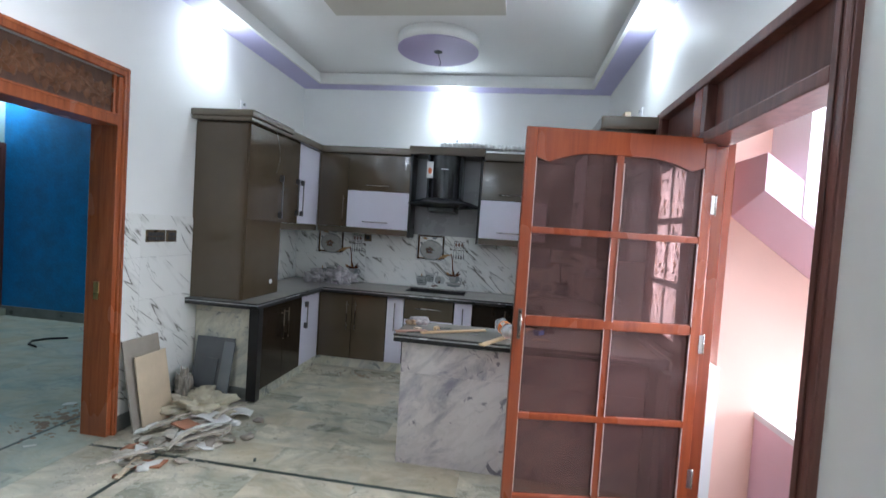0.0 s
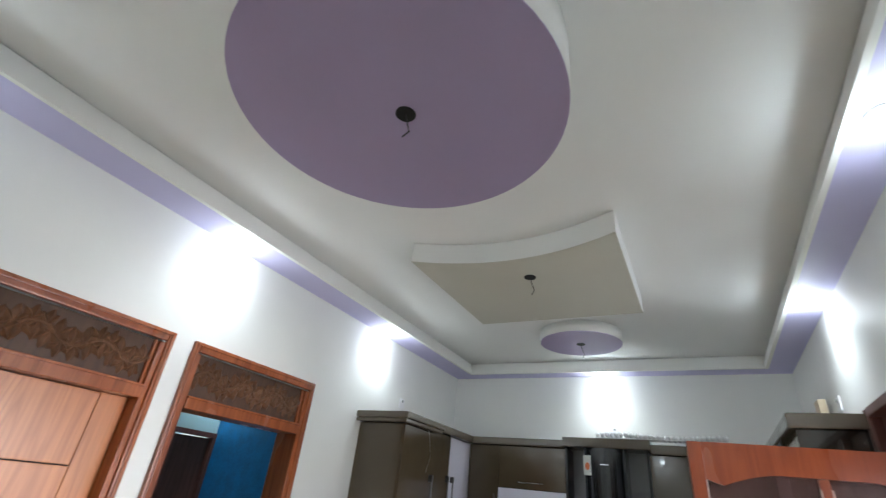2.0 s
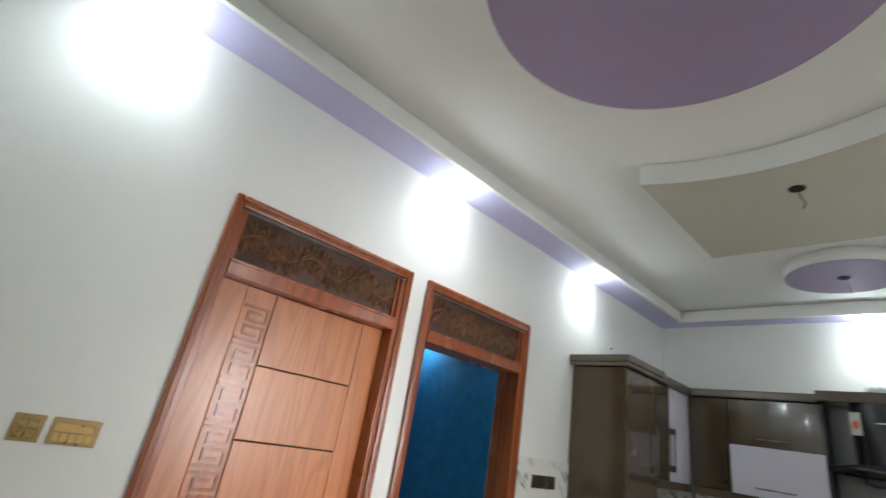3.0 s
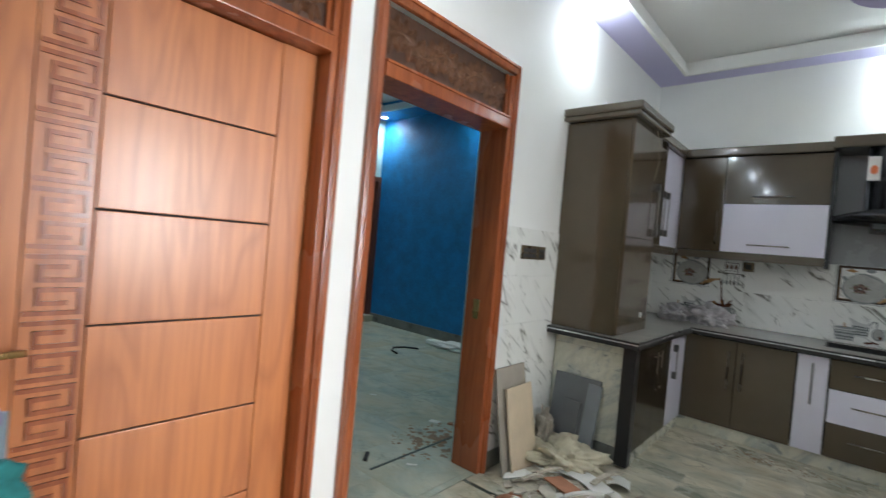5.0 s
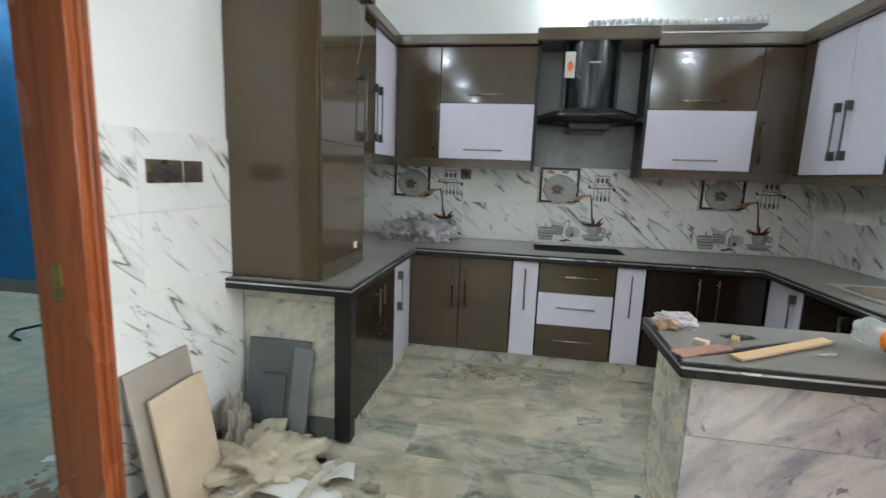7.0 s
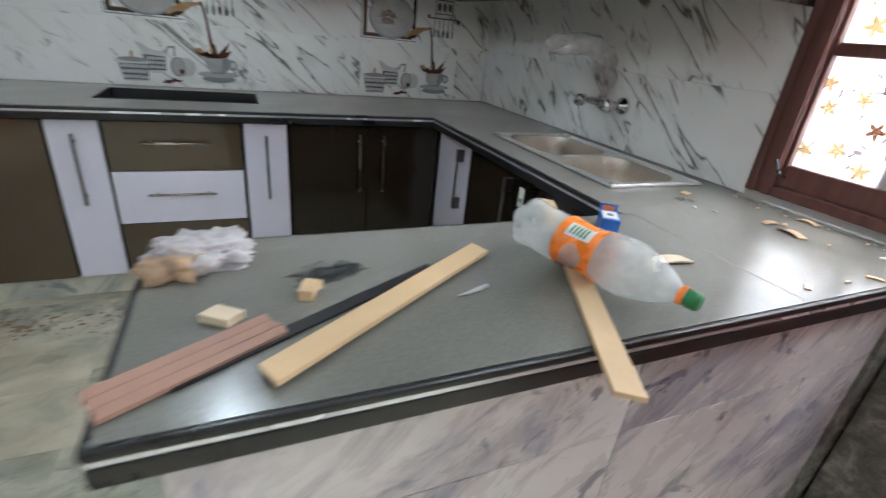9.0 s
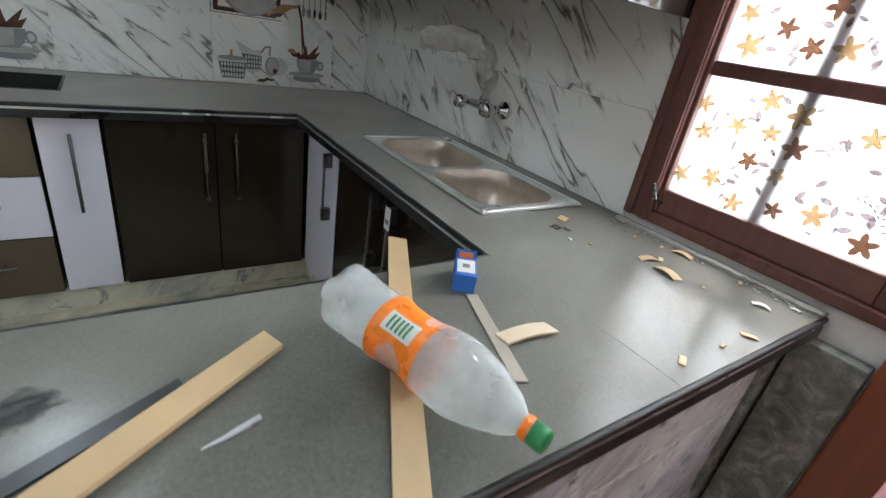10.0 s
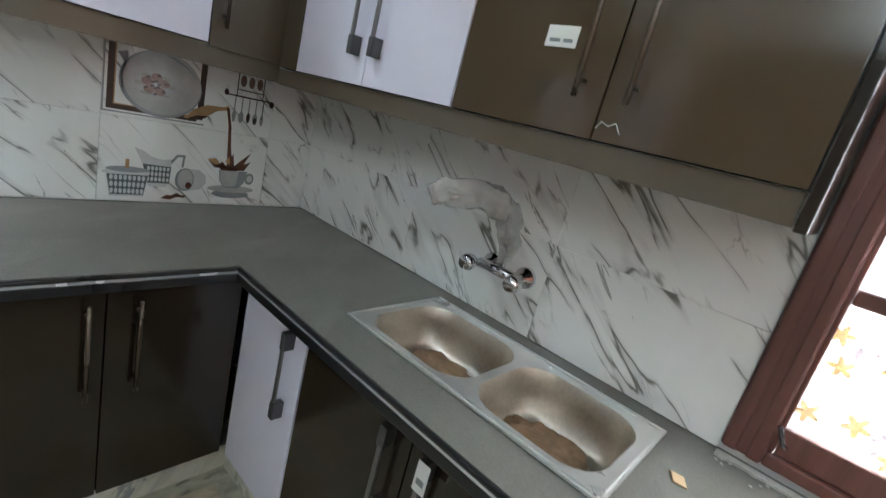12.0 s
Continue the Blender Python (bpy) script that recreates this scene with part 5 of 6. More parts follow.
def tap():
    t = thing("wall_tap", "chrome wall mixer tap, spout wrapped in clear plastic", "tap")
    part("body", tube([(1.13, 4.26, 1.04), (1.13, 4.42, 1.04)], 0.018, 14), CHROME, t, smooth=True)
    for y in (4.275, 4.405):
        part("flange", tube([(XR - 0.013, y, 1.04), (1.172, y, 1.04), (1.165, y, 1.04), (1.13, y, 1.04)], [0.036, 0.034, 0.016, 0.015], 18), CHROME, t, smooth=True)
    for y, s in ((4.26, -1), (4.42, 1)):
        part("knob", tube([(1.11, y, 1.04), (1.09, y + 0.006 * s, 1.04), (1.075, y + 0.008 * s, 1.04), (1.055, y + 0.01 * s, 1.04)], [0.015, 0.026, 0.028, 0.022], 14), CHROME, t, smooth=True)
    part("spout", tube([(1.125, 4.34, 1.05), (1.12, 4.34, 1.14), (1.1, 4.345, 1.215), (1.06, 4.375, 1.25), (1.0, 4.42, 1.255), (0.955, 4.455, 1.24), (0.95, 4.46, 1.215)], 0.009, 12), CHROME, t, smooth=True)
    bm = tube([(1.125, 4.34, 1.06), (1.125, 4.33, 1.13), (1.1, 4.345, 1.22), (1.05, 4.38, 1.26), (1.0, 4.425, 1.262), (0.93, 4.47, 1.25), (0.9, 4.49, 1.235)], [0.022, 0.034, 0.042, 0.046, 0.044, 0.04, 0.028], 22)
    bmesh.ops.subdivide_edges(bm, edges=[e for e in bm.edges if e.calc_length() > 0.03], cuts=5)
    for v in bm.verts:
        v.co += Vector((noise.noise(v.co * 30), noise.noise(v.co * 30 + Vector((5, 0, 0))), noise.noise(v.co * 30 + Vector((0, 7, 0))))) * 0.012 + Vector((0, 0, 0.006)) * noise.noise(v.co * 75)
    part("plastic_wrap", bm, BAG, t, "crumpled clear plastic wrap", True)


tap()


def hob_cutout():
    t = thing("hob_opening", "black cut-out in the worktop waiting for a hob", "hob opening")
    bm = slab([-0.895, -0.885, -0.245, -0.235], [5.13, 5.14, 5.445, 5.455], lambda u, v: not (-0.885 < u < -0.245 and 5.14 < v < 5.445), lambda u, v, w: (u, v, w), 0.76, 0.862)
    # liner and floor coloured near-black for the shade inside the opening
    part("liner", bm, DARK, t, "dark edge liner")
    part("floor", box(-0.885, -0.245, 5.14, 5.445, 0.745, 0.752), DARK, t)
    part("pipe", tube([(-0.8, 5.3, 0.76), (-0.6, 5.33, 0.77), (-0.45, 5.28, 0.765)], 0.012, 8), TILE_BACK, t, "pipe end", True)


hob_cutout()

# ---- wall tiles ----


def tile_field(name, label, m, u0, u1, v0, v1, w, h, phase, down=False):
    """Wall tiles in local u to the viewer's right, v up, standing 10 mm proud of the wall; pieces share meshes by size."""
    base = structure(name, box(u0, u1, -0.006, -0.002, v0, v1), GROUT, label)
    base.matrix_world = m
    sizes = {}
    vs = [v0]
    if down:
        vs = [v1]
        while vs[-1] - h > v0 + 0.01:
            vs.append(vs[-1] - h)
        vs = [v0] + vs[::-1] if vs[-1] > v0 + 0.01 else vs[::-1]
    else:
        while vs[-1] + h < v1 - 0.01:
            vs.append(vs[-1] + h)
        vs.append(v1)
    us = [u0] + sorted(phase + k * w for k in range(-12, 13) if u0 + 0.01 < phase + k * w < u1 - 0.01) + [u1]
    for a, b in zip(us, us[1:]):
        for c, d in zip(vs, vs[1:]):
            key = (round(b - a, 3), round(d - c, 3))
            if key not in sizes:
                bm = box(-key[0] / 2 + 0.0004, key[0] / 2 - 0.0004, -0.012, -0.004, -key[1] / 2 + 0.0004, key[1] / 2 - 0.0004, 0.0008)
                me = bpy.data.meshes.new("tile")
                bm.to_mesh(me)
                bm.free()
                me.materials.append(TILE)
                sizes[key] = me
            o = new("tile", sizes[key])
            o.parent = base
            o.location = ((a + b) / 2, 0, (c + d) / 2)
    return base


tile_field("wall_tiles_north", "white wall tiles with grey diagonal veins", pose(0, YB, 0), XL + 0.013, XR - 0.013, 0.862, 1.485, 0.62, 0.311, 0.355)
tile_field("wall_tiles_east", "white wall tiles with grey diagonal veins", pose(XR, 0, 0, 0, 0, -90), -YB + 0.001, -3.646, 0.862, 1.485, 0.62, 0.311, -4.83)
tile_field("wall_tiles_west", "white wall tiles with grey diagonal veins", pose(XL, 0, 0, 0, 0, 90), 4.165, YB - 0.001, 0.862, 1.485, 0.62, 0.311, 4.9)
tile_field("wall_tiles_hall", "white wall tiles with grey diagonal veins beside the doorway", pose(XL, 0, 0, 0, 0, 90), 2.985, 3.76, 0.115, 1.52, 0.62, 0.311, 3.14, True)
structure("baseboard_hall", box(XL + 0.001, XL + 0.014, 2.985, 3.756, 0, 0.113, 0.002), SKIRT, "grey marble skirting below the tiles")


def kitchen_print(x0):
    """Flat tile print: framed teapot pouring tea into a cup, a utensil rack, jars."""
    t = thing("tile_print", "printed tile picture of a teapot, utensils, jars and a cup", "tile picture", group="tile pictures")
    face = YB - 0.0122
    layer = [0]

    def add(name, material, outlines, label=""):
        layer[0] += 1
        w = 0.0003 * layer[0]
        bm = bmesh.new()
        for o in outlines:
            prism([(x0 + u, v) for u, v in o], face - w, face - w + 0.0002, lambda u, v, q: (u, q, v), bm)
        part(name, bm, material, t, label)

    rect = lambda a, b, c, d: [(a, c), (b, c), (b, d), (a, d)]
    ring = lambda cu, cv, ru, rv: [disc(cu, cv, ru, rv, 12)]
    add("picture_edge", GREY_INK, [rect(0.001, 0.006, 1.185, 1.483), rect(0.006, 0.34, 1.185, 1.19)])
    add("picture_frame", DARK_INK, [rect(0.014, 0.034, 1.196, 1.483), rect(0.311, 0.333, 1.205, 1.483), rect(0.034, 0.311, 1.196, 1.213), rect(0.034, 0.311, 1.462, 1.483)], "dark picture frame print")
    add("frame_glint", TAN_INK, [rect(0.034, 0.038, 1.213, 1.462), rect(0.038, 0.311, 1.213, 1.217)], "tan inner frame line")
    add("teapot_shade", GREY_INK, [disc(0.183, 1.308, 0.137, 0.118, 30), [(0.04, 1.39), (0.06, 1.36), (0.05, 1.3), (0.062, 1.27), (0.075, 1.33), (0.07, 1.4)]], "grey teapot edge print")
    add("teapot", POT_INK, [disc(0.187, 1.313, 0.13, 0.112, 30)], "pale teapot print")
    add("teapot_lid", GREY_INK, [[(0.1, 1.425), (0.18, 1.418), (0.26, 1.385), (0.305, 1.35), (0.262, 1.392), (0.185, 1.43)], disc(0.215, 1.452, 0.03, 0.016, 12)])
    add("teapot_knob", TAN_INK, [[(0.06, 1.445), (0.11, 1.43), (0.14, 1.442), (0.1, 1.462)]], "tan lid knob print")
    add("flower_leaf", GREEN_INK, [disc(0.16 + 0.045 * math.cos(a), 1.302 + 0.036 * math.sin(a), 0.022, 0.008, 8, 40 * k) for k, a in enumerate((0.1, 0.9, 2.2, 3.1, 4.1, 5.4))], "faded leaf print")
    add("teapot_flower", ROSE_INK, [disc(0.16 + 0.03 * math.cos(a), 1.305 + 0.026 * math.sin(a), 0.019, 0.015, 9) for a in (0.3, 1.5, 2.8, 4.0, 5.3)], "brown flower print")
    add("flower_heart", DARK_INK, [disc(0.16 + q * math.cos(a), 1.305 + q * math.sin(a), 0.007, 0.005, 7) for q in (0.012, 0.034) for a in (0.2, 1.3, 2.4, 3.6, 4.7, 5.6)])
    add("spout", TAN_INK, [[(0.262, 1.205), (0.3, 1.245), (0.345, 1.268), (0.41, 1.272), (0.43, 1.282), (0.428, 1.262), (0.385, 1.252), (0.345, 1.222), (0.3, 1.203)]], "golden spout print")
    add("spout_shade", DARK_INK, [[(0.272, 1.203), (0.31, 1.222), (0.35, 1.224), (0.34, 1.214), (0.3, 1.2)]])
    add("tea", TEA_INK, [[(0.42, 1.272), (0.432, 1.272), (0.448, 1.2), (0.456, 1.12), (0.47, 1.04), (0.448, 1.04), (0.442, 1.12), (0.436, 1.2)]], "poured tea print")
    add("tea_splash", TEA_INK, [[(0.41, 1.03), (0.372, 1.05), (0.4, 1.022), (0.43, 1.05), (0.445, 1.03), (0.47, 1.09), (0.48, 1.035), (0.505, 1.06), (0.545, 1.098), (0.52, 1.045), (0.55, 1.06), (0.525, 1.018), (0.43, 1.01)]])
    add("splash_light", TAN_INK, [[(0.368, 1.055), (0.4, 1.062), (0.42, 1.04), (0.4, 1.035)], [(0.44, 1.05), (0.455, 1.075), (0.46, 1.04)]])
    add("rack", DARK_INK, [rect(0.408, 0.612, 1.325, 1.331), rect(0.452, 0.456, 1.331, 1.43), rect(0.562, 0.566, 1.331, 1.43), rect(0.452, 0.566, 1.424, 1.429), rect(0.456, 0.562, 1.352, 1.356), disc(0.412, 1.335, 0.009, 0.013, 10), disc(0.607, 1.318, 0.011, 0.014, 10)], "utensil rack print")
    add("rack_jar", ROSE_INK, [disc(0.475 + 0.035 * k, 1.39, 0.013, 0.024, 10) for k in range(3)], "tan spice jar print")
    add("utensil", GREY_INK, [rect(0.448 + 0.03 * k, 0.453 + 0.03 * k, 1.26, 1.325) for k in range(5)] + [disc(0.4505 + 0.03 * k, 1.245, 0.008 + 0.003 * (k % 2), 0.024, 10) for k in range(5)], "hanging utensil print")
    add("utensil_dark", DARK_INK, [disc(0.5105, 1.248, 0.008, 0.02, 9), disc(0.5405, 1.238, 0.007, 0.014, 9), rect(0.569, 0.572, 1.25, 1.32)])
    add("jug", PALE_INK, [[(0.108, 1.07), (0.135, 1.062), (0.165, 1.042), (0.2, 1.032), (0.237, 1.038), (0.232, 0.94), (0.22, 0.926), (0.165, 0.924), (0.152, 0.94), (0.146, 0.985), (0.128, 1.03)]], "pale jug print")
    add("jug_handle", GREY_INK, [[(0.232, 1.028), (0.252, 1.058), (0.284, 1.06), (0.28, 1.01), (0.272, 1.01), (0.275, 1.05), (0.257, 1.05), (0.238, 1.02)]])
    add("jug_band", INK_LINE, [[(0.138, 1.012), (0.236, 1.006), (0.232, 0.94), (0.154, 0.938)]], "dark patterned band")
    add("jug_oval", PALE_INK, [disc(0.158 + 0.0135 * k, 0.996 - 0.021 * r, 0.0052, 0.0088, 8) for k in range(6) for r in range(3)])
    add("jar", PALE_INK, [[(0.037, 0.881), (0.147, 0.883), (0.162, 0.985), (0.022, 0.98)], rect(0.012, 0.03, 0.968, 0.976)], "patterned jar print")
    add("jar_band", INK_LINE, [[(0.04, 0.888), (0.146, 0.889), (0.158, 0.966), (0.026, 0.964)]], "dark patterned band")
    add("jar_oval", PALE_INK, [disc(0.04 + 0.0148 * k + 0.001 * r * (3.5 - k) * 0.5, 0.953 - 0.0255 * r, 0.0056, 0.0105, 8) for k in range(8) for r in range(3)])
    add("jar_lid", GREY_INK, [disc(0.092, 0.985, 0.07, 0.011, 20)])
    add("jar_knob", TAN_INK, [rect(0.082, 0.094, 0.99, 1.024)], "tan knob print")
    add("tipped_cup", PALE_INK, [[(0.285, 1.008), (0.34, 1.006), (0.366, 0.985), (0.37, 0.955), (0.352, 0.925), (0.29, 0.914)]], "tipped cup print")
    add("cup_rim", GREY_INK, ring(0.287, 0.961, 0.036, 0.048))
    add("cup_mouth", POT_INK, ring(0.289, 0.963, 0.029, 0.041))
    add("cup_coffee", TEA_INK, [disc(0.303, 0.938, 0.012, 0.014, 10)])
    add("coffee_spill", TEA_INK, [[(0.205, 0.88), (0.225, 0.895), (0.245, 0.894), (0.262, 0.905), (0.28, 0.896), (0.302, 0.897), (0.29, 0.885), (0.265, 0.888), (0.24, 0.876)]], "dark coffee spill print")
    add("saucer_shade", GREY_INK, [disc(0.476, 0.912, 0.08, 0.018, 22)])
    add("saucer", POT_INK, [disc(0.476, 0.934, 0.1, 0.016, 24)], "saucer print")
    add("cup_shade", GREY_INK, [[(0.415, 1.014), (0.538, 1.016), (0.526, 0.962), (0.503, 0.938), (0.445, 0.938), (0.424, 0.965)], disc(0.549, 0.985, 0.021, 0.026, 14)])
    add("cup", POT_INK, [[(0.419, 1.012), (0.5, 1.014), (0.492, 0.95), (0.445, 0.944), (0.428, 0.967)]], "teacup print")
    add("cup_handle", PALE_INK, [disc(0.55, 0.985, 0.012, 0.016, 12)])


for x in (-2.125, -0.885, 0.355):
    kitchen_print(x)


def wall_plate(label, y0, y1, z0, z1, material, rows, group="wall plates"):
    t = thing("switch_plate", label, "switch plate", group=group)
    xs = XL + (0.012 if y0 > 3 else 0.0)
    part("plate", box(xs, xs + 0.012, y0, y1, z0, z1, 0.003), material, t)
    n = len(rows)
    for i, count in enumerate(rows):
        za = z0 + 0.012 + (z1 - z0 - 0.024) * i / n
        zb = z0 + 0.012 + (z1 - z0 - 0.024) * (i + 1) / n - 0.006
        for k in range(count):
            ya = y0 + 0.012 + (y1 - y0 - 0.024) * k / count
            yb = y0 + 0.012 + (y1 - y0 - 0.024) * (k + 1) / count - 0.005
            part("switch", box(xs + 0.012, xs + 0.017, ya, yb, za, zb, 0.0015), BRASS if material is GOLD_SWITCH else HANDLE, t)


wall_plate("bronze switch plate with rows of switches on the tiles", 3.18, 3.36, 1.32, 1.41, SWITCH, (4, 4))
wall_plate("small bronze socket plate on the tiles", 3.378, 3.48, 1.32, 1.41, SWITCH, (1, 2))
wall_plate("brass switch plate beside the closed door", 0.16, 0.25, 1.31, 1.4, GOLD_SWITCH, (2, 2))
wall_plate("wide brass switch plate beside the closed door", 0.27, 0.42, 1.31, 1.4, GOLD_SWITCH, (5, 1))

t = thing("socket", "dark socket plate on the tiles", "socket")
part("plate", box(-1.53, -1.44, YB - 0.022, YB - 0.0125, 1.36, 1.445, 0.003), SWITCH, t)
part("insert", box(-1.508, -1.462, YB - 0.025, YB - 0.022, 1.38, 1.425, 0.002), RUBBER, t)
for x, y, z, m in ((-0.48, YB, 2.58, 0), (XL, 4.32, 2.6, 90), (XR, 4.2, 2.6, -90)):
    t = thing("wall_box", "small white electrical box high on the wall", "electrical box", pose(x, y, z, 0, 0, m), group="white electrical boxes")
    part("plate", box(-0.045, 0.045, -0.012, -0.001, -0.05, 0.05, 0.003), LAMP_RIM, t)
    part("button", cyl(0.012, 0.01, 14, pose(0, -0.016, 0.02, 90)), GREY_INK, t, "grey button")

# ---- loose things on the worktop ----
TOP = 0.86


def bottle():
    t = thing("plastic_bottle", "empty clear plastic bottle with an orange label, lying down", "bottle")
    prof = [(0.001, 0.008), (0.03, 0.004), (0.042, 0.0), (0.05, 0.01), (0.052, 0.03), (0.049, 0.06), (0.051, 0.075), (0.05, 0.1), (0.046, 0.125), (0.044, 0.15), (0.046, 0.18), (0.051, 0.2), (0.052, 0.225), (0.05, 0.25), (0.042, 0.285), (0.028, 0.315), (0.016, 0.332), (0.0135, 0.345)]
    bm = lathe(prof, 40)
    for v in bm.verts:
        a = math.atan2(v.co.y, v.co.x)
        if v.co.z < 0.03:
            k = 1 + 0.1 * math.cos(5 * a) * (1 - v.co.z / 0.03)
            v.co.x, v.co.y = v.co.x * k, v.co.y * k
        dent = 0.006 * noise.noise(v.co * 16)
        v.co.x += dent * math.cos(a)
        v.co.y += dent * math.sin(a)
    part("shell", bm, PET, t, "dented clear plastic", True)
    bm = lathe([(0.0505, 0.108), (0.0475, 0.126), (0.0455, 0.15), (0.0475, 0.178), (0.0505, 0.194)], 40)
    label = part("label", bm, ORANGE, t, "orange printed label", True)
    # the maker's mark as plain white and green patches
    for size, lift, material, name in ((0.036, 0.0012, PAPER, "label_patch"), (0.026, 0.0018, GREEN, "label_mark")):
        bm = bmesh.new()
        n = 10
        rows = []
        for i in range(n + 1):
            z = 0.151 + (i / n - 0.5) * 2 * (0.019 if name == "label_mark" else 0.026)
            r = 0.0462 + lift + 0.9 * abs(z - 0.15) ** 2 * 3
            rows.append([bm.verts.new((r * math.cos(q), r * math.sin(q), z)) for q in [radians(125 + s * size * 500) for s in (-1, -0.5, 0, 0.5, 1)]])
        for i, (p, q) in enumerate(zip(rows, rows[1:])):
            if name == "label_mark" and i % 2:
                continue
            for k in range(4):
                bm.faces.new([p[k], p[k + 1], q[k + 1], q[k]])
        part(name, bm, material, label, "plain printed patch")
    cap = part("cap", lathe([(0.0001, 0.366), (0.014, 0.366), (0.0155, 0.362), (0.0155, 0.346), (0.0135, 0.345)], 24), GREEN, t, "green screw cap", True)
    part("cap_ring", lathe([(0.0155, 0.3445), (0.0165, 0.341), (0.0155, 0.334)], 24), ORANGE, t, "orange neck ring", True)
    base, tip = Vector((0.188, 3.415, TOP + 0.06)), Vector((0.282, 3.085, TOP + 0.055))
    q = (tip - base).to_track_quat("Z", "Y")
    t.matrix_world = Matrix.Translation(base) @ q.to_matrix().to_4x4() @ Matrix.Diagonal((0.94, 0.94, 0.97, 1))


bottle()


def strip(name, label, category, p, q, width, z, thick, material, group="", bend=0.0, seed=0):
    """A flat strip from p to q."""
    p, q = Vector((*p, z)), Vector((*q, z))
    n = (q - p).length
    bm = bmesh.new()
    k = 10
    rnd = random.Random(seed)
    top = []
    for i in range(k + 1):
        u = n * i / k
        h = bend * math.sin(math.pi * i / k)
        e = 0.0 if 0 < i < k else rnd.uniform(-0.15, 0.15) * width
        top.append([bm.verts.new((u + s * e, s * width / 2, h + w)) for w in (0, thick) for s in (-1, 1)])
    for a, b in zip(top, top[1:]):
        for i, j in ((0, 1), (1, 3), (3, 2), (2, 0)):
            bm.faces.new([a[i], a[j], b[j], b[i]])
    bm.faces.new([top[0][i] for i in (0, 1, 3, 2)])
    bm.faces.new([top[-1][i] for i in (0, 2, 3, 1)])
    bmesh.ops.recalc_face_normals(bm, faces=bm.faces)
    ob = obj(name, bm, material)
    ob.matrix_world = Matrix.Translation(p) @ Matrix.Rotation(math.atan2(q.y - p.y, q.x - p.x), 4, "Z")
    return tagged(ob, label, category, group)


strip("wood_strip", "pale raw board strip lying across the worktop", "wood strip", (0.085, 3.4), (-0.318, 3.132), 0.04, TOP + 0.008, 0.008, MDF, "board strips")
strip("wood_strip", "pale raw board strip overhanging the peninsula's edges, under the bottle", "wood strip", (0.415, 3.66), (0.085, 2.985), 0.04, TOP + 0.001, 0.008, MDF, "board strips")
strip("laminate_strip", "thin black laminate strip beside a pale strip", "laminate strip", (-0.03, 3.363), (-0.42, 3.153), 0.022, TOP + 0.001, 0.004, BLACK_LAM)
for k in range(3):
    strip("slat", "short reddish wood slat lying with two others", "wood slat", (-0.31 + 0.0098 * k, 3.262 - 0.0175 * k), (-0.5 + 0.0098 * k, 3.155 - 0.0175 * k), 0.018, TOP + 0.001 + 0.001 * k, 0.006, PINK_WOOD, "reddish slats", seed=k)
strip("metal_strip", "thin dull metal strip beside the carton", "metal strip", (0.445, 3.42), (0.375, 3.2), 0.022, TOP + 0.001, 0.002, TILE_BACK)
strip("foam_chip", "bent yellowish foam chip on the worktop", "chip", (0.41, 3.288), (0.518, 3.282), 0.03, TOP + 0.001, 0.004, PLY, "scraps on the worktop", 0.006, 4)
strip("foam_chip", "small yellow foam block on the peninsula", "chip", (-0.385, 3.29), (-0.35, 3.265), 0.03, TOP + 0.001, 0.012, PLY, "scraps on the worktop")
strip("foam_chip", "small broken pale wood scrap under the strip", "chip", (-0.255, 3.3), (-0.235, 3.335), 0.022, TOP + 0.001, 0.016, MDF, "scraps on the worktop", 0.008, 3)
strip("foam_chip", "square pale chip beside the sink", "chip", (0.935, 3.665), (0.968, 3.68), 0.026, TOP + 0.001, 0.003, MDF, "scraps on the worktop", 0, 2)
rnd = random.Random(11)
for k, (x, y, s) in enumerate(((0.964, 3.345, 0.062), (0.985, 3.413, 0.05), (1.119, 3.4, 0.05), (1.02, 3.4, 0.025), (1.049, 3.17, 0.035), (1.12, 3.25, 0.02), (1.1, 3.45, 0.018), (0.886, 3.119, 0.03), (0.795, 3.123, 0.014), (1.12, 3.13, 0.02), (0.675, 3.13, 0.028), (0.895, 3.521, 0.014), (0.99, 3.27, 0.014), (1.08, 3.52, 0.016), (0.86, 3.56, 0.014))):
    a = rnd.uniform(0, 3.1)
    strip("peeling", "curled tan peeling scrap on the worktop", "scrap", (x - s / 2 * math.cos(a), y - s / 2 * math.sin(a)), (x + s / 2 * math.cos(a), y + s / 2 * math.sin(a)), s * 0.4, TOP + 0.0008, 0.002, PLASTER if k % 5 == 4 else MDF, "peelings on the worktop", s * rnd.uniform(0.04, 0.16), k)
for k, (x, y) in enumerate(((0.0, 3.262), (0.012, 3.268))):
    o = obj("nail", tube([(x - 0.025, y - 0.006 - 0.003 * k, TOP + 0.004), (x, y, TOP + 0.004), (x + 0.027, y + 0.008, TOP + 0.004)], [0.001, 0.003, 0.004], 6), SILVER)
    tagged(o, "small bright metal pin on the worktop", "pin", "metal pins")


o = obj("worktop_joint", box(0.612, 0.613, 3.092, 3.545, TOP + 0.0002, TOP + 0.0005), SKIRT)
tagged(o, "fine dark joint line between worktop slabs", "joint")


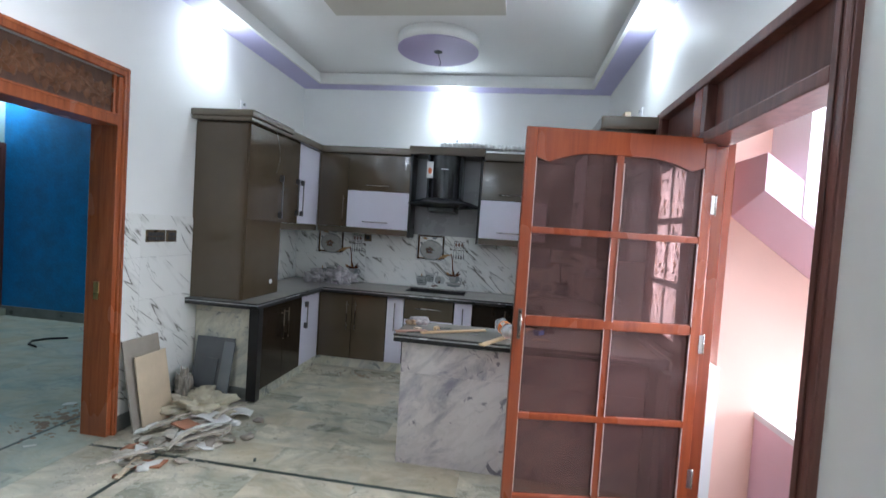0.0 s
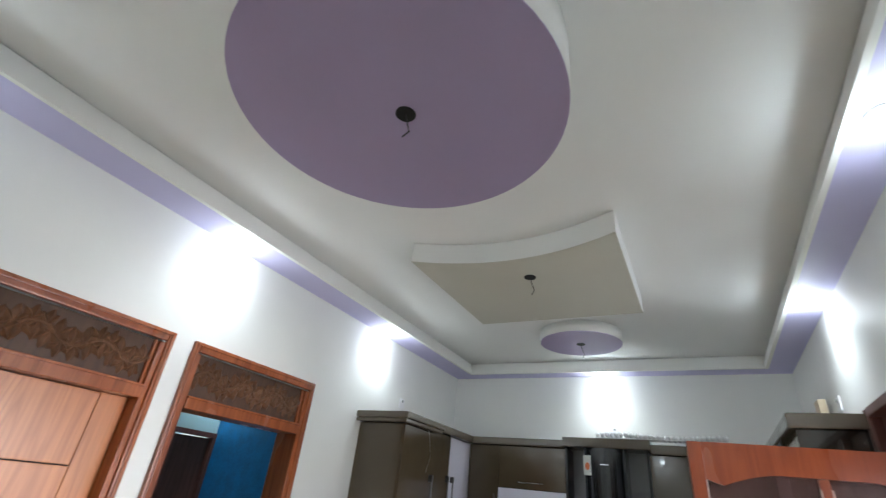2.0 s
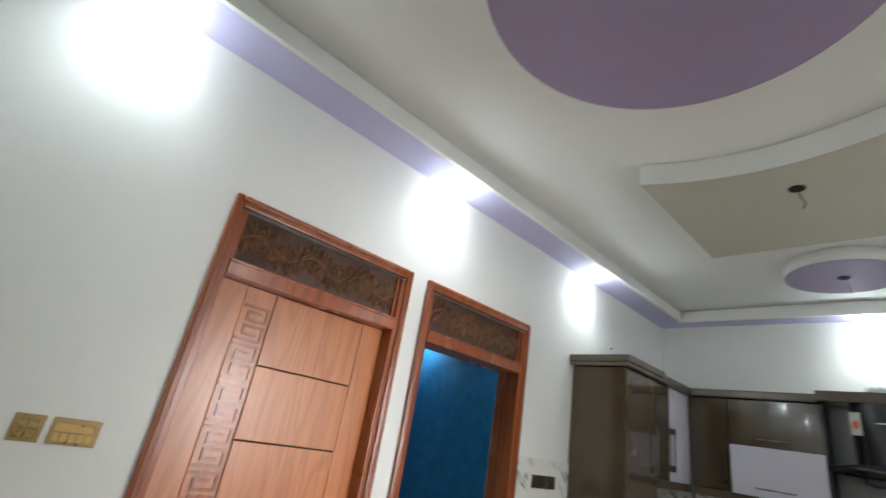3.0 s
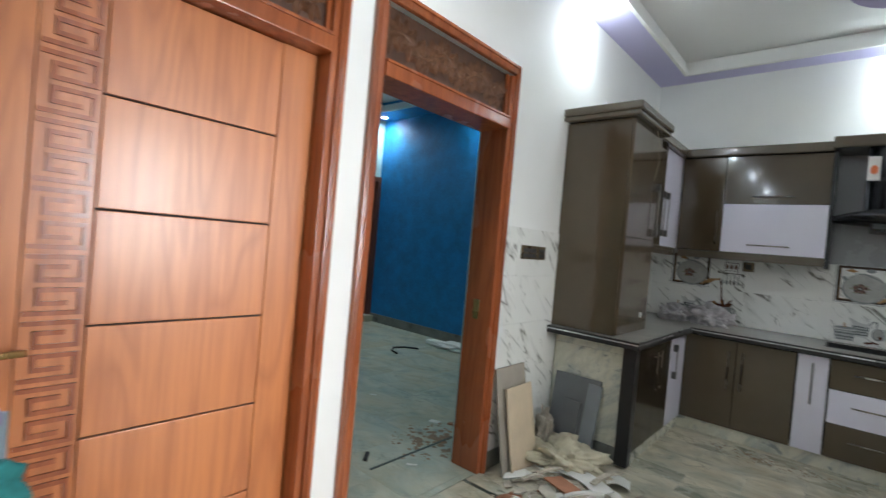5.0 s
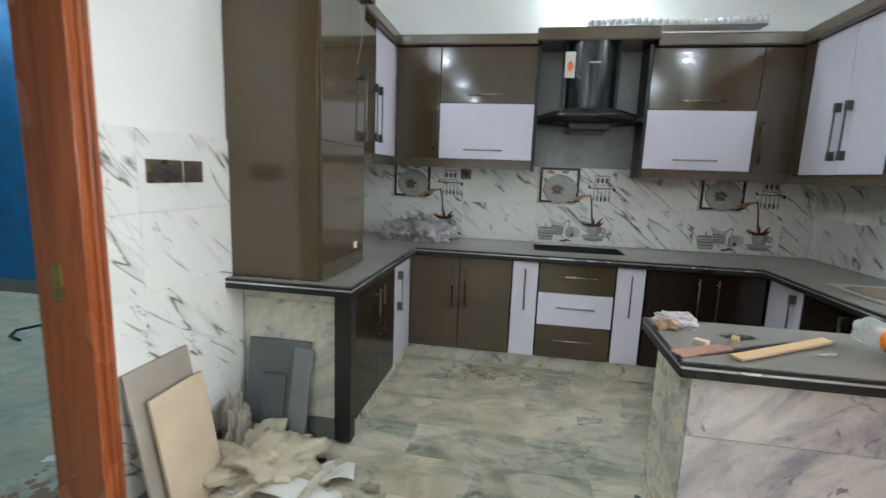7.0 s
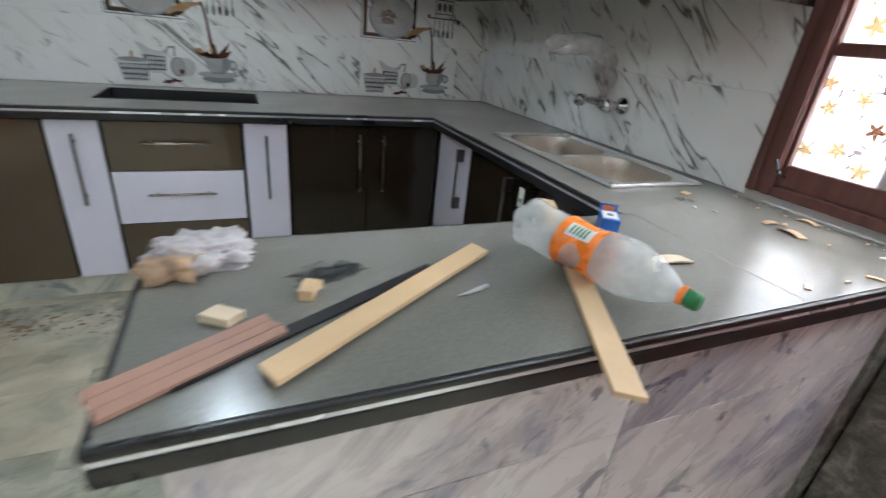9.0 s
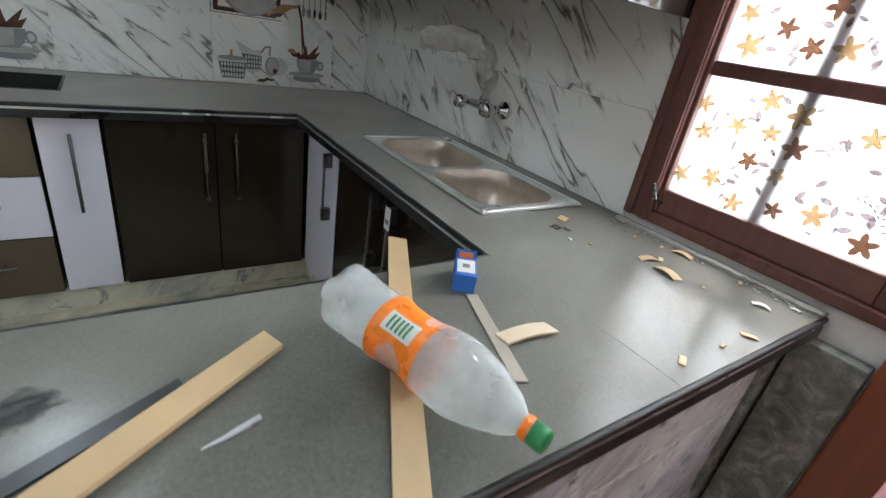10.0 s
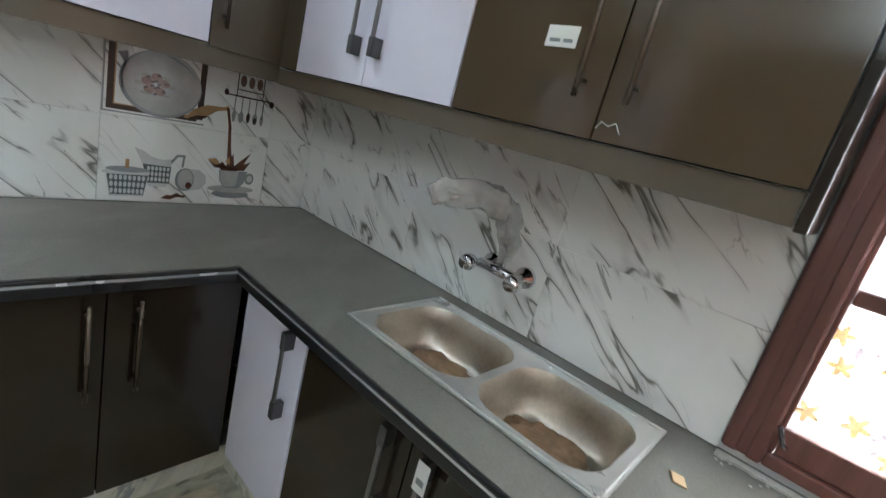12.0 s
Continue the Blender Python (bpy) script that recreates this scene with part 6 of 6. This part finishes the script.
def mortar_seam():
    """A ragged bead of mortar where the worktop meets the window frame."""
    n = 46
    pts = [(1.174, 3.09 + 0.555 * k / n) for k in range(n + 1)]
    pts += [(1.15 + 0.012 * noise.noise(Vector((k * 0.7, 3.3, 0))) + 0.006 * noise.noise(Vector((k * 1.9, 1.3, 0))), 3.09 + 0.555 * k / n) for k in range(n, -1, -1)]
    bm = prism(pts, TOP + 0.0003, TOP + 0.007, lambda u, v, w: (u, v, w))
    structure("mortar_seam", bm, MORTAR, "ragged pale mortar seam below the window")
    for k in range(40):
        x, y = 1.13 + rnd.gauss(0, 0.018), rnd.uniform(3.1, 3.64)
        if x > 1.15:
            continue
        strip("mortar_crumb", "small pale mortar crumb on the worktop", "crumb", (x, y), (x + rnd.uniform(0.003, 0.009), y + 0.004), 0.005, TOP + 0.0006, 0.003, MORTAR, "mortar crumbs", 0, k)


mortar_seam()


def carton():
    t = thing("carton", "small open blue carton with orange flap and white label", "carton", pose(0.455, 3.462, TOP + 0.001, 0, 0, 55) @ Matrix.Scale(0.85, 4))
    part("body", box(-0.042, 0.042, -0.024, 0.024, 0, 0.042, 0.001), BOX_BLUE, t)
    part("label", box(-0.03, 0.03, -0.02, 0.02, 0.0422, 0.0432), PAPER, t, "white printed label")
    part("label_mark", box(-0.008, 0.01, -0.008, 0.008, 0.0434, 0.044), GREY_INK, t, "grey mark")
    part("flap", box(0.042, 0.044, -0.024, 0.024, 0.01, 0.065, m=pose(0, 0, 0, 0, 8, 0)), BOX_BLUE, t, "raised blue flap")
    part("flap_print", box(0.0405, 0.0418, -0.016, 0.016, 0.042, 0.06, m=pose(0, 0, 0, 0, 8, 0)), BOX_ORANGE, t, "orange print")


carton()
tagged(blob("crumpled_bag", (-0.4, 3.46, TOP), (0.078, 0.05, 0.034), BAG_MILKY, 3, 0.42, 5, 2.0), "crumpled white plastic bag on the peninsula's corner", "bag")
tagged(blob("rag", (-0.432, 3.425, TOP), (0.042, 0.032, 0.022), RAG, 8, 0.7), "small brown stained rag beside the white bag", "rag")
tagged(blob("plastic_bag", (-1.7, 5.3, TOP), (0.16, 0.12, 0.11), BAG_MILKY, 12, 0.6, 5, 2.2), "crumpled clear carrier bag on the worktop corner", "bag", "clear bags")
tagged(blob("plastic_bag", (-1.98, 5.3, TOP), (0.13, 0.12, 0.085), BAG_MILKY, 19, 0.6, 5, 2.2), "crumpled clear carrier bag on the worktop corner", "bag", "clear bags")


def dark_film():
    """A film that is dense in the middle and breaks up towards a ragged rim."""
    m, n, l, b = shader("dark_film")
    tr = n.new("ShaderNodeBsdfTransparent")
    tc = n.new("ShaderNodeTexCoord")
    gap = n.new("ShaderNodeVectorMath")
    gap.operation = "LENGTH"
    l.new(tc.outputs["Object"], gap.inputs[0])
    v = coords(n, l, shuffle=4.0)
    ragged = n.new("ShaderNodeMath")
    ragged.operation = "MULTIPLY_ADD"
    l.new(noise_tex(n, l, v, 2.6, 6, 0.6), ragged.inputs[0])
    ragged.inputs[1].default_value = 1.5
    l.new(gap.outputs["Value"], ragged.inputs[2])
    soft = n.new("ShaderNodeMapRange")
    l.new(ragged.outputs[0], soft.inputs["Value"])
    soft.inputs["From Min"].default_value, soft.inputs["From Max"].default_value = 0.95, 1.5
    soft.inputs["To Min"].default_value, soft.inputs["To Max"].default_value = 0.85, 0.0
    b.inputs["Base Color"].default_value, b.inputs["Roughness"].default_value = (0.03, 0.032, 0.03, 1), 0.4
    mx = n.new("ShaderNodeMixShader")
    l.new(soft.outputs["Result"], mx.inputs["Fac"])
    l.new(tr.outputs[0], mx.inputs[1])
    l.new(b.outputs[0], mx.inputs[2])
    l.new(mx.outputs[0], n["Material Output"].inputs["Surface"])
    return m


DARK_FILM = dark_film()
# first blotch is a soot stain; the last lies under the bag and rag
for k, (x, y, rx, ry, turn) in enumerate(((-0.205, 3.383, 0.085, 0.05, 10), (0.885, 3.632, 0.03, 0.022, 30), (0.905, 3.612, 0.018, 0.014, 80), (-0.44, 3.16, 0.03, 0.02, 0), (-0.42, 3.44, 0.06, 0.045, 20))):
    ob = obj("soot_stain", prism(disc(0, 0, 1, 1, 24), 0, 0.4, lambda u, v, w: (u, v, w * 0.001)), DARK_FILM)
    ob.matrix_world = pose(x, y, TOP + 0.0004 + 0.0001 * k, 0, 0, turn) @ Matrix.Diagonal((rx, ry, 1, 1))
    tagged(ob, "dull dark blotch on the worktop", "stain", "soot stains", kind="stuff")


def egg_tray():
    t = thing("plastic_tray", "clear bumpy plastic packing tray lying on the wall cabinets", "packing tray")
    bm = bmesh.new()
    for i in range(26):
        for j in range(3):
            m = pose(-0.6 + 0.045 * i, 5.262 + 0.05 * j, 2.495 + 0.01 * math.sin(i * 0.3))
            bmesh.ops.create_uvsphere(bm, u_segments=8, v_segments=6, radius=0.024, matrix=m)
    tagged(part("bump_sheet", bm, EGG, t, smooth=True), kind="stuff")
    part("sheet", box(-0.63, 0.55, 5.245, 5.4, 2.467, 2.473, 0.001), EGG, t)


egg_tray()
t = thing("wood_offcut", "pale wood offcut leaning on the wall above the cabinets", "wood offcut")
part("board", box(1.12, 1.17, 4.42, 4.56, 2.432, 2.68, 0.003), PLY, t)

# ---- debris by the doorway ----


def leaning(name, label, category, m, w, h, th, material, group):
    ob = obj(name, box(-w / 2, w / 2, 0, th, 0, h, 0.002), material)
    ob.matrix_world = m
    return tagged(ob, label, category, group)


leaning("tile_board", "beige tile leaning on the tiled wall", "tile", pose(-2.255, 3.16, 0.004, -10.5, 0, 90), 0.33, 0.64, 0.012, TILE_BACK, "leaning boards")
leaning("ply_board", "pale plywood board leaning on a tile", "board", pose(-2.222, 3.195, 0.004, -10.5, 0, 90), 0.29, 0.52, 0.012, PLY, "leaning boards")
leaning("grey_board", "grey laminate board leaning on the marble end panel", "board", pose(-2.175, 3.655, 0.004, -10, 0, 0), 0.34, 0.53, 0.014, GREY_PANEL, "leaning boards")
leaning("grey_board", "narrow grey laminate offcut leaning on a grey board", "board", pose(-2.19, 3.635, 0.004, -10, 2, 2), 0.12, 0.36, 0.012, GREY_PANEL, "leaning boards")
tagged(blob("cement_sack", (-2.1, 3.42, 0.0), (0.22, 0.18, 0.1), CREAM, 4, 0.75, 5, 2.1), "crumpled cream cement sack on the floor", "sack")
tagged(blob("paper_bag", (-2.29, 3.52, 0.0), (0.055, 0.07, 0.18), TILE_BACK, 14, 0.6, 5, 2.4), "brown crumpled paper bag standing behind the sack", "paper bag")
rnd = random.Random(21)


def shard(x, y, z, size, long, material, seed):
    """A flat broken piece with a ragged outline, lying a little askew."""
    r = random.Random(seed)
    n = r.randint(6, 9)
    pts = []
    for k in range(n):
        a = 2 * math.pi * (k + r.uniform(-0.3, 0.3)) / n
        q = size * r.uniform(0.65, 1.1)
        pts.append((q * long * math.cos(a), q * math.sin(a)))
    bm = prism(pts, 0, r.uniform(0.004, 0.012), lambda u, v, w: (u, v, w))
    sag = r.uniform(-2.0, 2.0)
    for v in bm.verts:
        v.co.z += sag * v.co.x * v.co.x
    m = pose(0, 0, 0, r.uniform(-14, 14), r.uniform(-14, 14), r.uniform(0, 360))
    bmesh.ops.transform(bm, matrix=m, verts=bm.verts)
    low = min(v.co.z for v in bm.verts)
    ob = obj("plaster_scrap", bm, material)
    ob.location = (x, y, z - low)
    return tagged(ob, "flat broken plaster or card scrap in a heap on the floor", "scrap", "heap of scraps")


for k in range(64):
    f = rnd.random() ** 0.6
    a = rnd.uniform(0, 6.28)
    x, y = -1.93 + 0.3 * f * math.cos(a), 3.02 + 0.42 * f * math.sin(a)
    if x < -2.28 or (x < -2.15 and y < 2.95):
        continue
    shard(x, y, 0.075 * (1 - f) * rnd.random() + 0.001, rnd.uniform(0.022, 0.06), rnd.uniform(1.0, 2.6), (HEAP, PLASTER, CARD, HEAP, CARD, TILE_BACK, HEAP, PAPER)[k % 8], 300 + k)
for k in range(9):
    x, y = rnd.gauss(-1.88, 0.12), rnd.gauss(3.0, 0.2)
    a, n = rnd.uniform(0.2, 1.6), rnd.uniform(0.12, 0.3)
    strip("plaster_scrap", "bent white plaster strip in a heap on the floor", "scrap", (x - n / 2 * math.cos(a), y - n / 2 * math.sin(a)), (x + n / 2 * math.cos(a), y + n / 2 * math.sin(a)), rnd.uniform(0.02, 0.04), 0.05 + 0.006 * k, rnd.uniform(0.006, 0.014), HEAP if k % 3 else PLASTER, "heap of scraps", rnd.uniform(0, 0.03), k)
for k in range(30):
    x, y = rnd.gauss(-1.9, 0.22), rnd.gauss(3.05, 0.26)
    if x < -2.25 or y > 3.6:
        continue
    s = rnd.uniform(0.015, 0.055)
    tagged(blob("rubble", (x, y, 0.0), (s, s * rnd.uniform(0.6, 1.2), s * rnd.uniform(0.3, 0.7)), (PLASTER, PLASTER, TILE_BACK, TERRACOTTA)[k % 4], k + 30, 0.6, 2), "small broken plaster lump on the floor", "rubble", "floor rubble")
strip("wood_lath", "long pale lath lying over the scraps", "lath", (-1.62, 3.12), (-2.05, 2.5), 0.035, 0.07, 0.01, HEAP, "heap of scraps")
strip("wood_lath", "short pale lath lying over the scraps", "lath", (-1.97, 2.72), (-1.9, 2.48), 0.028, 0.012, 0.008, PLY, "heap of scraps")
strip("tile_piece", "flat red-brown tile piece in the heap", "tile piece", (-1.98, 3.08), (-1.82, 3.02), 0.11, 0.09, 0.01, TERRACOTTA, "heap of scraps")
strip("tile_piece", "flat red-brown tile piece in the heap", "tile piece", (-1.92, 2.66), (-1.78, 2.7), 0.09, 0.004, 0.01, TERRACOTTA, "heap of scraps")
strip("card_piece", "flat grey-white card piece in the heap", "card", (-2.0, 3.3), (-1.72, 3.22), 0.13, 0.06, 0.006, PAPER, "heap of scraps", 0.02)
strip("card_piece", "flat grey-white card piece in the heap", "card", (-1.84, 3.42), (-1.68, 3.5), 0.12, 0.02, 0.006, PAPER, "heap of scraps", 0.03)
for k, (x, y) in enumerate(((0.27, 4.6), (0.33, 4.2), (-0.02, 4.62), (0.42, 4.3), (-1.3, 2.9), (0.1, 4.35))):
    a = k * 1.3
    strip("floor_chip", "small dark chip on the marble floor", "chip", (x - 0.02 * math.cos(a), y - 0.02 * math.sin(a)), (x + 0.02 * math.cos(a), y + 0.02 * math.sin(a)), 0.018, 0.001, 0.004, DARK_STRIP, "floor chips", 0, k)

def dust_field(name, label, x, y, rx, ry, count, biggest, material, seed):
    """Fine flat crumbs lying thickest in the middle of a patch of floor."""
    r0 = random.Random(seed)
    bm = bmesh.new()
    for k in range(count):
        f, a = r0.random() ** 0.75, r0.uniform(0, 6.28)
        u, v = x + rx * f * math.cos(a), y + ry * f * math.sin(a)
        if u < XL + 0.02 and abs(v - 2.42) > 0.45:
            continue
        r = r0.uniform(0.002, biggest) * (1.25 - f)
        prism(disc(u, v, r * r0.uniform(0.6, 1.7), r, 6, r0.uniform(0, 60)), 0.0007, 0.0012 + 0.000003 * k, lambda p, q, w: (p, q, w), bm)
    return tagged(obj(name, bm, material), label, "dust", kind="stuff")


dust_field("plaster_dust", "pale plaster dust and crumbs round the heap of scraps", -1.95, 3.0, 0.6, 0.75, 420, 0.013, HEAP, 61)
dust_field("plaster_dust", "tan dirt crumbs scattered on the floor by the doorway", -2.05, 2.75, 0.55, 0.7, 320, 0.011, CARD, 62)
dust_field("wood_dust", "rusty brown dirt on the floor below the cabinets", -1.2, 4.75, 0.7, 0.16, 200, 0.012, MUD, 63)
strip("dark_strip", "dark stone strip lying on the floor by the peninsula", "stone strip", (-0.455, 3.47), (-0.395, 3.635), 0.045, 0.001, 0.012, DARK_STRIP)
leaning("grey_board", "narrow blue-grey laminate board leaning on the marble end panel", "board", pose(-2.06, 3.648, 0.004, -10, 2, -2), 0.1, 0.5, 0.01, BLUE_GREY, "leaning boards")

# ---- blue room ----
t = thing("wall_box", "small white electrical box high on the blue wall", "electrical box", pose(-4.52, YB - 0.031, 2.71), group="white electrical boxes")
part("plate", cyl(0.05, 0.012, 20, pose(0, -0.006, 0, 90)), LAMP_RIM, t)
part("button", cyl(0.014, 0.01, 14, pose(0, -0.016, 0, 90)), GREY_INK, t, "grey button")
STICK, CRACK, MUDAT = ((-3.0, 2.57), (-2.93, 2.49)), ((-2.83, 3.3), (-2.83, 2.45)), (-2.86, 3.1)
t = thing("door_3", "dark brown door in a dark frame, slightly open", "door", kind="structure")
part("frame", wall_x(BX0 - 0.1, BX0 + 0.03, 4.77, 5.58, 2.34, ((4.84, 5.51, 0.1, 2.27),), 0.1), FRAME_DARK, t)
part("leaf", box(0, 0.66, -0.04, 0, 0.12, 2.26, 0.004, m=pose(BX0 - 0.04, 5.505, 0, 0, 0, -108)), FRAME_DARK, t)
part("threshold", box(BX0 - 0.1, BX0 + 0.12, 4.7, 5.555, 0, 0.095, 0.004), FLOOR_DUSTY, t, "dusty marble step")
structure("wall_beyond", box(BX0 - 1.3, BX0 - 1.2, 4.3, 5.8, 0, 2.6), PALE, "plain pale wall beyond the door")
o = obj("cable", tube([(-4.75, 4.45, 0.012), (-4.9, 4.5, 0.012), (-5.0, 4.62, 0.012), (-4.95, 4.76, 0.012), (-4.8, 4.86, 0.012)], 0.011, 8), RUBBER, smooth=True)
tagged(o, "short curved black cable on the dusty floor", "cable")
tagged(blob("dusty_sheet", (-4.6, 5.3, 0), (0.3, 0.14, 0.05), PAPER, 40, 0.6), "crumpled white sheet by the blue wall", "sheet")
strip("paper_scrap", "small white scrap on the dusty floor", "scrap", (-3.13, 3.29), (-3.06, 3.32), 0.05, 0.001, 0.004, PAPER, "scraps in the blue room")
strip("stick", "short dark stick on the dusty floor", "stick", STICK[0], STICK[1], 0.025, 0.001, 0.012, RUBBER)
strip("floor_crack", "dark dirty joint line across the dusty floor", "joint", CRACK[0], CRACK[1], 0.018, 0.001, 0.002, DARK_STRIP)
bm = bmesh.new()
for k in range(170):
    f, a = rnd.random() ** 0.8, rnd.uniform(0, 6.28)
    x, y = MUDAT[0] + 0.3 * f * math.cos(a), MUDAT[1] + 0.42 * f * math.sin(a)
    r = rnd.uniform(0.006, 0.03) * (1.3 - f)
    prism(disc(x, y, r * rnd.uniform(0.7, 1.4), r, 7, rnd.uniform(0, 50)), 0.0008, 0.0014 + 0.000004 * k, lambda u, v, w: (u, v, w), bm)
tagged(obj("dried_mud", bm, MUD), "scattered brown dried mud on the dusty floor", "mud", kind="stuff")
t = thing("switch_plate", "small dark switch plate on the pale wall", "switch plate")
part("plate", box(BX0, BX0 + 0.012, 4.5, 4.58, 1.3, 1.38, 0.002), SWITCH, t)
part("switch", box(BX0 + 0.012, BX0 + 0.016, 4.515, 4.565, 1.315, 1.365, 0.001), RUBBER, t)
strip("brick_scrap", "small red-brown scrap on the dusty floor", "scrap", (-3.0, 3.36), (-2.9, 3.4), 0.03, 0.001, 0.012, TERRACOTTA, "scraps in the blue room")
for k in range(14):
    x, y = rnd.uniform(-5.6, -2.7), rnd.uniform(2.4, 5.0)
    strip("paper_scrap", "small pale scrap on the dusty floor", "scrap", (x, y), (x + 0.05, y + rnd.uniform(-0.04, 0.04)), 0.02, 0.001, 0.003, PLASTER, "scraps in the blue room", 0, k)


def chair():
    t = thing("chair", "small tube chair with pink and blue woven plastic back", "chair", pose(-2.02, 0.55, 0, 0, 0, 12))
    part("leg", tube([(0.0, 0.2, 0.0), (0.0, 0.2, 0.45), (-0.02, 0.2, 0.95)], 0.016, 10), TUBE_GREY, t, "grey tube post", True)
    part("leg", tube([(0.0, -0.2, 0.0), (0.0, -0.2, 0.45), (-0.02, -0.2, 0.95)], 0.016, 10), TUBE_GREY, t, "grey tube post", True)
    for y in (0.2, -0.2):
        part("leg", tube([(-0.3, y, 0.0), (-0.3, y, 0.42)], 0.016, 10), TUBE_GREY, t, "grey tube leg", True)
    part("top_rail", tube([(-0.02, -0.2, 0.94), (-0.02, 0.2, 0.94)], 0.02, 10), CHAIR_MAUVE, t, "mauve plastic top rail", True)
    part("seat", box(-0.32, 0.01, -0.2, 0.2, 0.42, 0.45, 0.008), CHAIR_PINK, t, "pink woven seat")
    for k in range(5):
        z = 0.86 - 0.075 * k
        part("back_slat", box(-0.022, -0.012, -0.19, 0.19, z, z + 0.055, 0.002), CHAIR_PINK, t, "pink woven band")
    for y in (-0.12, -0.02, 0.08, 0.15):
        part("back_band", box(-0.012, -0.008, y, y + 0.03, 0.55, 0.93, 0.001), CHAIR_BLUE, t, "blue woven band")
    o = blob("cloth_knot", (0.0, 0.2, 0.74), (0.045, 0.045, 0.05), TEAL, 50, 0.5)
    o.parent = t
    o.location = (0.0, 0.2, 0.8)
    o["label"] = "teal cloth knotted round the post"


chair()

# ---- floors, slab by slab ----
floor_field("floor", XL, XR, 2.82, YB, 0.6, 0.3, FLOOR, "green and white marble slab floor, dusty", 3)
floor_field("floor_hall", XL, XR, YF, 2.79, 0.6, 0.6, FLOOR, "pale marble slab floor, dusty", 5)
structure("floor_border_side", box(-1.915, -1.887, YF, 2.789, -0.05, 0.0008), DARK_STRIP, "dark stone border strip in the floor")
structure("floor_border", box(XL, XR, 2.791, 2.819, -0.055, -0.0005), DARK_STRIP, "dark stone border strip in the floor")
floor_field("floor_room", BX0, XL - 0.002, BY0, YB - 0.03, 0.6, 0.6, FLOOR_DUSTY, "dusty green marble slab floor", 4)
structure("floor_outside", box(XR + 0.22, 3.6, -1.0, 6.1, -0.4, -0.35), PAVING, "dusty peach paving outside the side door")
structure("threshold", box(XR, XR + 0.24, 1.74, 2.97, -0.39, -0.004, 0.003), SKIRT, "grey marble threshold of the side door")
structure("foundation", box(BX0 - 0.2, XR + 0.22, YF - 0.2, YB + 0.2, -0.4, -0.056), JOINT, "house slab under the floors")
